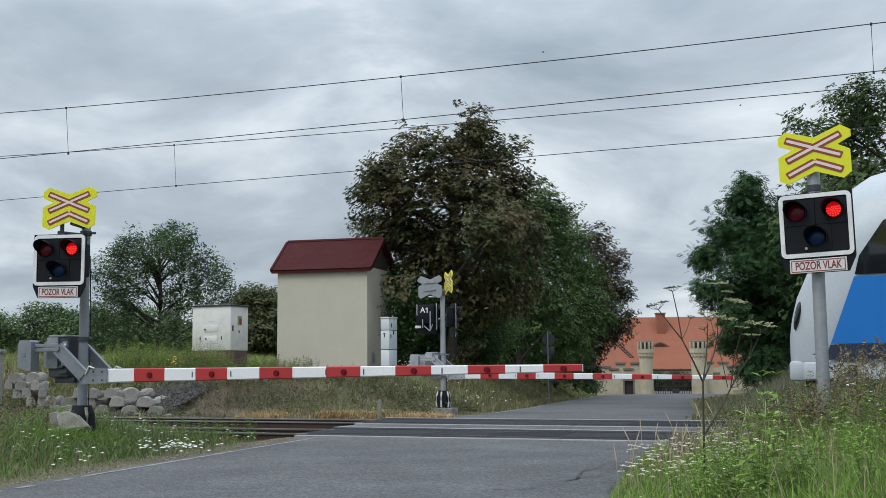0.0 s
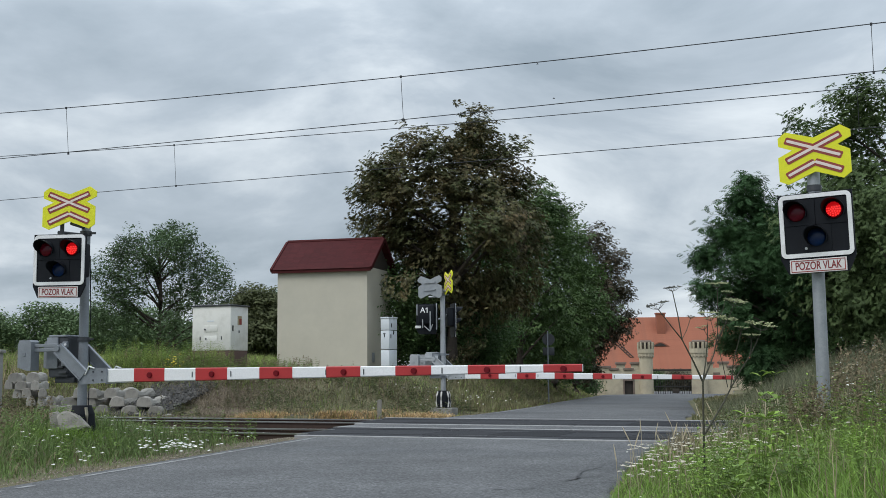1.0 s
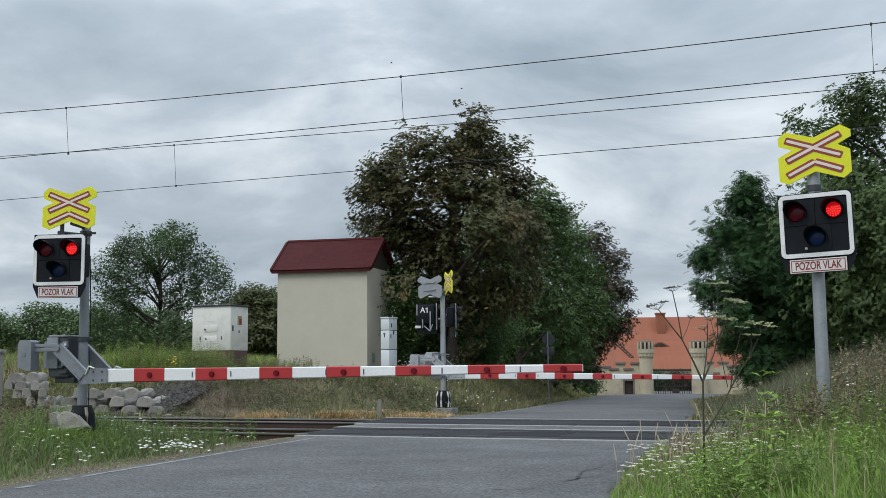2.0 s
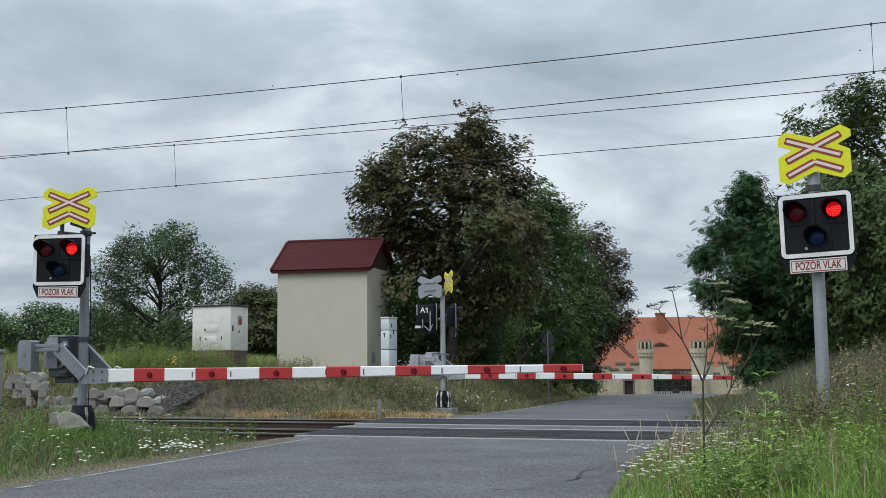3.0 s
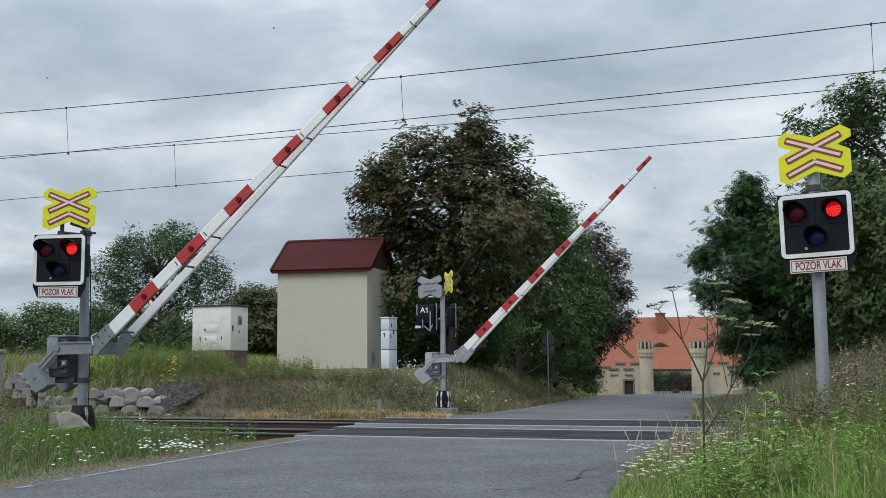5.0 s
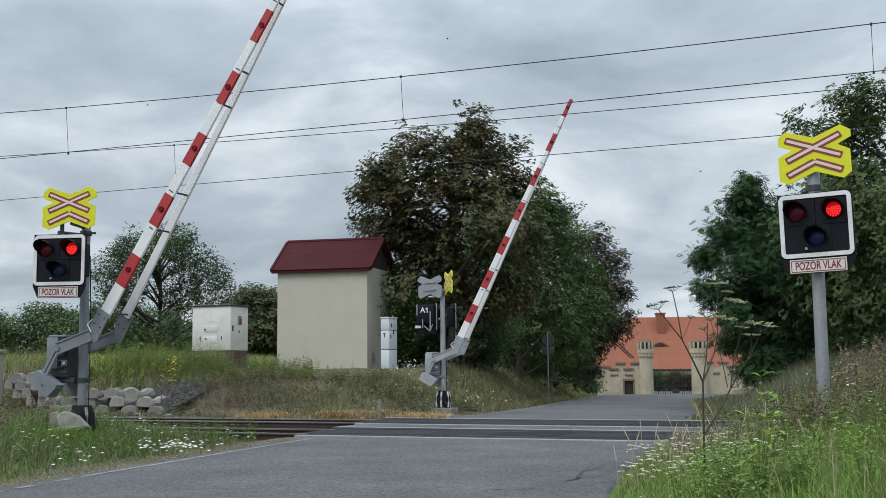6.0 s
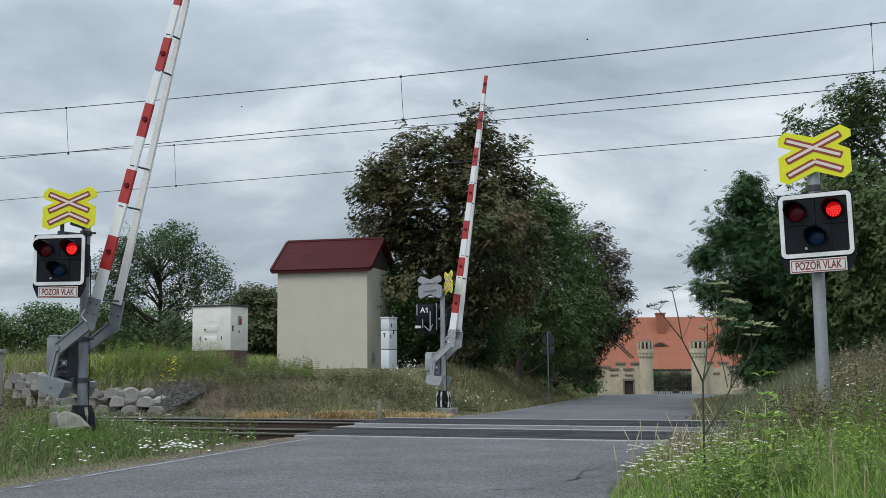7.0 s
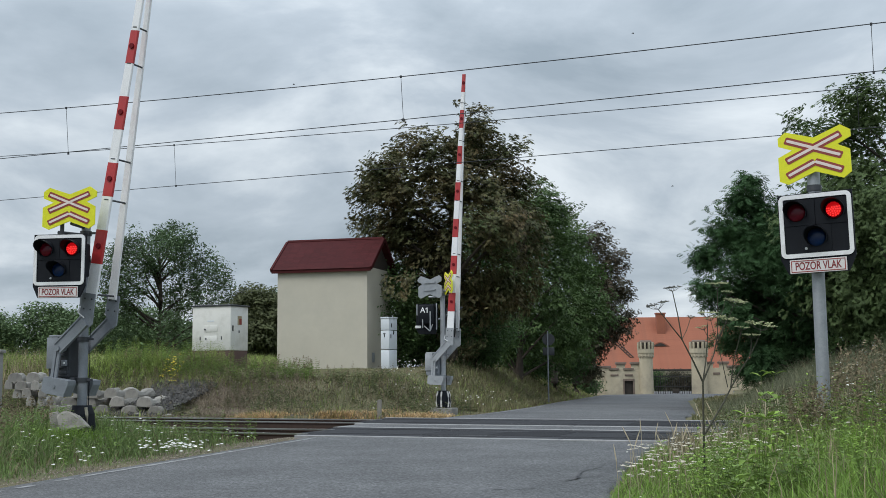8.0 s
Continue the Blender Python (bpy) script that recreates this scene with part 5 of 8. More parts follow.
def make_farmhouse():
    D = 114.0
    k = D / 2097

    def hx(x):
        return (x - 784) * k

    def hz(y):
        return 1.1 + (654 - y) * k
    ob = thing("farmhouse", "long house with a steep orange clay tile roof", "house", Matrix.Translation((0, D, 0)))
    x0, x1 = hx(1000), hx(1420)
    depth = 9.0
    eave, ridge = hz(649), hz(563)
    for y in (0.0, depth):
        bm = bmesh.new()
        box(bm, ((x0 + x1) / 2, y, (eave - 1.2) / 2), (x1 - x0 - 0.4, 0.4, eave + 1.2), bevel=0.01)
        part("wall", bm, GATE_STONE, ob, "pale wall", 0)
    for x in (x0 + 0.2, x1 - 0.2):
        bm = bmesh.new()
        prism(bm, [(0.2, -1.2), (depth - 0.2, -1.2), (depth - 0.2, eave), (depth / 2, ridge - 0.15), (0.2, eave)], x - 0.2, x + 0.2, Matrix(((0, 1, 0, 0), (1, 0, 0, 0), (0, 0, 1, 0), (0, 0, 0, 1))))
        part("gable", bm, GATE_STONE, ob, "", 0)
    a = math.atan2(ridge - eave, depth / 2)
    slope = math.hypot(ridge - eave, depth / 2) + 0.5
    for sgn, y in ((1, 0.0), (-1, depth)):
        bm = bmesh.new()
        m = Matrix.Translation(((x0 + x1) / 2, y - sgn * 0.5 * math.cos(a), eave - 0.5 * math.sin(a))) @ Matrix.Rotation(sgn * a, 4, "X")
        box(bm, (0, sgn * slope / 2, 0.06), (x1 - x0 + 0.5, slope, 0.14))
        roof = part("roof", bm, ORANGE_TILE, ob, "orange clay tile roof", 0, m)
        if sgn == 1:
            n = 26
            bm = bmesh.new()
            box(bm, (0, 0, 0), (x1 - x0 + 0.5, slope / n + 0.04, 0.05), Matrix.Rotation(radians(4), 4, "X"))
            me = finish("tile_course", bm, ORANGE_TILE, 0)
            for j in range(n):
                course = new("tile_course", me)
                course.parent = roof
                course.location = (0, (j + 0.5) * slope / n, 0.16)
    bm = bmesh.new()
    pipe(bm, [(x, depth / 2, ridge + 0.08) for x in np.linspace(x0 - 0.2, x1 + 0.2, 6)], [0.16] * 6, 8)
    part("ridge_tiles", bm, ORANGE_TILE, ob)
    bm = bmesh.new()
    box(bm, (hx(1178), depth * 0.36, ridge - 0.95), (0.82, 0.85, 3.0), bevel=0.02)
    chim = part("chimney", bm, ORANGE_TILE, ob, "brick chimney", 0)
    bm = bmesh.new()
    box(bm, (hx(1178), depth * 0.36, ridge + 0.55), (0.96, 1.0, 0.12), bevel=0.02)
    part("chimney_cap", bm, ORANGE_TILE, chim, "", 0)
    # roof ladder that lies on the slope
    bm = bmesh.new()
    for off in (-0.16, 0.16):
        tube(bm, (hx(1086) - (x0 + x1) / 2 + off, slope * 0.60, 0.24), (hx(1117) - (x0 + x1) / 2 + off, slope * 0.22, 0.24), 0.05, None, 6)
    for j in range(9):
        f = j / 8
        cx, cy = hx(1086) + (hx(1117) - hx(1086)) * f - (x0 + x1) / 2, slope * (0.60 - 0.38 * f)
        tube(bm, (cx - 0.16, cy, 0.24), (cx + 0.16, cy, 0.24), 0.03, None, 5)
    part("roof_ladder", bm, DARK_WOOD_AND_SHADE, ob, "dark timber roof ladder", 30, Matrix.Translation(((x0 + x1) / 2, -0.5 * math.cos(a), eave - 0.5 * math.sin(a))) @ Matrix.Rotation(a, 4, "X"))
    # eyebrow dormer
    yd = depth / 2 * (hz(612) - eave) / (ridge - eave)
    bm = bmesh.new()
    pts = [(-0.95 + 1.9 * j / 14, 0.42 * math.sin(math.pi * j / 14) ** 1.2) for j in range(15)]
    prism(bm, pts, -0.35, 1.2)
    d = part("dormer", bm, ORANGE_TILE, ob, "eyebrow dormer", 30, Matrix.Translation((hx(1171), yd, hz(613))))
    bm = bmesh.new()
    prism(bm, [(x * 0.72, z * 0.72 + 0.01) for x, z in pts], -0.40, -0.355)
    part("dormer_window", bm, DARK_WOOD_AND_SHADE, d, "dark window", 0)


make_gate()
make_farmhouse()

# ------------------------------------------------------------------ train
def make_train():
    """The last car of an electric unit. Its nose is at the origin and it reaches along +x; rails at z = 0."""
    ob = thing("train", "light grey and blue electric train with rounded nose", "train")
    length = 26.0
    # stations: metres behind the nose, half width, bottom, shoulder, roof
    prof = [(0.0, 0.75, 1.20, 1.55, 1.62), (0.06, 0.98, 1.18, 1.78, 1.90), (0.16, 1.14, 1.16, 2.05, 2.25), (0.36, 1.28, 1.15, 2.35, 2.72), (0.62, 1.36, 1.15, 2.65, 3.35), (0.88, 1.40, 1.15, 2.85, 3.82), (1.25, 1.42, 1.15, 3.0, 4.06), (1.8, 1.43, 1.15, 3.1, 4.2), (3.0, 1.43, 1.15, 3.15, 4.28), (length, 1.43, 1.15, 3.15, 4.28)]
    bm = bmesh.new()
    rings = []
    for s, w, zb, zs, zr in prof:
        ring = [(-w * 0.96, zb), (-w, zb + 0.12)]
        ring += [(-w, zb + (zs - zb) * 0.6), (-w * 0.995, zs)]
        for j in range(1, 8):
            a = math.pi * j / 8
            ring.append((-w * 0.99 * math.cos(a), zs + (zr - zs) * math.sin(a) ** 0.7))
        ring += [(w * 0.995, zs), (w, zb + (zs - zb) * 0.6), (w, zb + 0.12), (w * 0.96, zb)]
        rings.append([bm.verts.new((s, y, z)) for y, z in ring])
    for a, b in zip(rings, rings[1:]):
        for j in range(len(a)):
            bm.faces.new((a[j], a[(j + 1) % len(a)], b[(j + 1) % len(b)], b[j]))
    bm.faces.new(rings[0])
    bm.faces.new(rings[-1])
    body = part("car_body", bm, TRAIN_WHITE, ob, "light grey painted car body", 45)
    for side in (-1, 1):
        y0 = side * 1.437

        def skin(name, pts, material, label, dy=0.0):
            bm = bmesh.new()
            prism(bm, pts, y0 - 0.012 + dy * side, y0 + 0.012 + dy * side)
            part(name, bm, material, body, label, 0)
        skin("blue_panel", [(0.66, 1.45), (1.02, 2.42), (6.0, 2.42), (6.0, 1.45)], TRAIN_BLUE, "blue painted panel")
        skin("navy_band", [(0.58, 1.22), (0.65, 1.44), (25.9, 1.44), (25.9, 1.22)], TRAIN_NAVY, "dark navy band")
        skin("side_window", [(1.03, 2.45), (1.10, 2.72), (1.45, 3.22), (1.75, 3.34), (3.2, 3.34), (3.2, 2.45)], TRAIN_GLASS, "dark cab side window")
        skin("blue_panel", [(6.1, 1.45), (6.1, 2.0), (25.9, 2.0), (25.9, 1.45)], TRAIN_BLUE, "blue painted panel")
        for k in range(7):
            skin("side_window", [(6.8 + 2.6 * k, 2.05), (6.8 + 2.6 * k, 3.0), (8.8 + 2.6 * k, 3.0), (8.8 + 2.6 * k, 2.05)], TRAIN_GLASS, "dark passenger window")
    # skirt, buffer beam, coupler, windscreen
    bm = bmesh.new()
    for side in (-1, 1):
        box(bm, (13.1, side * 1.34, 1.06), (25.7, 0.10, 0.26), bevel=0.03)
    box(bm, (0.20, 0, 1.06), (0.35, 2.3, 0.30), bevel=0.05)
    part("skirt", bm, TRAIN_WHITE, ob, "light grey skirt", 30)
    for side in (-1, 1):
        part("lifting_socket", disc(bmesh.new(), (0.92, side * 1.40 - (0.012 if side < 0 else 0.0), 1.05), 0.10, 0.02, 18), TRAIN_DARK, ob, "dark round socket")
    bm = bmesh.new()
    tube(bm, (0.2, 0, 0.95), (0.6, 0, 0.95), 0.08, None, 12)
    box(bm, (0.22, 0, 0.92), (0.16, 0.3, 0.24), bevel=0.03)
    part("coupler", bm, TRAIN_DARK, ob)
    for side in (-1, 1):
        bm = bmesh.new()
        bmesh.ops.create_uvsphere(bm, u_segments=12, v_segments=8, radius=0.12, matrix=Matrix.Translation((0.19, side * 1.10, 1.92)) @ Matrix.Rotation(radians(14), 4, 'Y') @ Matrix.Diagonal((0.5, 0.9, 2.2, 1)))
        part("tail_lamp", bm, TRAIN_GLASS, ob, "dark lamp glass")
    for x in (3.2, 21.5):
        for dx in (-1.25, 1.25):
            for side in (-1, 1):
                bm = bmesh.new()
                tube(bm, (x + dx, side * 0.70, 0.43), (x + dx, side * 0.82, 0.43), 0.43, None, 24)
                tube(bm, (x + dx, side * 0.66, 0.43), (x + dx, side * 0.70, 0.43), 0.455, None, 24)
                part("wheel", bm, TRAIN_DARK, ob, "steel wheel")
        bm = bmesh.new()
        for side in (-1, 1):
            box(bm, (x, side * 0.98, 0.55), (3.4, 0.14, 0.22), bevel=0.03)
        box(bm, (x, 0, 0.62), (0.6, 1.9, 0.25), bevel=0.03)
        part("bogie_frame", bm, TRAIN_DARK, ob, "dark bogie frame", 30)
    return ob


train = make_train()

# ------------------------------------------------------------------ trees
def leaf_cloud(rng, centres, spread, per, size, palmate, droop=0.35, flat=1.0):
    """Leaves round many twig ends, as arrays: single folded blades, or fans of five leaflets."""
    n = len(centres) * per
    c = np.repeat(centres, per, 0) + np.clip(rng.normal(0, 1, (n, 3)), -1.7, 1.7) * np.repeat(spread, per)[:, None] * np.array([1, 1, 0.8 * flat])
    d = rng.normal(0, 1, (n, 3))
    d[:, 2] = d[:, 2] * 0.45 - droop
    d /= np.linalg.norm(d, axis=1, keepdims=True)
    up = np.array([0, 0, 1.0]) + rng.normal(0, 0.35, (n, 3))
    side = np.cross(d, up)
    side /= np.linalg.norm(side, axis=1, keepdims=True) + 1e-6
    nrm = np.cross(side, d)
    L = size * rng.uniform(0.65, 1.25, n)
    if palmate == "pinnate":
        Vs = []
        pairs = [(t, s) for t in (0.22, 0.42, 0.62, 0.82) for s in (-1, 1)] + [(0.9, 0)]
        for t, s in pairs:
            base = c + d * (t * L)[:, None] - np.array([0, 0, 0.18]) * (t * t * L)[:, None]
            e = d * (0.55 if s else 1.0) + side * (0.85 * s) - np.array([0, 0, 0.12])
            l = L * (0.42 - 0.14 * abs(t - 0.5))
            f = np.cross(e, nrm)
            mid = base + e * (0.5 * l)[:, None]
            Vs.append(np.stack([base, mid + f * (0.2 * l)[:, None], base + e * l[:, None], mid - f * (0.2 * l)[:, None]], 1))
        V = np.stack(Vs, 1)
        F = np.arange(4)[None, None] + 4 * np.arange(9)[None, :, None] + 36 * np.arange(n)[:, None, None]
        return V.reshape(-1, 3), F.reshape(-1, 4)
    if not palmate:
        V = np.stack([c, c + d * (0.45 * L)[:, None] + side * (0.26 * L)[:, None] + nrm * (0.08 * L)[:, None], c + d * L[:, None], c + d * (0.45 * L)[:, None] - side * (0.26 * L)[:, None] + nrm * (0.08 * L)[:, None]], 1)
        F = np.array([[0, 1, 2, 3]])[None] + 4 * np.arange(n)[:, None, None]
        return V.reshape(-1, 3), F.reshape(-1, 4)
    Vs = []
    for a in (-1.25, -0.62, 0.0, 0.62, 1.25):
        l = L * (1.0 - 0.22 * abs(a))
        e = d * math.cos(a) + side * math.sin(a)
        e = e - np.array([0, 0, 0.22])
        f = np.cross(e, nrm)
        tip = c + e * l[:, None]
        mid = c + e * (0.62 * l)[:, None] + nrm * (0.06 * l)[:, None]
        Vs.append(np.stack([c, mid + f * (0.14 * l)[:, None], tip, mid - f * (0.14 * l)[:, None]], 1))
    V = np.stack(Vs, 1)                                    # n, 5, 4, 3
    F = (np.arange(4)[None, None] + 4 * np.arange(5)[None, :, None] + 20 * np.arange(n)[:, None, None])
    return V.reshape(-1, 3), F.reshape(-1, 4)


def whorls(rng, twigs, hub, per, leaf, reach):
    """Whorls of hand-shaped leaves: round each twig end, per stalks with five drooping leaflets each."""
    n = len(twigs)
    out = twigs - hub
    out /= np.linalg.norm(out, axis=1, keepdims=True) + 1e-6
    axis = 0.95 * out + np.array([0, 0, 0.75]) + rng.normal(0, 0.42, (n, 3))
    axis /= np.linalg.norm(axis, axis=1, keepdims=True)
    t1 = np.cross(axis, np.array([0.3, 0.9, 0.1]))
    t1 /= np.linalg.norm(t1, axis=1, keepdims=True)
    t2 = np.cross(axis, t1)
    spin = rng.uniform(0, 6.28, n)
    Vs = []
    for k in range(per):
        az = spin + 2 * math.pi * k / per + rng.normal(0, 0.18, n)
        el = rng.uniform(-0.6, 0.6, n)
        d = (t1 * np.cos(az)[:, None] + t2 * np.sin(az)[:, None]) * np.cos(el)[:, None] + axis * np.sin(el)[:, None]
        side = np.cross(d, axis)
        side /= np.linalg.norm(side, axis=1, keepdims=True) + 1e-6
        nrm = np.cross(side, d)
        L = leaf * rng.uniform(0.7, 1.2, n)
        base = twigs + d * (reach * rng.uniform(0.5, 1.15, n))[:, None]
        for a in (-1.2, -0.6, 0.0, 0.6, 1.2):
            l = (L * (1.0 - 0.2 * abs(a)))[:, None]
            e = d * math.cos(a) + side * math.sin(a)
            f = np.cross(e, nrm)
            mid = base + e * 0.6 * l - np.array([0, 0, 0.10]) * l
            Vs.append(np.stack([base, mid + f * 0.17 * l, base + e * 0.95 * l - np.array([0, 0, 0.34]) * l, mid - f * 0.17 * l], 1))
    V = np.stack(Vs, 1)
    return V.reshape(-1, 3), np.arange(n * per * 20).reshape(-1, 4)


def tree(name, label, x, y, height, radius, material, seed, clumps=260, per=26, leaf=0.2, palmate=False, crown_from=0.22,
         spread=0.42, shape=0.75, trunk=0.2, bare=0.0, flat=1.0, stretch=1.0, category="tree", z=None, lean=0.0, under=0.25, lobes=None, fill=16):
    rng = np.random.default_rng(seed)
    z0 = float(ground_z(x, y)) - 0.1 if z is None else z
    ob = thing(name, label, category, Matrix.Translation((x, y, z0)))
    zc = height * (crown_from + (1 - crown_from) * 0.5)
    half = height * (1 - crown_from) / 2
    # twig ends: near the outer skin of a lumpy egg
    pts = []
    lump_d = rng.normal(0, 1, (9, 3))
    lump_d /= np.linalg.norm(lump_d, axis=1, keepdims=True)
    lump_s = rng.uniform(-0.22, 0.20, 9)
    if lobes:
        weight = np.array([(q[2] + 0.3) ** 2 for q in lobes])
        weight /= weight.sum()
        depth = rng.uniform(-0.55, 0.55, len(lobes))
    while len(pts) < clumps:
        d = rng.normal(0, 1, 3)
        d /= np.linalg.norm(d)
        if lobes:
            k = rng.choice(len(lobes), p=weight)
            lx, lz, lr = lobes[k][:3]
            lr = max(lr - 0.45 * spread, 0.12)
            ly = lobes[k][3] if len(lobes[k]) > 3 else depth[k] * radius
            t = lr * rng.uniform(0, 1) ** 0.4 * rng.uniform(0.82, 1.12)
            p = np.array([lx, ly, lz]) + d * t * np.array([1, 1.15, 0.92])
            if p[2] > 0.3 and not (rng.random() < bare and t < 0.6 * lr):
                pts.append(p)
            continue
        t = rng.uniform(0, 1) ** 0.42
        f = 1 + float(np.sum(lump_s * np.exp(4 * (lump_d @ d - 1))))
        wide = radius * (1 - (1 - shape) * max(0.0, d[2])) * (1 - under * max(0.0, -d[2]))
        p = np.array([d[0] * wide * stretch * t * f + lean * (1 + d[2]), d[1] * wide * t * f, zc + d[2] * half * t * f])
        if rng.random() < bare and t < 0.75:
            continue
        if p[2] > 0.25:
            pts.append(p)
    pts = np.array(pts)
    if palmate is True:
        # whorls of leaf fans outside, plain blades filling the inside
        k = max(3, per // 5)
        twigs = np.repeat(pts, k, 0) + np.clip(rng.normal(0, 1, (len(pts) * k, 3)), -1.6, 1.6) * spread * np.array([1, 1, 0.7])
        V, F = whorls(rng, twigs, np.array([0, 0, zc - 0.2 * half]), 6, leaf * 0.64, leaf * 0.5)
        V2, F2 = leaf_cloud(rng, np.array([0, 0, zc]) + (pts - np.array([0, 0, zc])) * 0.86, np.full(len(pts), spread * 1.1), fill, leaf * 1.1, False)
        V, F = np.concatenate([V, V2]), np.concatenate([F, F2 + len(V)])
    else:
        V, F = leaf_cloud(rng, pts, rng.uniform(0.6, 1.2, len(pts)) * spread, per, leaf, palmate, flat=flat)
    # trunk and limbs
    bm = bmesh.new()
    top = Vector((lean, 0, zc + half * 0.45))
    fork = Vector((0, 0, height * max(crown_from, 0.12) * 0.9))
    pipe(bm, [(0, 0, -0.1), (0.03, 0.02, fork.z * 0.5), fork, (fork + top) / 2 + Vector((0.12, -0.1, 0)), top], [trunk * 1.25, trunk, trunk * 0.85, trunk * 0.5, trunk * 0.12], 9)
    order = rng.permutation(len(pts))[:26]
    for i in order:
        p = Vector(pts[i])
        s = fork.lerp(top, float(np.clip((p.z - fork.z) / max(top.z - fork.z, 0.1) - 0.3, 0, 0.85)))
        mid = s.lerp(p, 0.5) + Vector((rng.normal(0, 0.15), rng.normal(0, 0.15), 0.15))
        pipe(bm, [s, mid, p], [trunk * 0.32, trunk * 0.17, 0.012], 5)
    part("trunk", bm, BARK, ob, "brown bark trunk and limbs", 60)
    sheet("crown", V, F, material, "", "", "", ob)
    return ob


# chestnuts and others beside the road beyond the tracks
tree("chestnut_tree", "large browning horse chestnut beside the road", 0.3, 46.2, 10.5, 3.95, LEAF_CHESTNUT, 21, 920, 30, 0.235, True, 0.08, 0.36, 0.66, 0.3, under=0.38, fill=3, z=0.50, lobes=((-2.13, 7.15, 0.8, -0.6), (-2.34, 5.91, 0.55, -0.4), (-0.2, 7.6, 1.1, -1.6), (1.04, 9.6, 1.03), (-1.23, 9.13, 0.93), (-0.06, 9.1, 0.76), (-2.24, 8.34, 1.03), (-3.21, 6.73, 0.66), (-2.15, 6.51, 0.76), (-0.17, 7.61, 2.08), (1.93, 9.22, 0.7), (2.43, 8.28, 0.62), (2.59, 7.28, 0.67), (1.86, 6.29, 1.47), (2.81, 5.08, 0.69), (-1.56, 5.09, 0.81, 0.2), (-0.17, 4.98, 1.82, 0.8), (-0.86, 3.38, 1.2, 0.6), (1.82, 3.54, 1.51, 0.8), (0.05, 1.78, 0.94, 1.2), (-1.85, 3.71, 0.3, -2.6), (1.3, 5.6, 1.2, 0.0), (0.3, 6.4, 1.2, -0.6), (-1.0, 8.2, 1.0, -1.4), (1.3, 7.4, 1.1, -1.3), (-2.4, 7.2, 0.8, -1.0), (-1.3, 6.4, 1.2, 0.2), (-1.9, 4.7, 0.37, 0.2), (-0.9, 5.6, 1.3, 0.5), (-2.3, 5.6, 0.42, 0.3), (-1.9, 6.0, 0.9, 0.4), (1.2, 9.7, 0.66), (0.9, 9.5, 0.7), (1.15, 10.1, 0.32), (1.1, 9.95, 0.44), (0.6, 9.9, 0.5), (1.1, 10.18, 0.32), (2.94, 7.68, 0.34, -0.3), (3.1, 6.3, 0.37, -0.3), (2.2, 7.7, 1.03, -0.6), (1.2, 8.0, 1.4, -0.5), (-2.7, 7.6, 0.8, -0.3), (-3.22, 6.09, 0.33, -0.2), (1.01, 10.33, 0.31), (2.52, 9.13, 0.4), (3.12, 6.81, 0.38), (3.24, 5.78, 0.34), (3.23, 4.73, 0.32), (3.15, 3.89, 0.31), (-3.04, 5.98, 0.37), (-3.4, 7.66, 0.4), (-3.17, 8.4, 0.39), (-2.2, 9.34, 0.45), (-1.74, 9.49, 0.38), (0.41, 10.08, 0.3), (-2.75, 8.6, 0.5), (-2.5, 8.4, 0.6), (-2.9, 8.2, 0.5), (2.2, 3.5, 1.1, 0.6), (0.4, 3.3, 1.2, 0.2), (-0.6, 3.0, 0.9, 0.8)))
tree("avenue_tree", "dense dark green roadside tree", 3.6, 57.0, 10.3, 3.7, LEAF_GREEN, 22, 460, 30, 0.20, True, 0.06, 0.45, 0.6, 0.26, z=-0.37, lobes=((1.0, 10.1, 0.45), (1.2, 9.7, 0.6), (2.1, 8.95, 0.5), (1.6, 9.0, 0.7), (0.78, 9.5, 0.6), (1.05, 8.6, 1.07), (1.86, 8.23, 0.83), (0.37, 7.64, 1.48), (2.49, 6.68, 0.94), (1.18, 5.19, 2.3, 0.3), (-0.31, 2.74, 1.48, 1.2), (2.27, 2.74, 1.27, 1.0)))
tree("avenue_tree", "dense dark green roadside tree", 6.3, 68.0, 10.0, 3.9, LEAF_GREEN, 23, 340, 28, 0.23, True, 0.05, 0.42, 0.62, 0.26, under=0.4, z=-0.64, lobes=((0.83, 10.56, 0.36), (0.8, 9.04, 1.2), (2.0, 7.64, 1.36), (1.68, 4.89, 2.01, 0.6), (0.22, 3.91, 1.85, 1.2)))
tree("chestnut_tree", "browning horse chestnut overhanging the road", 8.9, 81.0, 8.8, 4.3, LEAF_BROWN, 24, 440, 30, 0.24, True, 0.10, 0.42, 0.65, 0.26, under=0.6, z=-0.79, lobes=((1.3, 10.78, 1.2), (2.46, 9.27, 1.2), (3.38, 7.19, 0.97), (1.76, 7.19, 1.82), (3.0, 5.1, 1.36, 0.3), (1.37, 4.1, 1.7, 1.2), (1.3, 4.0, 1.0, 0.3), (0.6, 2.5, 1.2, 0.6), (2.0, 4.9, 0.9, 0.3), (0.9, 1.7, 0.8, 0.8)))
tree("avenue_tree", "dark green tree behind the roadside row", 3.0, 72.0, 12.0, 3.4, LEAF_DARK, 25, 360, 40, 0.28, False, 0.08, 0.5, 0.45, 0.24)
tree("roadside_shrub", "dark shrub under the roadside trees", 1.2, 51.5, 3.4, 2.2, LEAF_DARK, 26, 200, 44, 0.18, False, 0.02, 0.35, 0.8, 0.07, category="shrub")
tree("roadside_shrub", "dark shrub under the roadside trees", 4.6, 63.0, 3.4, 2.3, LEAF_DARK, 27, 200, 44, 0.18, False, 0.02, 0.35, 0.8, 0.07, category="shrub")
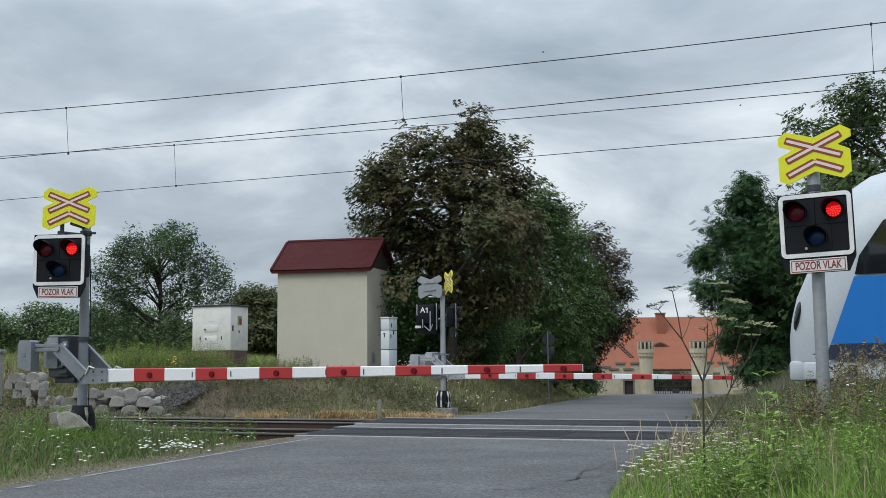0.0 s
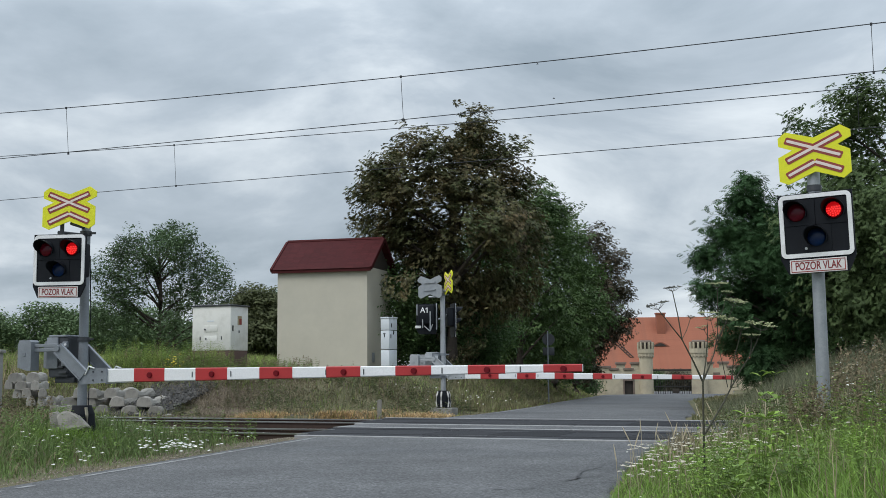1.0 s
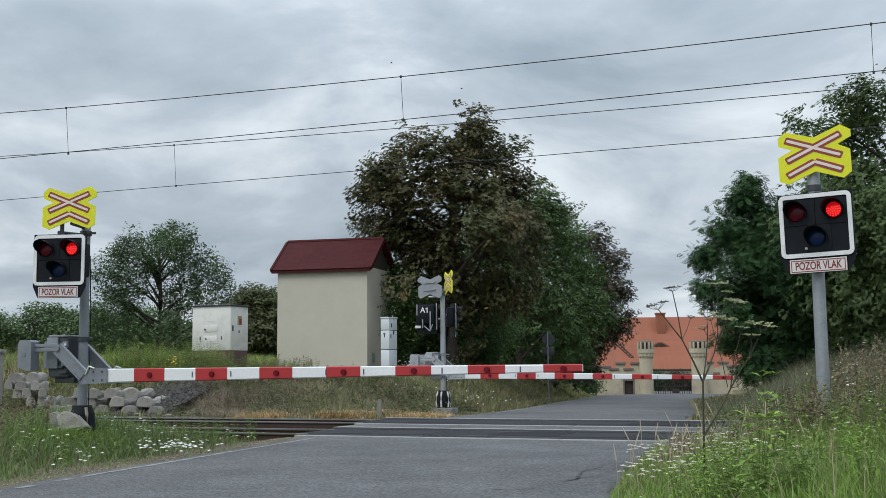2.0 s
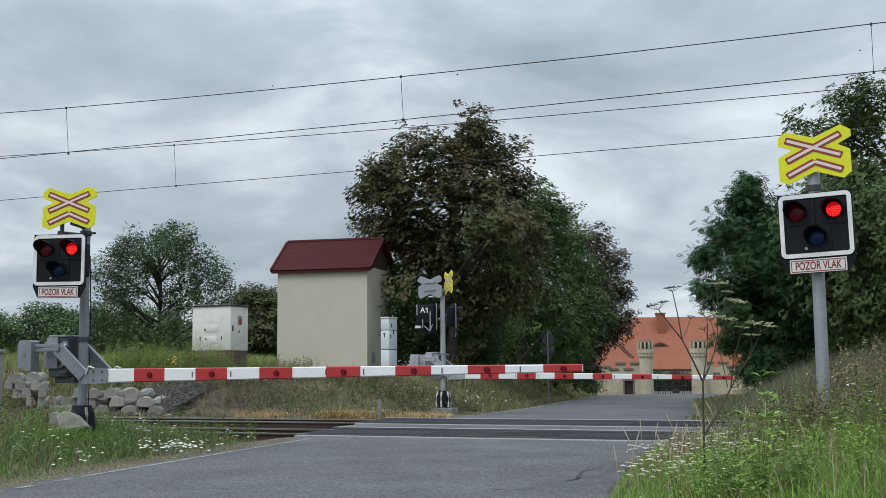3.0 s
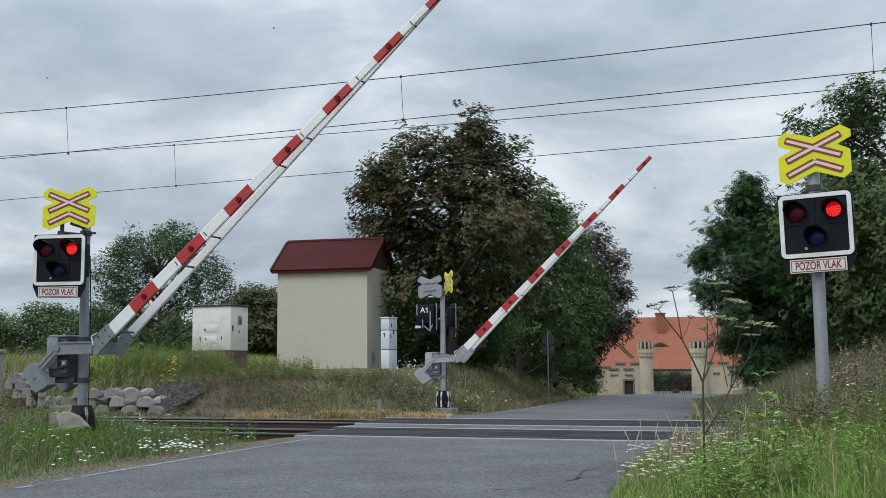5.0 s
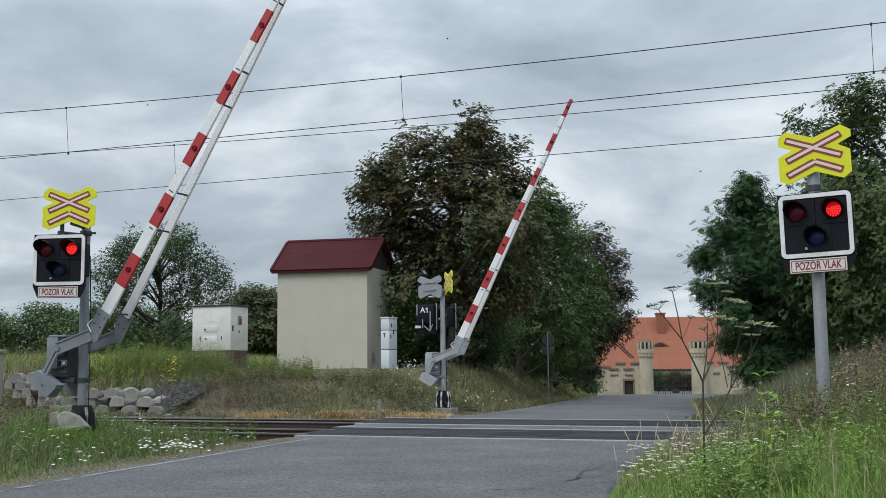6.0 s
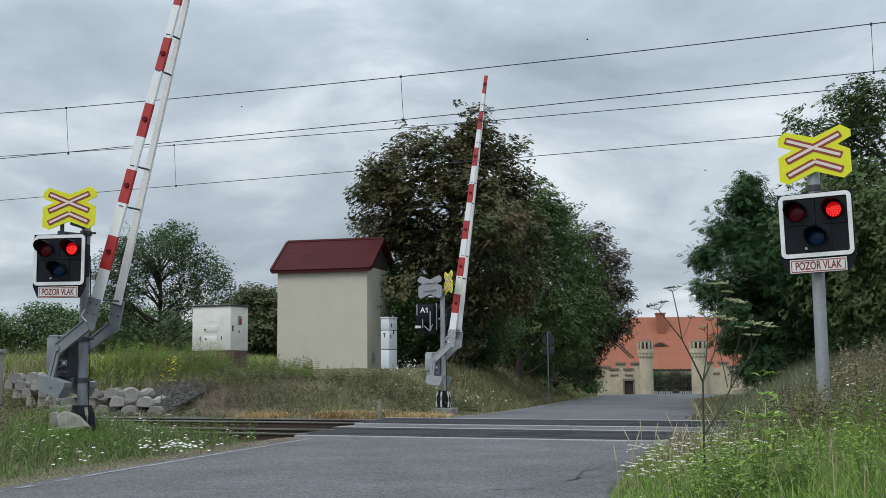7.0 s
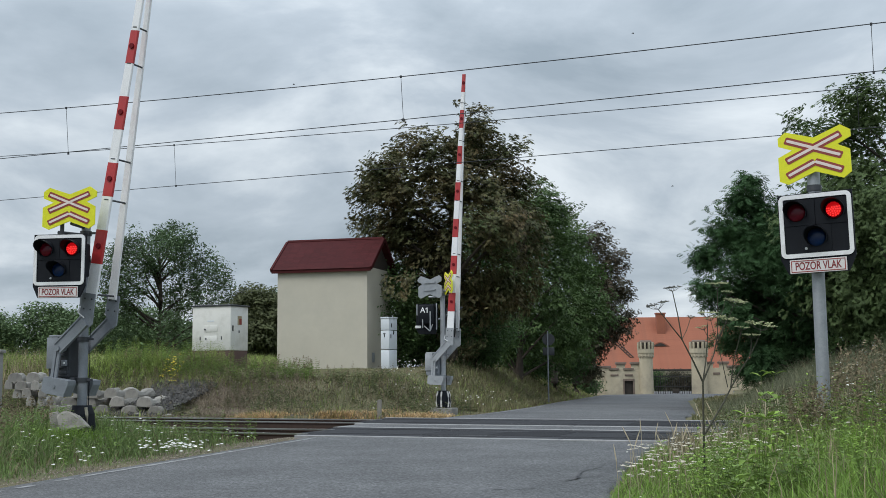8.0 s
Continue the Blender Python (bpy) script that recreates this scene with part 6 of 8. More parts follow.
tree("roadside_shrub", "dark shrub beside the castle gate", 10.5, 90.0, 1.2, 1.4, LEAF_DARK, 28, 160, 40, 0.18, False, 0.02, 0.35, 0.8, 0.07, category="shrub")
tree("roadside_shrub", "green shrub behind the meter pillar", -1.75, 46.4, 4.7, 1.5, LEAF_GREEN, 29, 260, 44, 0.15, False, 0.02, 0.3, 0.8, 0.06, category="shrub")
tree("roadside_shrub", "dark shrub under the large chestnut", -0.35, 47.4, 3.6, 1.5, LEAF_DARK, 30, 240, 44, 0.16, False, 0.02, 0.3, 0.85, 0.06, category="shrub")
tree("roadside_shrub", "dark shrub under the large chestnut", 1.3, 49.6, 3.2, 1.4, LEAF_DARK, 36, 220, 44, 0.16, False, 0.02, 0.3, 0.85, 0.06, category="shrub")
tree("roadside_shrub", "dark shrub behind the meter pillar", -1.25, 48.3, 2.6, 1.5, LEAF_DARK, 37, 260, 44, 0.14, False, 0.01, 0.28, 0.9, 0.05, category="shrub", under=0.0)
tree("roadside_shrub", "dark shrub under the roadside trees", 6.4, 71.5, 3.0, 2.2, LEAF_DARK, 38, 260, 44, 0.18, False, 0.01, 0.35, 0.9, 0.06, category="shrub", under=0.0)
for k, sx in enumerate((19.9, 21.6, 23.2)):
    tree("yard_shrub", "dark green shrub in the yard behind the gate", sx, 112.3, 2.1 - 0.15 * k, 1.05, (LEAF_DARK, LEAF_BROWN, LEAF_BROWN)[k], 90 + k, 100, 40, 0.18, False, 0.02, 0.3, 0.9, 0.06, category="shrub")
# right of the road
tree("ash_tree", "dark green feathery ash beside the road", 11.3, 37.0, 7.3, 3.4, LEAF_ASH, 31, 1040, 20, 0.24, "pinnate", 0.05, 0.20, 0.8, 0.17, under=0.5, lobes=((-1.40, 7.27, 0.3), (-2.28, 5.65, 0.72), (-1.67, 6.54, 0.67), (-2.94, 4.77, 0.49), (-3.29, 3.71, 0.37), (-1.58, 4.81, 1.29), (-2.46, 3.57, 0.72), (-2.58, 2.78, 0.41), (-2.0, 2.1, 0.42), (-1.7, 1.45, 0.42), (-1.5, 1.1, 0.4), (-1.2, 1.9, 0.7, 0.8), (-0.5, 2.0, 0.9, 0.8), (-1.5, 2.7, 0.7, 0.9), (-1.2, 3.4, 0.8, 0.9), (-1.23, 1.45, 0.58), (-0.43, 4.28, 1.38), (-0.61, 2.34, 1.2), (-0.78, 5.87, 0.94)))
tree("maple_tree", "tall olive green maple behind the tracks", 13.9, 35.0, 9.4, 3.6, LEAF_MAPLE, 32, 660, 26, 0.19, True, 0.04, 0.34, 0.75, 0.2, lobes=((-2.5, 8.15, 0.27), (-2.0, 8.32, 0.27), (-1.35, 8.49, 0.53), (-2.2, 7.6, 0.5), (-1.0, 8.1, 0.8), (-2.1, 6.5, 1.1), (-0.85, 6.4, 1.6), (-2.4, 4.8, 1.9), (-0.95, 4.3, 2.0), (-2.1, 2.4, 1.7), (-0.6, 2.0, 1.8), (0.8, 5.0, 2.2)))
tree("ash_tree", "dark green tree in the wood edge", 16.5, 50.0, 9.0, 4.4, LEAF_DARK, 34, 420, 40, 0.28, False, 0.02, 0.5, 0.8, 0.2)
tree("ash_tree", "dark green tree in the wood edge", 20.5, 62.0, 9.0, 4.4, LEAF_DARK, 35, 320, 40, 0.3, False, 0.02, 0.5, 0.8, 0.2)
for k, (sx, sy, h, r) in enumerate(((10.9, 31.5, 1.0, 1.2), (12.6, 29.5, 1.7, 1.6), (15.0, 28.5, 2.2, 1.9), (11.2, 35.0, 1.2, 1.1), (17.5, 27.5, 2.4, 2.1))):
    tree("wood_edge_shrub", "dull olive shrub at the wood's edge", sx, sy, h, r, LEAF_SHADE, 40 + k, 260, 60, 0.075, False, 0.02, 0.24, 0.85, 0.05, category="shrub")
for k, (sx, sy, h, r) in enumerate(((9.5, 34.2, 0.6, 0.7), (10.4, 36.0, 1.1, 0.9), (10.9, 33.4, 1.0, 1.0))):
    tree("bank_shrub", "grey-green shrub on the bank beyond the tracks", sx, sy, h, r, LEAF_DULL, 140 + k, 230, 56, 0.075, False, 0.02, 0.20, 0.85, 0.04, category="shrub")
# left distance
tree("field_tree", "open-crowned green tree in the field", -14.9, 62.0, 8.7, 3.7, LEAF_FIELD, 51, 330, 80, 0.17, False, 0.06, 0.30, 0.85, 0.22, bare=0.3, lobes=((0.15, 6.86, 1.2), (-1.24, 6.57, 1.1), (1.62, 6.57, 1.1), (-2.13, 5.09, 1.1), (-0.74, 5.21, 1.25), (1.18, 5.21, 1.25), (2.6, 5.09, 1.0), (-1.72, 3.67, 1.15), (0.15, 3.52, 1.3), (1.92, 3.67, 1.15), (0.15, 7.8, 0.55), (-1.6, 2.3, 1.1), (0.9, 2.3, 1.1), (2.5, 2.6, 0.9), (-2.5, 2.7, 0.9), (-0.7, 6.0, 1.1), (0.9, 6.0, 1.1), (0.8, 4.3, 1.2), (-1.2, 4.3, 1.2), (-2.8, 4.0, 0.9), (3.0, 4.1, 0.85), (2.2, 5.8, 0.9), (-1.9, 6.0, 0.8)))
tree("field_tree", "small browning chestnut behind the cabinet", -9.25, 58.0, 4.6, 1.9, LEAF_DULL, 52, 330, 20, 0.21, True, 0.04, 0.22, 0.8, 0.1, fill=30, lobes=((0.0, 3.55, 0.95), (-0.75, 2.95, 0.8), (0.85, 3.3, 0.95), (0.0, 2.2, 1.25), (1.0, 2.0, 1.2), (-0.5, 1.2, 1.2), (1.1, 1.0, 1.1)))
tree("field_tree", "small dark green tree behind the cabinet", -7.8, 60.0, 3.9, 1.8, LEAF_DARK, 53, 220, 50, 0.18, False, 0.04, 0.3, 0.8, 0.1)
for k, (sx, sy, h, r) in enumerate(((-29.5, 76.0, 5.4, 3.4), (-26.0, 78.0, 5.6, 3.0), (-22.6, 77.0, 4.8, 2.8), (-19.6, 79.0, 5.0, 2.7), (-16.5, 80.0, 4.3, 2.8), (-13.0, 82.0, 4.0, 2.8), (-10.0, 83.0, 4.2, 2.6), (-33.0, 78.0, 5.0, 3.0))):
    tree("hedge_tree", "dark green tree of a distant hedgerow", sx, sy, h * 0.91, r, LEAF_HEDGE, 60 + k, 320, 50, 0.24, False, 0.02, 0.36, 0.85, 0.12)


def far_woods():
    """The wooded skyline all round."""
    rng = np.random.default_rng(77)
    n = 700
    a = rng.uniform(0, 2 * math.pi, n)
    r = rng.uniform(240, 420, n)
    cs = np.stack([r * np.sin(a), r * np.cos(a), rng.uniform(1, 5.5, n)], -1)
    V, F = leaf_cloud(rng, cs, np.full(n, 2.6), 40, 2.2, False)
    sheet("far_woods", V, F, LEAF_DARK, "distant dark green wood edge", "woods", "stuff")


far_woods()

# ------------------------------------------------------------------ grass and weeds
def blades(name, place, height, width, material, label, rng, bend=0.35):
    """Grass blades in one mesh, each with two joints."""
    n = len(place)
    h = height * rng.uniform(0.45, 1.15, n) if np.isscalar(height) else height
    a = rng.uniform(0, 2 * math.pi, n)
    d = np.stack([np.cos(a), np.sin(a), np.zeros(n)], -1)
    s = np.stack([-np.sin(a), np.cos(a), np.zeros(n)], -1)
    w = (width * rng.uniform(0.6, 1.3, n))[:, None]
    lean = (h * rng.uniform(0.05, bend, n))[:, None]
    up = np.array([0, 0, 1.0])
    H = h[:, None]
    V = np.stack([place - s * w, place + s * w, place + d * lean * 0.35 + up * H * 0.55 - s * w * 0.75, place + d * lean * 0.35 + up * H * 0.55 + s * w * 0.75, place + d * lean * 1.3 + up * H], 1)
    k = 5 * np.arange(n)[:, None]
    F = np.concatenate([k + np.array([[0, 1, 3]]), k + np.array([[0, 3, 2]]), k + np.array([[2, 3, 4]])])
    return sheet(name, V.reshape(-1, 3), F, material, label, "grass", "stuff")


def scatter(rng, n, x0, x1, y0, y1, keep):
    """About n places on the ground where keep(x, y) is a chance from 0 to 1."""
    x, y = rng.uniform(x0, x1, n), rng.uniform(y0, y1, n)
    ok = rng.random(n) < keep(x, y)
    ok &= (np.abs(x) > 0.42) | (np.abs(y - 31.7) > 0.75)          # trodden round the far signal's footing
    x, y = x[ok], y[ok]
    return np.stack([x, y, ground_z(x, y) - 0.02], -1)


def patches(x, y, f=1.0, k=0.0):
    return 0.5 + 0.25 * np.sin(f * (x * 1.3 + y * 0.6) + k) + 0.25 * np.sin(f * (y * 1.7 - x * 0.8) + 2.1 + k)


def make_grass():
    rng = np.random.default_rng(3)

    def right_near(x, y):
        return (road_side(x, y) > road_half(y) - 0.10) * (across(x, y) < -2.6) * (0.35 + 0.65 * patches(x, y, 1.6))
    p = scatter(rng, 190000, 0.5, 9.5, 5.5, 19, right_near)
    edge = np.clip((road_side(p[:, 0], p[:, 1]) - road_half(p[:, 1])) / 0.9, 0.42, 1)
    p[:, 2] += 0.03 * (edge < 0.5)
    tall, dull = (0.24 * rng.uniform(0.4, 1.2, len(p))) * edge, rng.random(len(p)) < 0.08 + 0.30 * patches(p[:, 0], p[:, 1], 1.1, 3.0)
    blades("verge_grass", p[~dull], tall[~dull], 0.0052, GRASS, "long fresh green verge grass", rng, 1.0)
    blades("verge_grass", p[dull], tall[dull], 0.005, GRASS_MIX, "duller green and brown verge grass", rng, 1.0)
    p = scatter(rng, 1500, 0.5, 9.5, 6.0, 19, right_near)
    edge = np.clip((road_side(p[:, 0], p[:, 1]) - road_half(p[:, 1])) / 0.9, 0.3, 1)
    blades("dry_stalks", p, 0.55 * rng.uniform(0.5, 1.25, len(p)) * edge, 0.004, STRAW, "dry straw-coloured grass stalks", rng, 0.45)

    p = scatter(rng, 26000, 1.5, 10, 9.5, 18.5, lambda x, y: (road_side(x, y) > road_half(y) + 0.15) * (across(x, y) > -6.2) * (across(x, y) < -2.3) * (0.2 + 0.8 * patches(x, y, 1.8, 2.6)))
    mixed = rng.random(len(p)) < 0.5
    blades("dry_verge_grass", p[mixed], 0.42 * rng.uniform(0.4, 1.15, mixed.sum()), 0.005, STRAW, "straw-coloured grass before the tracks", rng, 0.8)
    blades("dry_verge_grass", p[~mixed], 0.40 * rng.uniform(0.4, 1.15, (~mixed).sum()), 0.005, BANK_DULL, "dull brown grass before the tracks", rng, 0.8)

    def left_near(x, y):
        return np.clip((-road_side(x, y) - road_half(y) - 0.16) / 0.7, 0, 1) * (across(x, y) < -2.3) * (0.4 + 0.6 * patches(x, y, 1.4, 1.0))
    p = scatter(rng, 110000, -11, 0, 10.5, 24.5, left_near)
    edge = np.clip((-road_side(p[:, 0], p[:, 1]) - road_half(p[:, 1])) / 1.2, 0.2, 1)
    tall, dull = ((0.27 + 0.12 * step(-p[:, 0], 4.8, 6.5)) * rng.uniform(0.4, 1.2, len(p))) * edge, rng.random(len(p)) < 0.08 + 0.22 * patches(p[:, 0], p[:, 1], 1.0, 1.5)
    blades("verge_grass", p[~dull], tall[~dull], 0.007, GRASS_DEEP, "green verge grass left of the road", rng, 1.1)
    blades("verge_grass", p[dull], tall[dull], 0.007, GRASS_MIX, "brownish verge grass left of the road", rng, 1.1)
    p = np.array([-5.40, 16.93, 0.1]) + rng.normal(0, 1, (700, 3)) * np.array([0.28, 0.08, 0])
    blades("verge_grass", p, 0.26 * rng.uniform(0.5, 1.15, len(p)), 0.006, GRASS, "grass tuft before the slab", rng, 1.0)
    p = scatter(rng, 1800, -11, 0, 11, 24, left_near)
    edge = np.clip((-road_side(p[:, 0], p[:, 1]) - road_half(p[:, 1])) / 1.2, 0.15, 1)
    blades("dry_stalks", p, 0.22 * edge, 0.005, STRAW, "dry grass stalks left of the road", rng, 0.5)

    # beyond the tracks
    def bank_left(x, y):
        u, w = across(x, y), road_side(x, y)
        bare = np.exp(-((x + 6.2) / 2.2) ** 2) * (1 - step(u, SPACING + 5.6, SPACING + 7.4))
        return (w < -road_half(y) - 0.1) * (u > SPACING + 2.6) * (0.35 + 0.65 * patches(x, y, 0.9, 2.0)) * (1 - 0.97 * bare)
    p = scatter(rng, 110000, -16, 3.0, 28, 43, bank_left)
    u = across(p[:, 0], p[:, 1])
    crest = step(u, 13.0, 15.5) * step(p[:, 0], -6.6, -5.6)
    tall = (0.24 - 0.07 * step(u, 10, 12)) * (1 - 0.8 * crest) * rng.uniform(0.3, 1.2, len(p)) * np.clip((-road_side(p[:, 0], p[:, 1]) - road_half(p[:, 1])) / 1.2, 0.3, 1)
    lush = rng.random(len(p)) < 0.06 + 0.80 * step(u, 9.8, 11.4) * step(-p[:, 0], 4.2, 6.5) + 0.30 * crest
    dull = ~lush & (rng.random(len(p)) < 0.35 + 0.5 * patches(p[:, 0], p[:, 1], 0.8, 0.6))
    rest = ~lush & ~dull
    blades("bank_grass", p[rest], tall[rest], 0.009, GRASS_MIX, "mixed green and brown grass on the bank", rng, 1.3)
    blades("bank_grass", p[dull], tall[dull] * 0.9, 0.009, BANK_DULL, "dull grey-brown grass on the bank", rng, 1.5)
    blades("bank_grass", p[lush], tall[lush] * 1.35, 0.010, MEADOW, "green grass on the bank", rng, 1.0)
    # low scrub of small leaves over the bank
    def scrub(x, y):
        u, w = across(x, y), road_side(x, y)
        return (w < -road_half(y) - 0.5) * (u > SPACING + 3.2) * (u < 13.5) * np.clip(patches(x, y, 1.3, 1.9) * 1.7 - 0.35, 0, 1) * (1 - (x < -5.6) * (x > -10.5) * (u < SPACING + 6.2))
    for n, material, label in ((2600, LEAF_DULL, "low dull green scrub on the bank"), (2600, BANK_DULL, "low brown-green scrub on the bank"), (900, GRASS_DEEP, "low deep green scrub on the bank")):
        c = scatter(rng, n, -15, 2.5, 28, 42, scrub)
        c[:, 2] += rng.uniform(0.03, 0.22, len(c))
        V, F = leaf_cloud(rng, c, np.full(len(c), 0.11), 26, 0.055, False, 0.1)
        sheet("bank_scrub", V, F, material, label, "scrub", "stuff")
    p = scatter(rng, 80000, -24, -3.5, 34, 58, lambda x, y: bank_left(x, y) * (across(x, y) > 11) * (x < -6.9 + 0.25 * (y - 43)))
    blades("meadow_grass", p, 0.52 * rng.uniform(0.45, 1.2, len(p)), 0.014, MEADOW, "tall green meadow grass behind the bank", rng, 1.1)
    p = scatter(rng, 130000, -8, 1.5, 26, 33.5, lambda x, y: (road_side(x, y) < -road_half(y) - 0.15) * (across(x, y) > SPACING + 2.4) * (across(x, y) < SPACING + 4.4) * np.clip(1.5 * patches(x, y, 2.2) - 0.25, 0.06, 1) * np.clip((x + 6.0) / 1.5, 0, 1) * np.clip((0.6 - x) / 2.0, 0.3, 1))
    blades("dry_grass", p, 0.13 * (0.4 + 1.2 * patches(p[:, 0], p[:, 1], 1.6, 0.3)) * rng.uniform(0.4, 1.2, len(p)), 0.011, GRASS_DRY, "dry orange-brown grass along the track", rng, 1.8)
    p = scatter(rng, 30000, -3.5, 6.5, 36, 62, lambda x, y: (road_side(x, y) < -road_half(y) - 0.08) * (across(x, y) > SPACING + 6))
    blades("bank_grass", p, (0.06 + 0.22 * step(p[:, 0], -1.2, 1.0)) * rng.uniform(0.4, 1.2, len(p)), 0.011, GRASS_MIX, "grass on the bank under the trees", rng, 0.8)
    p = scatter(rng, 60000, 1.5, 11, 36, 93, lambda x, y: (road_side(x, y) < -road_half(y) - 0.1) * (road_side(x, y) > -road_half(y) - 3))
    tall = 0.34 * rng.uniform(0.3, 1.2, len(p)) * np.clip((-road_side(p[:, 0], p[:, 1]) - road_half(p[:, 1])) / 1.0, 0.3, 1)
    fresh = rng.random(len(p)) < 0.25 + 0.3 * patches(p[:, 0], p[:, 1], 0.7, 0.4)
    blades("bank_grass", p[~fresh], tall[~fresh], 0.016, BANK_DULL, "dull roadside grass under the trees", rng, 0.8)
    blades("bank_grass", p[fresh], tall[fresh], 0.016, MEADOW, "green roadside grass under the trees", rng, 0.8)

    def bank_right(x, y):
        return (road_side(x, y) > road_half(y) + 0.05) * (across(x, y) > SPACING + 2.0)
    p = scatter(rng, 60000, 5, 20, 18, 40, bank_right)
    tall = (0.20 + 0.40 * step(road_side(p[:, 0], p[:, 1]), 4.5, 9)) * rng.uniform(0.3, 1.3, len(p))
    pale = rng.random(len(p)) < (0.35 + 0.5 * patches(p[:, 0], p[:, 1], 1.3, 0.8)) * step(road_side(p[:, 0], p[:, 1]), 3.6, 6.0)
    blades("bank_grass", p[~pale], tall[~pale], 0.011, GRASS_MIX, "tall brownish grass at the wood's edge", rng, 0.8)
    blades("bank_grass", p[pale], tall[pale] * 1.15, 0.010, MEADOW, "pale green grass at the wood's edge", rng, 0.8)
    p = scatter(rng, 20000, 6, 20, 40, 93, lambda x, y: (road_side(x, y) > road_half(y) + 0.1) * (road_side(x, y) < road_half(y) + 5))
    blades("bank_grass", p, 0.16 * rng.uniform(0.3, 1.3, len(p)), 0.018, GRASS_MIX, "roadside grass beneath the wood's edge", rng, 0.5)
    # gravel spill at the road's corner
    p = scatter(rng, 9000, -5, 0.5, 18, 22, lambda x, y: (road_side(x, y) < -road_half(y) + 0.1) * (road_side(x, y) > -road_half(y) - 1.3) * (across(x, y) < -1.3) * (across(x, y) > -3.2))
    p = np.concatenate([p, scatter(rng, 26000, -6.5, -1.0, 10.5, 20, lambda x, y: (road_side(x, y) < -road_half(y) + 0.12) * (road_side(x, y) > -road_half(y) - 0.6) * patches(x, y, 2.7, 0.2))])
    p[:, 2] += 0.03
    q = scatter(rng, 16000, -6.5, -0.5, 10, 21, lambda x, y: np.clip((-road_side(x, y) - road_half(y) + 0.02) / 0.1, 0, 1) * (road_side(x, y) > -road_half(y) - 1.0) * (across(x, y) < -2.0) * (0.15 + 0.85 * patches(x, y, 3.1, 0.7)))
    blades("edge_grass", q, 0.06 * rng.uniform(0.3, 1.3, len(q)), 0.005, BANK_DULL, "short brown grass along the road's edge", rng, 1.6)
    stones("gravel_spill", p, 0.005, 0.016, PALE_STONE, "pale gravel at the road's edge", rng)


make_grass()


def herbs(name, place, height, leaf, nodes, material, label, rng, lean=0.12, droop=0.25, category="herbs"):
    """Upright leafy herbs: pairs of pointed leaves up a thin stem, smaller towards the top."""
    n = len(place)
    h = np.broadcast_to(height, (n,)) * rng.uniform(0.7, 1.15, n)
    a0 = rng.uniform(0, 6.28, n)
    tilt = rng.normal(0, lean, (n, 2)) * h[:, None]
    Vs, Fs, k = [], [], 0
    for j in range(nodes):
        t = 0.2 + 0.8 * j / (nodes - 1)
        base = place + np.stack([tilt[:, 0] * t * t, tilt[:, 1] * t * t, h * t], -1)
        for s in (0, math.pi):
            a = a0 + s + j * 1.5 + rng.normal(0, 0.25, n)
            l = leaf * (1.15 - 0.65 * t) * rng.uniform(0.7, 1.25, n)
            d = np.stack([np.cos(a), np.sin(a), 0.5 - droop * 2 * (1 - t) + rng.normal(0, 0.2, n)], -1)
            e = np.stack([-np.sin(a), np.cos(a), np.zeros(n)], -1)
            mid, tip = base + d * (0.45 * l)[:, None], base + d * l[:, None] - np.array([0, 0, 0.25]) * l[:, None]
            w = (0.24 * l)[:, None] * e - np.array([0, 0, -0.06]) * l[:, None]
            w2 = -(0.24 * l)[:, None] * e - np.array([0, 0, -0.06]) * l[:, None]
            Vs.append(np.stack([base, mid + w, tip, mid + w2], 1))
    V = np.stack(Vs, 1).reshape(-1, 3)
    F = np.arange(len(V)).reshape(-1, 4)
    F = np.concatenate([F[:, [0, 1, 2]], F[:, [0, 2, 3]]])
    wid = 0.0035
    top = place + np.stack([tilt[:, 0], tilt[:, 1], h], -1)
    S = np.stack([place + np.array([wid, 0, 0]), place - np.array([wid, 0, 0]), top, place + np.array([0, wid, 0]), place - np.array([0, wid, 0]), top], 1).reshape(-1, 3)
    F = np.concatenate([F, np.arange(len(S)).reshape(-1, 3) + len(V)])
    return sheet(name, np.concatenate([V, S]), F, material, label, category, "stuff")


def seed_stalks(name, place, height, material, label, rng):
    """Tall brown stalks whose upper third carries small seed clusters on short side twigs."""
    n = len(place)
    h = np.broadcast_to(height, (n,)) * rng.uniform(0.75, 1.12, n)
    tilt = rng.normal(0, 0.10, (n, 2)) * h[:, None]
    per = 34
    t = rng.uniform(0.55, 1.0, (n, per))
    r = (1.08 - t) * 0.22 * h[:, None] * rng.uniform(0.1, 1, (n, per))
    a = rng.uniform(0, 6.28, (n, per))
    c = np.stack([place[:, None, 0] + tilt[:, None, 0] * t * t + r * np.cos(a), place[:, None, 1] + tilt[:, None, 1] * t * t + r * np.sin(a), place[:, None, 2] + h[:, None] * t + r * 0.6], -1).reshape(-1, 3)
    q = rng.normal(0, 0.013, (len(c), 3, 3))
    V = (c[:, None] + q).reshape(-1, 3)
    wid = 0.0032
    top = place + np.stack([tilt[:, 0], tilt[:, 1], h], -1)
    S = np.stack([place + np.array([wid, 0, 0]), place - np.array([wid, 0, 0]), top, place + np.array([0, wid, 0]), place - np.array([0, wid, 0]), top], 1).reshape(-1, 3)
    V = np.concatenate([V, S])
    return sheet(name, V, np.arange(len(V)).reshape(-1, 3), material, label, "dry stalks", "stuff")


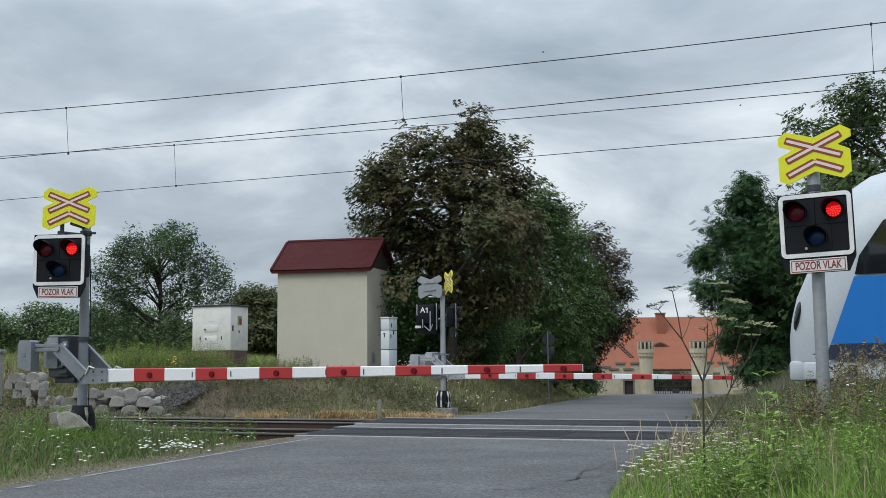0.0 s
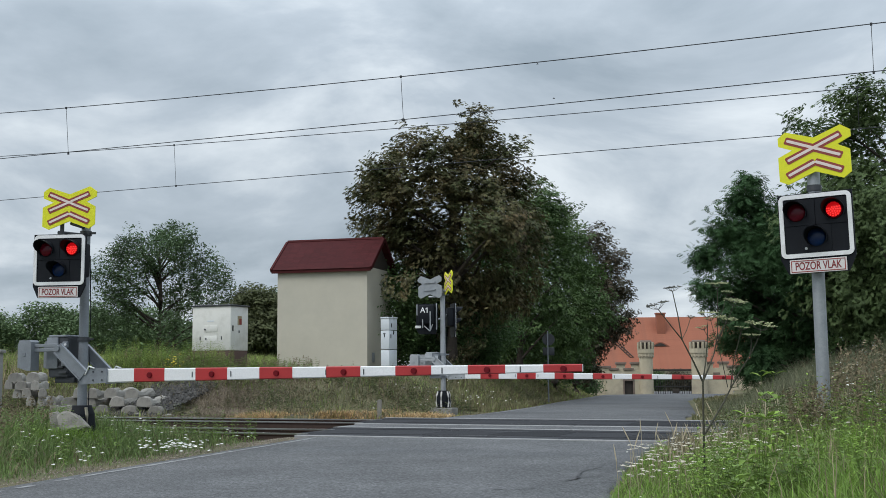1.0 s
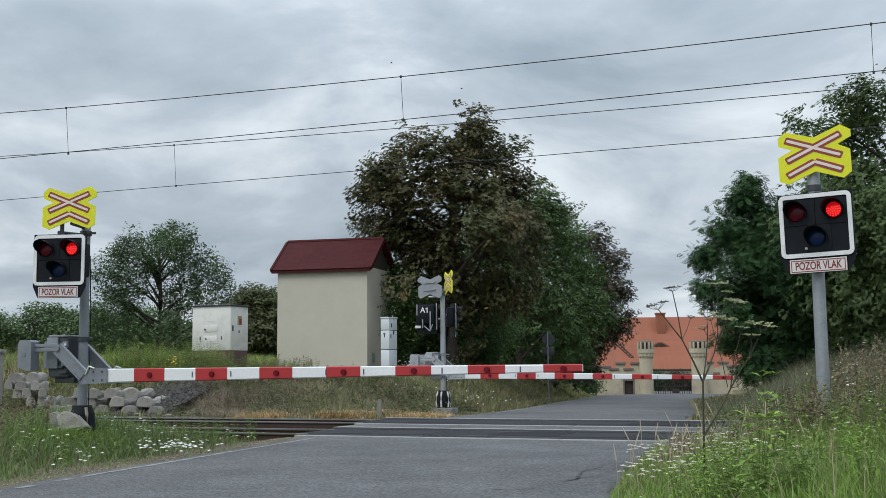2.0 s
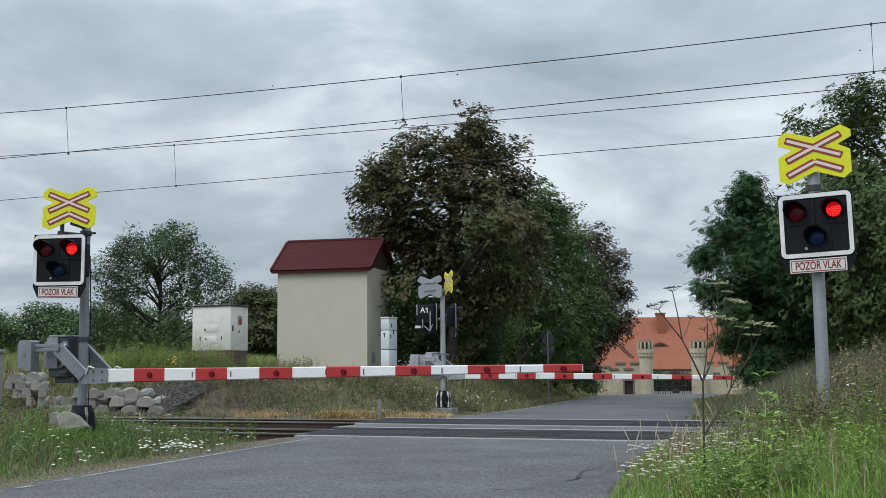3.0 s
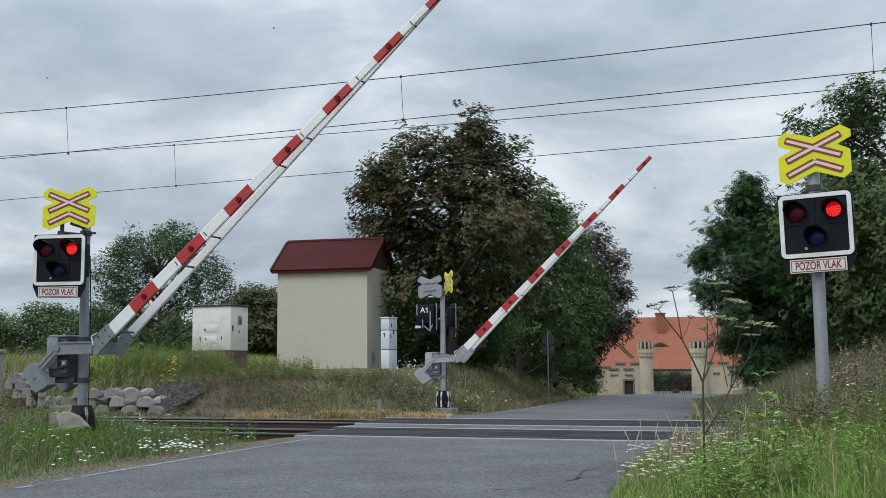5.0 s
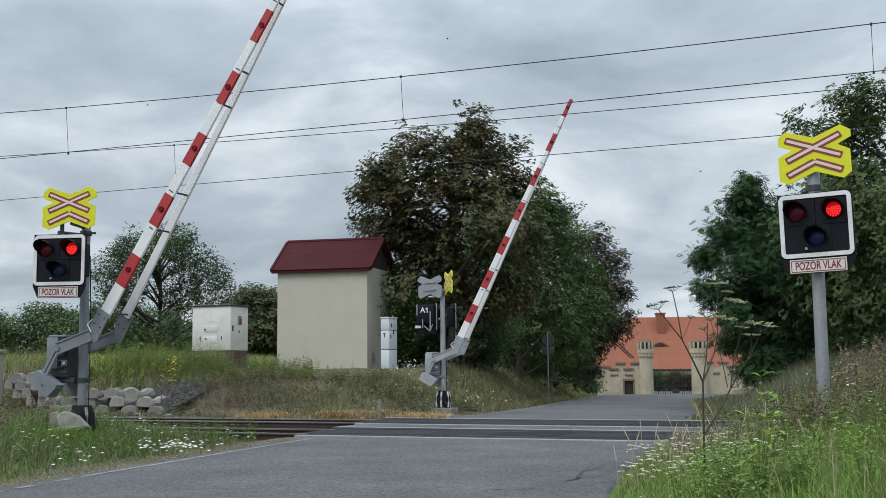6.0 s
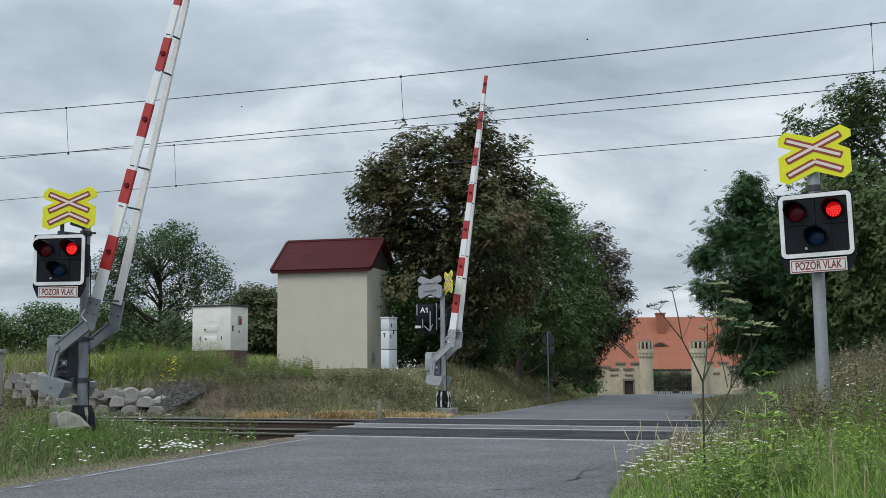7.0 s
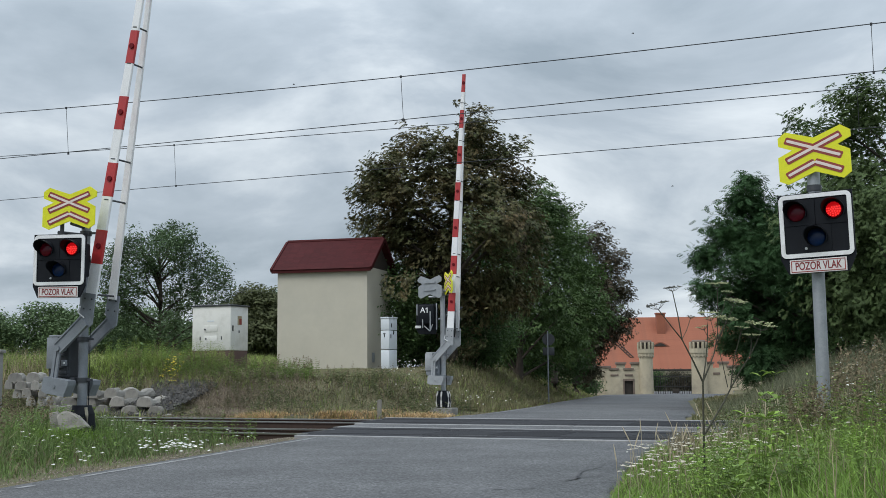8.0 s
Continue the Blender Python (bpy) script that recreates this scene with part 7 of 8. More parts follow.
def make_tall_growth():
    """Tall stalks before the tracks right of the road, dead brush by the rubble, and leafy weeds."""
    rng = np.random.default_rng(31)

    def right_tall(x, y):
        w = road_side(x, y) - road_half(y)
        return (w > 0.4) * (across(x, y) < -1.6) * (across(x, y) > -7.5) * np.clip(w / 3, 0.2, 1) * (0.3 + 0.7 * patches(x, y, 2.3, 0.7))
    p = scatter(rng, 42000, 3.0, 11, 9.5, 18.5, right_tall)
    rise = 0.36 + 0.50 * step(p[:, 0], 4.0, 7.0)
    rise = rise * rng.uniform(0.45, 1.15, len(p))
    green = rng.random(len(p)) < 0.6
    blades("tall_grass", p[~green], rise[~green], 0.006, GRASS_MIX, "tall brown-green grass before the tracks", rng, 0.9)
    blades("tall_grass", p[green], rise[green], 0.006, MEADOW, "tall light green grass before the tracks", rng, 0.9)
    p = scatter(rng, 6000, 3.0, 11, 9.5, 18.5, right_tall)
    rise = 0.58 + 0.55 * step(p[:, 0], 4.0, 7.0)
    blades("dry_stalks", p, rise * rng.uniform(0.6, 1.15, len(p)), 0.0035, STRAW, "tall dry stalks before the tracks", rng, 0.35)
    # branching brown-green herbs at the wood side
    p = scatter(rng, 2600, 3.2, 11, 10.5, 18.3, right_tall)
    q = np.repeat(p, 5, 0)
    q[:, 2] += rng.uniform(0.1, 0.5, len(q)) + rng.uniform(0, 0.55, len(q)) * step(q[:, 0], 4.0, 7.0)
    V, F = leaf_cloud(rng, q, np.full(len(q), 0.07), 6, 0.05, False, -0.1)
    sheet("tall_herbs", V, F, LEAF_OLIVE, "dull green herbs before the tracks", "herbs", "stuff")
    # leafy herb layer in the verge
    def herb_right(x, y):
        return (road_side(x, y) > road_half(y) + 0.7) * (across(x, y) < -2.8) * np.clip(patches(x, y, 1.9, 2.2) * 1.6 - 0.35, 0, 1)
    p = scatter(rng, 900, 1.6, 9, 8.6, 17, herb_right)
    herbs("verge_herbs", p, 0.46, 0.085, 8, LEAF_HERB, "leafy green herbs among the verge grass", rng)
    p = scatter(rng, 420, 3.0, 9, 9.5, 14, lambda x, y: herb_right(x, y) * (x > 0.29 * y))
    herbs("verge_herbs", p, 0.72, 0.075, 11, LEAF_WEED, "tall fresh green herbs before the signal post", rng)
    # brown seed stalks round the post
    p = scatter(rng, 420, 3.3, 7.5, 11.3, 14.2, lambda x, y: (x > 0.290 * y) * (across(x, y) < -2.0) * (0.25 + 0.75 * patches(x, y, 2.7, 0.3)))
    seed_stalks("seed_stalks", p, 0.62 + 0.42 * step(p[:, 0] / p[:, 1], 0.31, 0.36), SEED_BROWN, "tall brown seed stalks round the signal post", rng)
    p = scatter(rng, 420, 4.5, 11, 14.2, 18, lambda x, y: (road_side(x, y) > road_half(y) + 1.0) * (across(x, y) < -1.8) * (0.25 + 0.75 * patches(x, y, 2.1, 0.9)))
    seed_stalks("seed_stalks", p, 0.95, SEED_BROWN, "tall brown seed stalks before the tracks", rng)
    p = scatter(rng, 900, -9, -2.6, 11.5, 20, lambda x, y: (road_side(x, y) < -road_half(y) - 0.7) * (across(x, y) < -2.2) * np.clip(patches(x, y, 1.9, 2.2) * 1.6 - 0.3, 0, 1))
    herbs("verge_herbs", p, 0.46, 0.08, 8, LEAF_HERB, "leafy green herbs left of the road", rng)
    p = scatter(rng, 260, -9, -5.4, 13.5, 19.5, lambda x, y: (x < -0.33 * y) * (across(x, y) < -2.2))
    seed_stalks("seed_stalks", p, 0.62, SEED_BROWN, "brown seed stalks in the verge left of the road", rng)
    # green weeds between road and rails
    p = scatter(rng, 1500, -8.5, -2.0, 17.5, 25, lambda x, y: (across(x, y) < -1.5) * (across(x, y) > -3.0) * (road_side(x, y) < -road_half(y) - 0.7) * (0.3 + 0.7 * patches(x, y, 2.6, 0.5)))
    herbs("trackside_weeds", p, 0.62, 0.075, 9, LEAF_HERB, "upright green weeds beside the track", rng, 0.08, 0.1, "weeds")
    def bank_side(x, y):
        return (road_side(x, y) > road_half(y) + 0.2) * (across(x, y) > SPACING + 2.4)
    # tall grey-green grass and herbs right of the road beyond the tracks
    p = scatter(rng, 60000, 6.5, 17, 26, 38, lambda x, y: bank_side(x, y) * (0.25 + 0.75 * patches(x, y, 1.4, 1.6)))
    tall = (0.3 + 1.0 * step(road_side(p[:, 0], p[:, 1]), 3.4, 6.0)) * rng.uniform(0.5, 1.15, len(p))
    blades("bank_grass", p, tall, 0.007, GREY_GRASS, "tall grey-green grass on the bank right of the road", rng, 0.5)
    p = scatter(rng, 1500, 4.5, 16, 24, 40, lambda x, y: (road_side(x, y) > road_half(y) + 0.3) * (across(x, y) > SPACING + 2.6) * (patches(x, y, 1.6, 0.9) > 0.4))
    herbs("bank_herbs", p, 0.30 + 0.5 * step(road_side(p[:, 0], p[:, 1]), 4.5, 8), 0.11, 8, LEAF_DULL, "dull green herbs right of the road", rng)
    p = scatter(rng, 800, 5, 18, 22, 36, lambda x, y: bank_side(x, y) * (road_side(x, y) > 5.0) * (0.2 + 0.8 * patches(x, y, 1.3, 0.5)))
    seed_stalks("seed_stalks", p, 0.35 + 0.75 * step(road_side(p[:, 0], p[:, 1]), 4.0, 7.5), SEED_BROWN, "tall brown seed stalks at the wood's edge", rng)
    # dead brush above the rubble, and herbs over the bank
    p = scatter(rng, 36000, -10.5, -2.0, 30, 38, lambda x, y: (across(x, y) > SPACING + 5.2 - 2.0 * step(x, -7.6, -6.2)) * (across(x, y) < SPACING + 8.5) * np.exp(-((x + 6.3) / 1.5) ** 2))
    blades("dead_brush", p, 0.26 * rng.uniform(0.4, 1.2, len(p)), 0.008, BRUSH, "brown dead brush on the bank", rng, 3.0)
    p = scatter(rng, 9000, -9.0, -2.5, 29, 36, lambda x, y: (across(x, y) > SPACING + 2.4) * (across(x, y) < SPACING + 6.5) * np.exp(-((x + 5.9) / 1.4) ** 2))
    stones("bank_stones", p + np.array([0, 0, 0.03]), 0.012, 0.05, BANK_STONE, "brown earth lumps and stones on the bank", rng)
    p = scatter(rng, 2600, -14, 2, 30, 42, lambda x, y: (road_side(x, y) < -road_half(y) - 0.5) * (across(x, y) > SPACING + 3.4) * (patches(x, y, 1.5, 0.2) > 0.45) * ((across(x, y) < 13) | (x < -6)))
    herbs("bank_herbs", p, 0.36, 0.11, 7, LEAF_DULL, "dull green herbs on the bank", rng)
    p = scatter(rng, 700, -14, 2, 30, 40, lambda x, y: (road_side(x, y) < -road_half(y) - 0.8) * (across(x, y) > SPACING + 4.0) * (patches(x, y, 1.1, 1.7) > 0.35) * ((across(x, y) < 13) | (x < -6)))
    seed_stalks("seed_stalks", p, 0.55, SEED_BROWN, "brown seed stalks on the bank", rng)
    p = scatter(rng, 1100, -22, -6.6, 35, 44, lambda x, y: (across(x, y) > 11.5) * (x < -7.5 + 0.25 * (y - 40)) * (patches(x, y, 1.2, 1.1) > 0.4))
    herbs("meadow_weeds", p, 0.85, 0.12, 10, LEAF_HERB, "tall green weeds in the meadow", rng)
    p = scatter(rng, 500, -10.5, -4.0, 35.5, 39.2, lambda x, y: (across(x, y) > 11.0) * (patches(x, y, 1.6, 0.4) > 0.3))
    herbs("meadow_weeds", p, 0.6, 0.11, 9, LEAF_HERB, "green weeds before the cabinet", rng)
    seed_stalks("seed_stalks", p[::2], 0.7, SEED_BROWN, "seed stalks before the cabinet", rng)
    p = scatter(rng, 260, -9.3, -7.1, 38.6, 39.8, lambda x, y: (y < 39.75 - 0.433 * (x + 7.2)) * (0.3 + 0.7 * patches(x, y, 2.6, 0.4)))
    herbs("meadow_weeds", p, 0.52, 0.10, 9, LEAF_HERB, "green weeds round the cabinet's plinth", rng)
    p = scatter(rng, 700, -13.5, -6.8, 36.3, 39.6, lambda x, y: (across(x, y) > 11.2) * np.clip(patches(x, y, 1.9, 0.9) * 1.5 - 0.2, 0, 1) * (y < 39.4 - 0.433 * (x + 7.2)))
    herbs("meadow_spikes", p, 0.88, 0.075, 12, MEADOW, "tall spiky light green weeds in the meadow", rng, 0.05, 0.05, "weeds")
    p = scatter(rng, 9000, -17, -11.6, 35, 42, lambda x, y: (across(x, y) > 10.5) * np.clip((-11.6 - x) / 1.5, 0, 1) * (0.2 + 0.8 * patches(x, y, 1.5, 2.0)))
    blades("dry_grass", p, 0.75 * rng.uniform(0.4, 1.15, len(p)), 0.008, STRAW, "tall dry straw-coloured grass behind the sleepers", rng, 0.6)
    # growth on the bank under the roadside trees
    p = scatter(rng, 90000, 0.1, 9.0, 34.5, 64, lambda x, y: (road_side(x, y) < -road_half(y) - 0.2) * (road_side(x, y) > -road_half(y) - 2.3) * (x > 0.012 * y) * (0.3 + 0.7 * patches(x, y, 1.5, 0.8)))
    tall = 0.46 * np.clip((-road_side(p[:, 0], p[:, 1]) - road_half(p[:, 1])) / 0.9, 0.3, 1) * rng.uniform(0.45, 1.15, len(p))
    fresh = rng.random(len(p)) < 0.12
    blades("bank_grass", p[fresh], tall[fresh], 0.009, MEADOW, "tall green grass before the large chestnut", rng, 0.7)
    blades("bank_grass", p[~fresh], tall[~fresh], 0.009, GRASS_MIX, "tall brown-green grass before the large chestnut", rng, 0.7)
    p = scatter(rng, 1500, -1.5, 8, 38, 66, lambda x, y: (road_side(x, y) < -road_half(y) - 0.5) * (road_side(x, y) > -road_half(y) - 3.2) * (across(x, y) > SPACING + 6))
    herbs("bank_herbs", p, 0.5, 0.12, 7, LEAF_DULL, "dull herbs under the roadside trees", rng)
    seed_stalks("seed_stalks", p[::2], 0.65, SEED_BROWN, "seed stalks under the roadside trees", rng)


def flower_heads(name, p, r, material, label, rng, flat=0.3):
    """Small round flower heads of six petals."""
    n = len(p)
    a0 = rng.uniform(0, 1, n)
    V = [p + np.array([0, 0, 0.3 * r])]
    for j in range(6):
        a = a0 + j * math.pi / 3
        V.append(p + np.stack([np.cos(a) * r, np.sin(a) * r, rng.normal(0, flat * r, n)], -1))
    V = np.stack(V, 1)
    k = 7 * np.arange(n)[:, None]
    F = np.concatenate([k + np.array([[0, 1 + j, 1 + (j + 1) % 6]]) for j in range(6)])
    return sheet(name, V.reshape(-1, 3), F, material, label, "flowers", "stuff")


def make_ears():
    """Single tall dry grass ears by the road's right edge."""
    rng = np.random.default_rng(12)
    for k in range(24):
        w, y = rng.uniform(0.1, 2.4) * rng.uniform(0.3, 1), rng.uniform(9.8, 13.5)
        x = float(road_mid(y)) + float(road_half(y)) + w
        h = rng.uniform(0.45, 0.72)
        a = rng.uniform(-0.28, 0.22)
        bm = bmesh.new()
        pts = [(0, 0, 0), (a * h * 0.15, 0, h * 0.45), (a * h * 0.5, 0, h * 0.8), (a * h * 0.9, 0, h)]
        pipe(bm, pts, [0.003, 0.0027, 0.0023, 0.0018], 4)
        top = Vector(pts[-1])
        d = (top - Vector(pts[-2])).normalized()
        pipe(bm, [top - d * 0.14, top - d * 0.1, top - d * 0.03, top + d * 0.02], [0.002, 0.0055, 0.005, 0.0015], 5)
        solid("grass_ear", bm, PALE_STRAW, "single pale dry grass ear in the verge", "grass stalk", m=Matrix.Translation((x, y, float(ground_z(x, y)) - 0.02)), group="dry grass ears")


make_ears()


def make_flowers():
    rng = np.random.default_rng(8)

    def left(x, y):
        return (road_side(x, y) < -road_half(y) - 0.25) * (across(x, y) < -2.4) * (patches(x, y, 2.6, 0.4) > 0.55)
    p = scatter(rng, 850, -8, -2, 11, 20, left)
    p[:, 2] += rng.uniform(0.08, 0.30, len(p))
    flower_heads("daisies", p, 0.026, PETAL, "small white daisies in the verge", rng, 0.12)
    q = np.array([-3.6, 16.1, 0.0]) + rng.normal(0, 1, (60, 3)) * np.array([0.26, 0.5, 0])
    q[:, 2] = 0.06 + rng.uniform(0.02, 0.12, 60)
    flower_heads("daisies", q, 0.030, PETAL, "dense clump of white flowers by the road", rng, 0.12)

    def right(x, y):
        return (road_side(x, y) > road_half(y) + 0.1) * (across(x, y) < -2.6) * (patches(x, y, 2.0, 1.4) > 0.5)
    p = scatter(rng, 420, 1, 9, 7, 18, right)
    p[:, 2] += rng.uniform(0.25, 0.55, len(p))
    flower_heads("white_flowers", p, 0.009, PETAL, "small white flowers among the verge grass", rng)
    p = scatter(rng, 900, 3.5, 8, 10.5, 16, lambda x, y: (x > 0.325 * y) * (across(x, y) < -2.6) * (patches(x, y, 2.4, 0.6) > 0.4))
    p[:, 2] += rng.uniform(0.35, 0.85, len(p))
    flower_heads("white_flowers", p, 0.012, PETAL, "small white flowers among tall herbs", rng)
    # yarrow heads along the road's right edge
    def edge(x, y):
        w = road_side(x, y) - road_half(y)
        return (w > -0.1) * (w < 2.1) * (across(x, y) < -3) * np.clip(1.3 - 0.7 * w, 0.1, 1) * (0.25 + 0.75 * patches(x, y, 3.0, 0.8))
    p = scatter(rng, 1500, 0, 6.0, 11.0, 15.0, edge)
    p[:, 2] += rng.uniform(0.12, 0.36, len(p))
    flower_heads("yarrow_heads", p, 0.026, YARROW, "flat off-white yarrow heads at the road's edge", rng, 0.10)
    q = np.repeat(p, 5, 0) + rng.normal(0, 1, (5 * len(p), 3)) * np.array([0.021, 0.021, 0.003])
    flower_heads("yarrow_heads", q, 0.012, YARROW, "small off-white florets of the yarrow heads", rng, 0.25)
    blades("yarrow_stems", p - np.array([0, 0, 0.3]), np.full(len(p), 0.3), 0.004, STRAW, "thin yarrow stems", rng, 0.05)
    p = np.concatenate([scatter(rng, 70, -8.65, -8.05, 36, 37, lambda x, y: x * 0 + 1.0), scatter(rng, 30, -12.7, -12.0, 36, 37, lambda x, y: x * 0 + 1.0)])
    p[:, 2] += rng.uniform(0.25, 0.8, len(p))
    flower_heads("yellow_flowers", p, 0.032, YELLOW_PETAL, "yellow flowers in the meadow", rng)
    p = scatter(rng, 300, -2, 3, 30, 42, lambda x, y: (road_side(x, y) < -road_half(y) - 0.2) * (patches(x, y, 1.7, 0.2) > 0.6))
    p[:, 2] += rng.uniform(0.2, 0.4, len(p))
    flower_heads("white_flowers", p, 0.03, PETAL, "white flowers on the bank", rng)


make_flowers()
make_tall_growth()


def umbel(bm_stem, V, F, top, axis, r, rng, seeds=60):
    """A flat umbel: rays that spread from the stem's end, with small heads."""
    q = axis.to_track_quat("Z", "Y")
    for j in range(9):
        a, f = 2 * math.pi * j / 9 + rng.uniform(-0.2, 0.2), rng.uniform(0.45, 1.0)
        e = top + q @ Vector((r * f * math.cos(a), r * f * math.sin(a), r * (0.42 + 0.08 * rng.random())))
        pipe(bm_stem, [top, top.lerp(e, 0.5) + Vector((0, 0, -r * 0.08)), e], [0.0022, 0.0016, 0.0012], 4)
        for k in range(9):
            c = e + Vector((rng.gauss(0, r * 0.13), rng.gauss(0, r * 0.13), rng.gauss(0, r * 0.03)))
            s = r * rng.uniform(0.08, 0.14)
            i = len(V)
            V += [c + Vector((s, 0, 0)), c + Vector((0, s, 0)), c + Vector((-s, 0, 0)), c + Vector((0, -s, 0)), c + Vector((0, 0, s * 0.7))]
            F += [(i, i + 1, i + 4), (i + 1, i + 2, i + 4), (i + 2, i + 3, i + 4), (i + 3, i, i + 4)]


def hogweed(x, y, stems, seed, label, heads=UMBEL, heads_label="flat greenish umbels"):
    """A tall umbellifer: stems given by (points, umbel radius)."""
    rng = random.Random(seed)
    z0 = float(ground_z(x, y))
    ob = thing("umbellifer", label, "plant", Matrix.Translation((x, y, z0 - 0.05)))
    bm = bmesh.new()
    for pts, r, t in stems:
        r = r * 1.36
        pts = [Vector(p) for p in pts]
        n = len(pts)
        pipe(bm, pts, [t * (1 - 0.35 * i / (n - 1)) for i in range(n)], 6)
        if r:
            V, F = [], []
            umbel(bm, V, F, pts[-1], (pts[-1] - pts[-2]).normalized() * 0.5 + Vector((0, 0, 0.6)), r, rng)
            sheet("umbel", [tuple(v) for v in V], F, heads, heads_label, "", "stuff", ob)
    part("stem", bm, STEM, ob, "thin branching stems", 60)
    return ob


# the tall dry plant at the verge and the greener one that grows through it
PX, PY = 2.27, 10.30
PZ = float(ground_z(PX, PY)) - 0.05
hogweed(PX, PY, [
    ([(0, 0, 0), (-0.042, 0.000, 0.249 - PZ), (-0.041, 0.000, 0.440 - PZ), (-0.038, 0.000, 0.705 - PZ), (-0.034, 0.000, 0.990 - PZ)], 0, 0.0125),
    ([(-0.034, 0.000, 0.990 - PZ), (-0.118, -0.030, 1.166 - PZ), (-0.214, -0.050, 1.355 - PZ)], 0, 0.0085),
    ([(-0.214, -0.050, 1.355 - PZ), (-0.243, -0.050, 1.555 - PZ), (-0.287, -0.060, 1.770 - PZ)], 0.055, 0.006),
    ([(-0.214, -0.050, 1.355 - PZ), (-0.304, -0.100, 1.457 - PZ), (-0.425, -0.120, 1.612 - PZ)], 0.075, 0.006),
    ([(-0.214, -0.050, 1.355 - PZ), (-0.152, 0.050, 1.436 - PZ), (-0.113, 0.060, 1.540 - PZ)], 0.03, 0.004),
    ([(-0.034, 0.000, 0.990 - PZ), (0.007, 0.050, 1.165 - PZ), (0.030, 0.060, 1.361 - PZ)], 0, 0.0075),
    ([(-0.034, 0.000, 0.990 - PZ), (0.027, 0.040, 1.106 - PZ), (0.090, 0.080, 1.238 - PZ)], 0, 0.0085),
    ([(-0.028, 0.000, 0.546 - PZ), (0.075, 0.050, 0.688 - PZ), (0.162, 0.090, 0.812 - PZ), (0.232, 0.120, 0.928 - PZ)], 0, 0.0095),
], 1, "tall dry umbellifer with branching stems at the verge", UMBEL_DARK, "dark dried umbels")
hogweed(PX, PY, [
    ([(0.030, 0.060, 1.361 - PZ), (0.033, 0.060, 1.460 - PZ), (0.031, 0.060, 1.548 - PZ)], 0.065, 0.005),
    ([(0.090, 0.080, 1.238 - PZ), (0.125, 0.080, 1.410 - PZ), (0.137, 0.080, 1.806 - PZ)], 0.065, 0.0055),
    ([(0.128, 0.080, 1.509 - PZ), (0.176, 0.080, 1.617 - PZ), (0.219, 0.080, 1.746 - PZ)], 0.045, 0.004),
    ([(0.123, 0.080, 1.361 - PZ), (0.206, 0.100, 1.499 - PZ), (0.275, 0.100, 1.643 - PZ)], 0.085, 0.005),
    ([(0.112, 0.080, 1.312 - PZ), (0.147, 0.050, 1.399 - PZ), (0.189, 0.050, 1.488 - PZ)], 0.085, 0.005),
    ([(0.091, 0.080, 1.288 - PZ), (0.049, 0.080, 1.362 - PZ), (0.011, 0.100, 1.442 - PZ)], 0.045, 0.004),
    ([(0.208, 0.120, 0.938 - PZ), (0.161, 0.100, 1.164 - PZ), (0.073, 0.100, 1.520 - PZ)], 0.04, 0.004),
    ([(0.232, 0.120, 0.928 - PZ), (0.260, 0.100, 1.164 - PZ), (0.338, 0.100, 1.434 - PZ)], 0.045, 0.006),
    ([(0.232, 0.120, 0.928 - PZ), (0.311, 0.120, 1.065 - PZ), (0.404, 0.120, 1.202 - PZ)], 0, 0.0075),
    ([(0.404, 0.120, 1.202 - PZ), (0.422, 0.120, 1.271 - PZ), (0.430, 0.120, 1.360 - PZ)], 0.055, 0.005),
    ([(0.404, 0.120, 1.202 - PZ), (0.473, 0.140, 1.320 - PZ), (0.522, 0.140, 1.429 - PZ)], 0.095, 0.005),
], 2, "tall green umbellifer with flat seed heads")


def weed(x, y, h, seed, label, n=72, leaf=0.075, material=LEAF_WEED, leaf_label="bright green pointed leaves"):
    rng = np.random.default_rng(seed)
    z0 = float(ground_z(x, y))
    ob = thing("weed", label, "plant", Matrix.Translation((x, y, z0 - 0.03)))
    bm = bmesh.new()
    V, F = [], []
    for k in range(5):
        a, r = rng.uniform(0, 6.28), rng.uniform(0.04, 0.24)
        top = Vector((r * math.cos(a), r * math.sin(a), h * rng.uniform(0.65, 1.05)))
        pipe(bm, [(0, 0, 0), top * 0.5 + Vector((0, 0, h * 0.08)), top], [0.0032, 0.0026, 0.0014], 5)
        nodes = n // 9
        for j in range(nodes):
            t = 0.22 + 0.78 * j / (nodes - 1)
            c = top * t + Vector((0, 0, h * 0.32 * t * (1 - t)))
            for s in (0, math.pi):
                b = a + s + j * 1.57 + rng.normal(0, 0.2)
                l = leaf * (1.45 - 0.8 * t) * rng.uniform(0.75, 1.2)
                d = Vector((math.cos(b), math.sin(b), 0.45 - 0.5 * (1 - t)))
                e = Vector((-math.sin(b), math.cos(b), 0)) * (0.25 * l)
                up_ = Vector((0, 0, 0.07 * l))
                i = len(V)
                V += [c, c + d * 0.4 * l + e + up_, c + d * 0.4 * l, c + d * 0.4 * l - e + up_, c + d * 0.75 * l + e * 0.55, c + d * 0.75 * l - Vector((0, 0, 0.06 * l)), c + d * 0.75 * l - e * 0.55, c + d * l - Vector((0, 0, 0.25 * l))]
                F += [(i, i + 2, i + 1), (i, i + 3, i + 2), (i + 1, i + 2, i + 5), (i + 1, i + 5, i + 4), (i + 2, i + 3, i + 6), (i + 2, i + 6, i + 5), (i + 4, i + 5, i + 7), (i + 5, i + 6, i + 7)]
    part("stem", bm, LEAF_HERB, ob)
    sheet("leaves", [tuple(v) for v in V], F, material, leaf_label, "", "", ob)


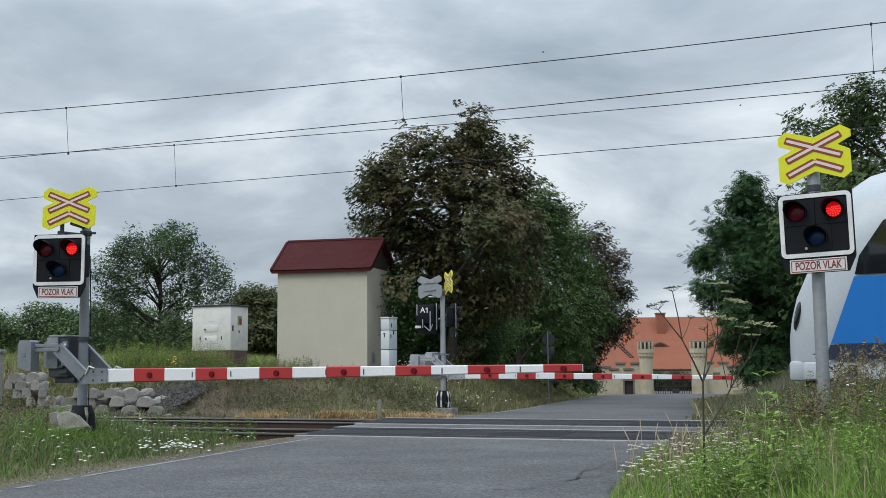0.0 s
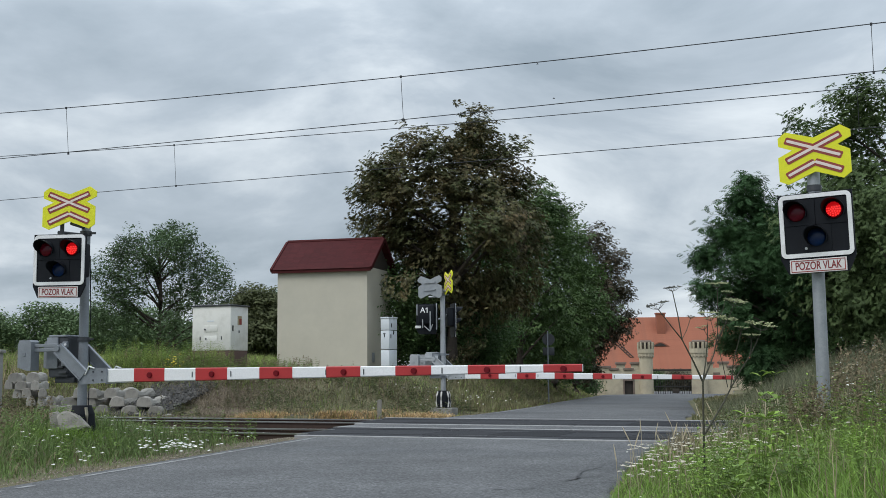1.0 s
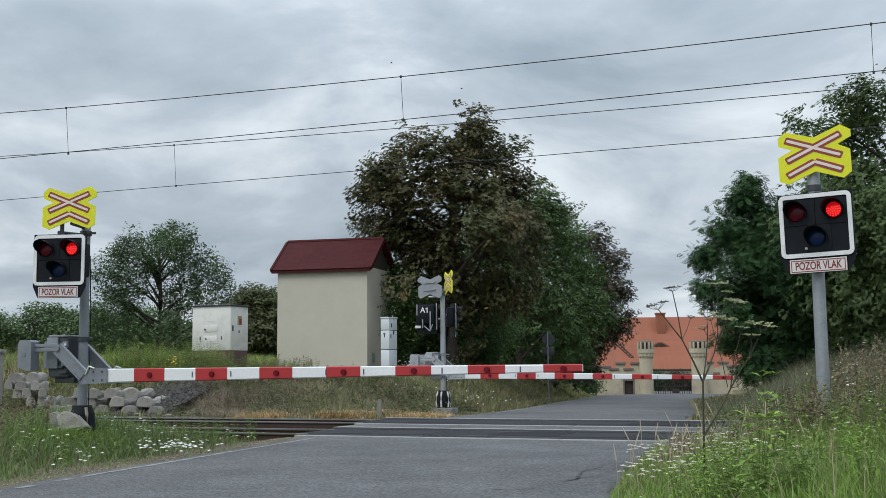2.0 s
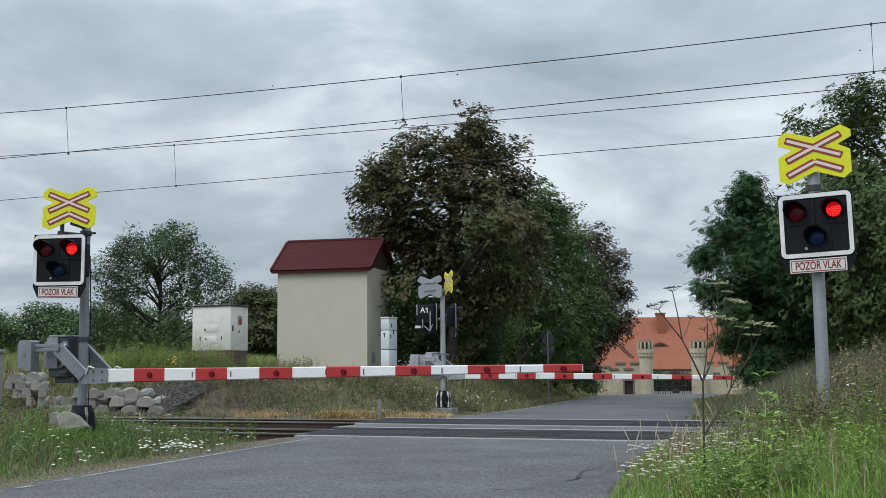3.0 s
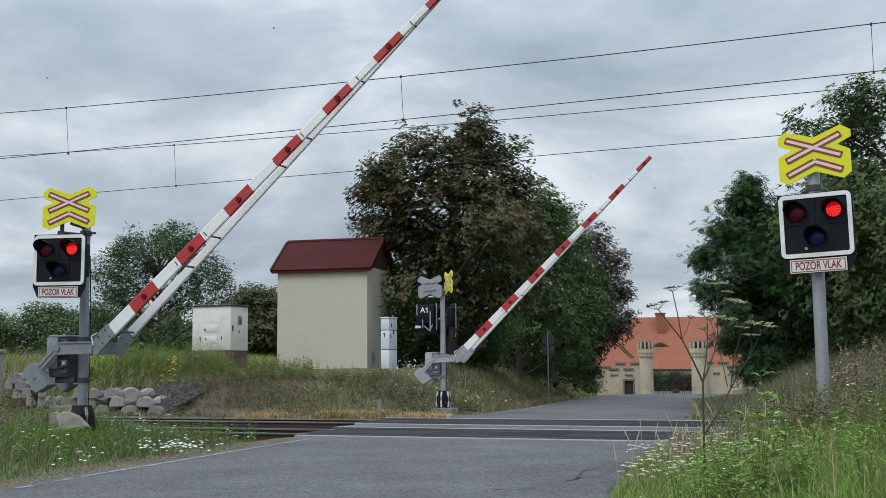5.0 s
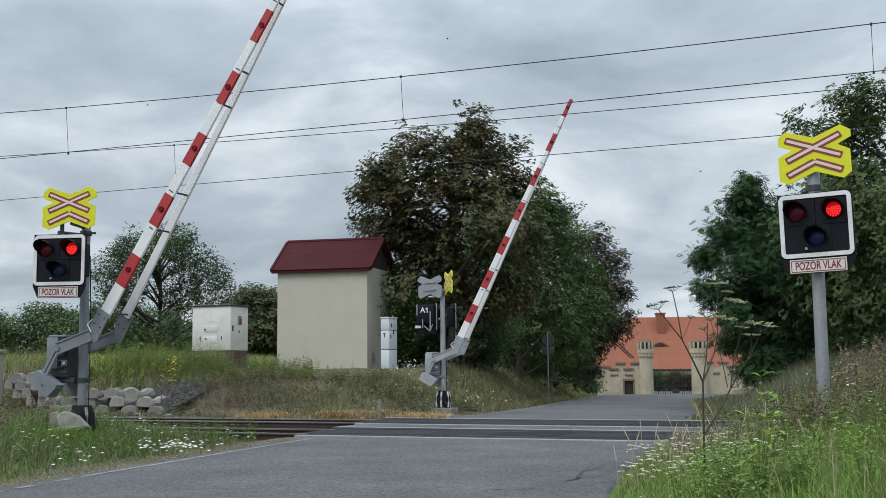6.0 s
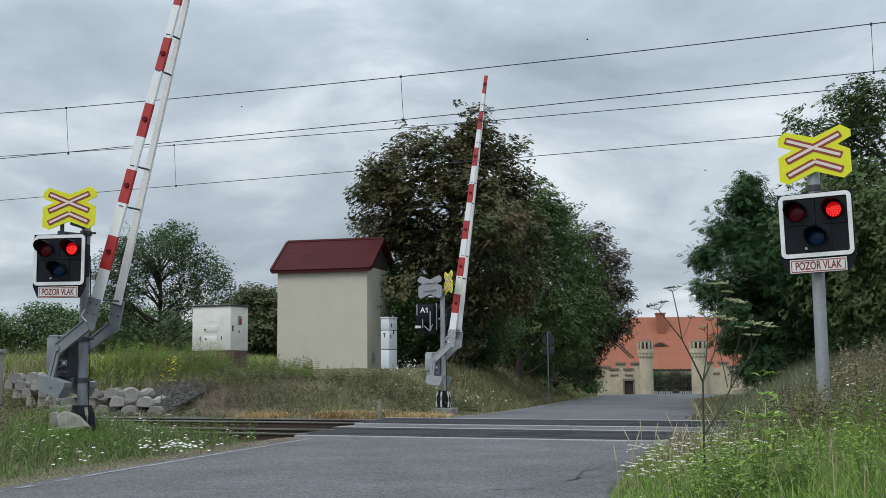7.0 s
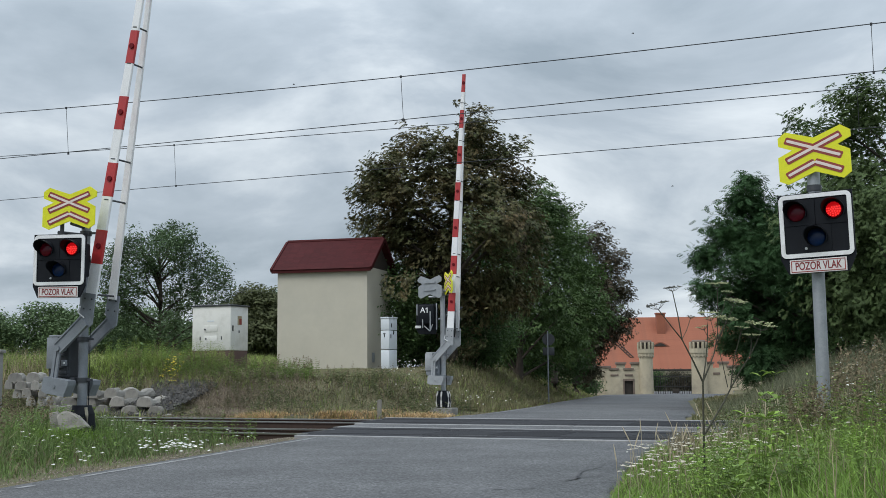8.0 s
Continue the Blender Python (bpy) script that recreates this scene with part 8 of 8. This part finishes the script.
for k, (x, y, h) in enumerate(((1.72, 8.8, 0.66), (1.86, 8.5, 0.68), (2.02, 8.9, 0.52), (2.35, 8.9, 0.62), (1.95, 9.2, 0.55), (2.7, 9.2, 0.6), (2.9, 8.3, 0.45), (3.2, 9.6, 0.55), (2.4, 10.2, 0.55), (3.6, 8.8, 0.45))):
    weed(x, y, h, 200 + k, "bright green leafy weed in the verge")
for k, (x, y, h) in enumerate(((2.05, 8.3, 0.42), (2.25, 8.5, 0.48), (2.5, 8.6, 0.42), (2.15, 8.9, 0.5))):
    weed(x, y, h, 260 + k, "dark green leafy weed among the verge grass", 60, 0.10, LEAF_HERB, "mid green pointed leaves")
weed(2.24, 8.6, 0.98, 230, "tall bright yellow-green weed in the verge", 45, 0.15)

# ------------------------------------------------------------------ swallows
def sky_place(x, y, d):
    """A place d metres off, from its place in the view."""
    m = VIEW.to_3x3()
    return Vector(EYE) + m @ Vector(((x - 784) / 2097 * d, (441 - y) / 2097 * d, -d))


def swallow(d, rows):
    ob = thing("swallow", "small dark swallow flying under the clouds", "bird", group="swallows")
    bm = bmesh.new()
    pipe(bm, [(-0.10, 0, 0), (-0.05, 0, 0.005), (0.02, 0, 0.008), (0.07, 0, 0.006), (0.10, 0, 0)], [0.006, 0.022, 0.026, 0.018, 0.004], 7)
    part("body", bm, DARK_GREY, ob, "dark body")
    for s in (-1, 1):
        bm = bmesh.new()
        prism(bm, [(0.05, 0.0), (0.06, 0.10), (-0.01, 0.20), (-0.05, 0.17), (-0.02, 0.08), (-0.03, 0.0)], -0.003, 0.003, Matrix.Rotation(radians(90 - s * 12), 4, "X") @ Matrix.Diagonal((1, 1, s, 1)))
        part("wing", bm, DARK_GREY, ob, "pointed wing")
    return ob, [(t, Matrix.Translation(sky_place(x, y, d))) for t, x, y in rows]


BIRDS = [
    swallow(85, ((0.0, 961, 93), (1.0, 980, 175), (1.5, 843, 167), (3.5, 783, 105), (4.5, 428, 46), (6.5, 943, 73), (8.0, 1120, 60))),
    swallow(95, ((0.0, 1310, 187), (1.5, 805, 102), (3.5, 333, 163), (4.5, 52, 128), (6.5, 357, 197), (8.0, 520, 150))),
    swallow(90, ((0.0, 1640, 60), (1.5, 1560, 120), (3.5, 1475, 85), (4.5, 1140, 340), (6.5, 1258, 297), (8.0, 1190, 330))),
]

# ------------------------------------------------------------------ what moves
def motions():
    # the train leaves to the right along the nearer track
    nose, speed = 6.10, 27.0

    def train_at(t):
        return TRACK_M @ Matrix.Translation((nose + speed * t, 0, 0))
    walk(train, [(t, train_at(t)) for t in (0.0, 2.0, 4.0, 6.0, 8.0)])
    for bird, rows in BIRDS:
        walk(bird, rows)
    # the booms rise
    near_rows = [(0.0, 0.4), (2.0, 0.4), (3.0, 0.4), (3.1, 0.61), (3.2, 1.75), (3.3, 3.73), (3.4, 5.81), (3.5, 8.1), (3.8, 14.89), (4.2, 24.26), (4.5, 31.15), (4.7, 35.3), (5.2, 44.97), (5.8, 55.24), (6.0, 58.5), (6.5, 66.5), (7.0, 74.3), (7.3, 79.16), (7.5, 81.31), (7.65, 81.5), (8.0, 81.5)]
    far_rows = [(0.0, -0.9), (2.0, -0.9), (3.0, -0.9), (3.1, -0.58), (3.2, 1.26), (3.3, 3.63), (3.4, 6.11), (3.5, 8.75), (3.8, 15.85), (4.2, 25.8), (4.5, 32.76), (4.7, 37.43), (5.2, 47.98), (5.8, 59.74), (6.0, 63.52), (6.5, 72.75), (7.0, 82.09), (7.25, 85.74), (7.5, 86.72), (7.65, 86.82), (8.0, 86.82)]
    for hub, rows in ((near_boom, near_rows), (far_boom, far_rows)):
        at = hub.matrix_basis.translation.copy()
        walk(hub, [(t, pose(at.x, at.y, at.z, 0, -a, 0)) for t, a in rows])
    # the warning light swaps from lamp to lamp twice a second
    for lamp in (near_lamp, right_lamp):
        rows, side = [(0.0, 1)], 1
        for k in range(1, 17):
            t = 0.5 * k - 0.06
            rows += [(t - 0.034, side), (t, 0), (t + 0.034, -side)]
            side = -side
        rows.append((8.0, side))
        walk(lamp, [(t, pose(0.21 * s, -0.022 if s else 0.09, 0.158)) for t, s in rows])


motions()
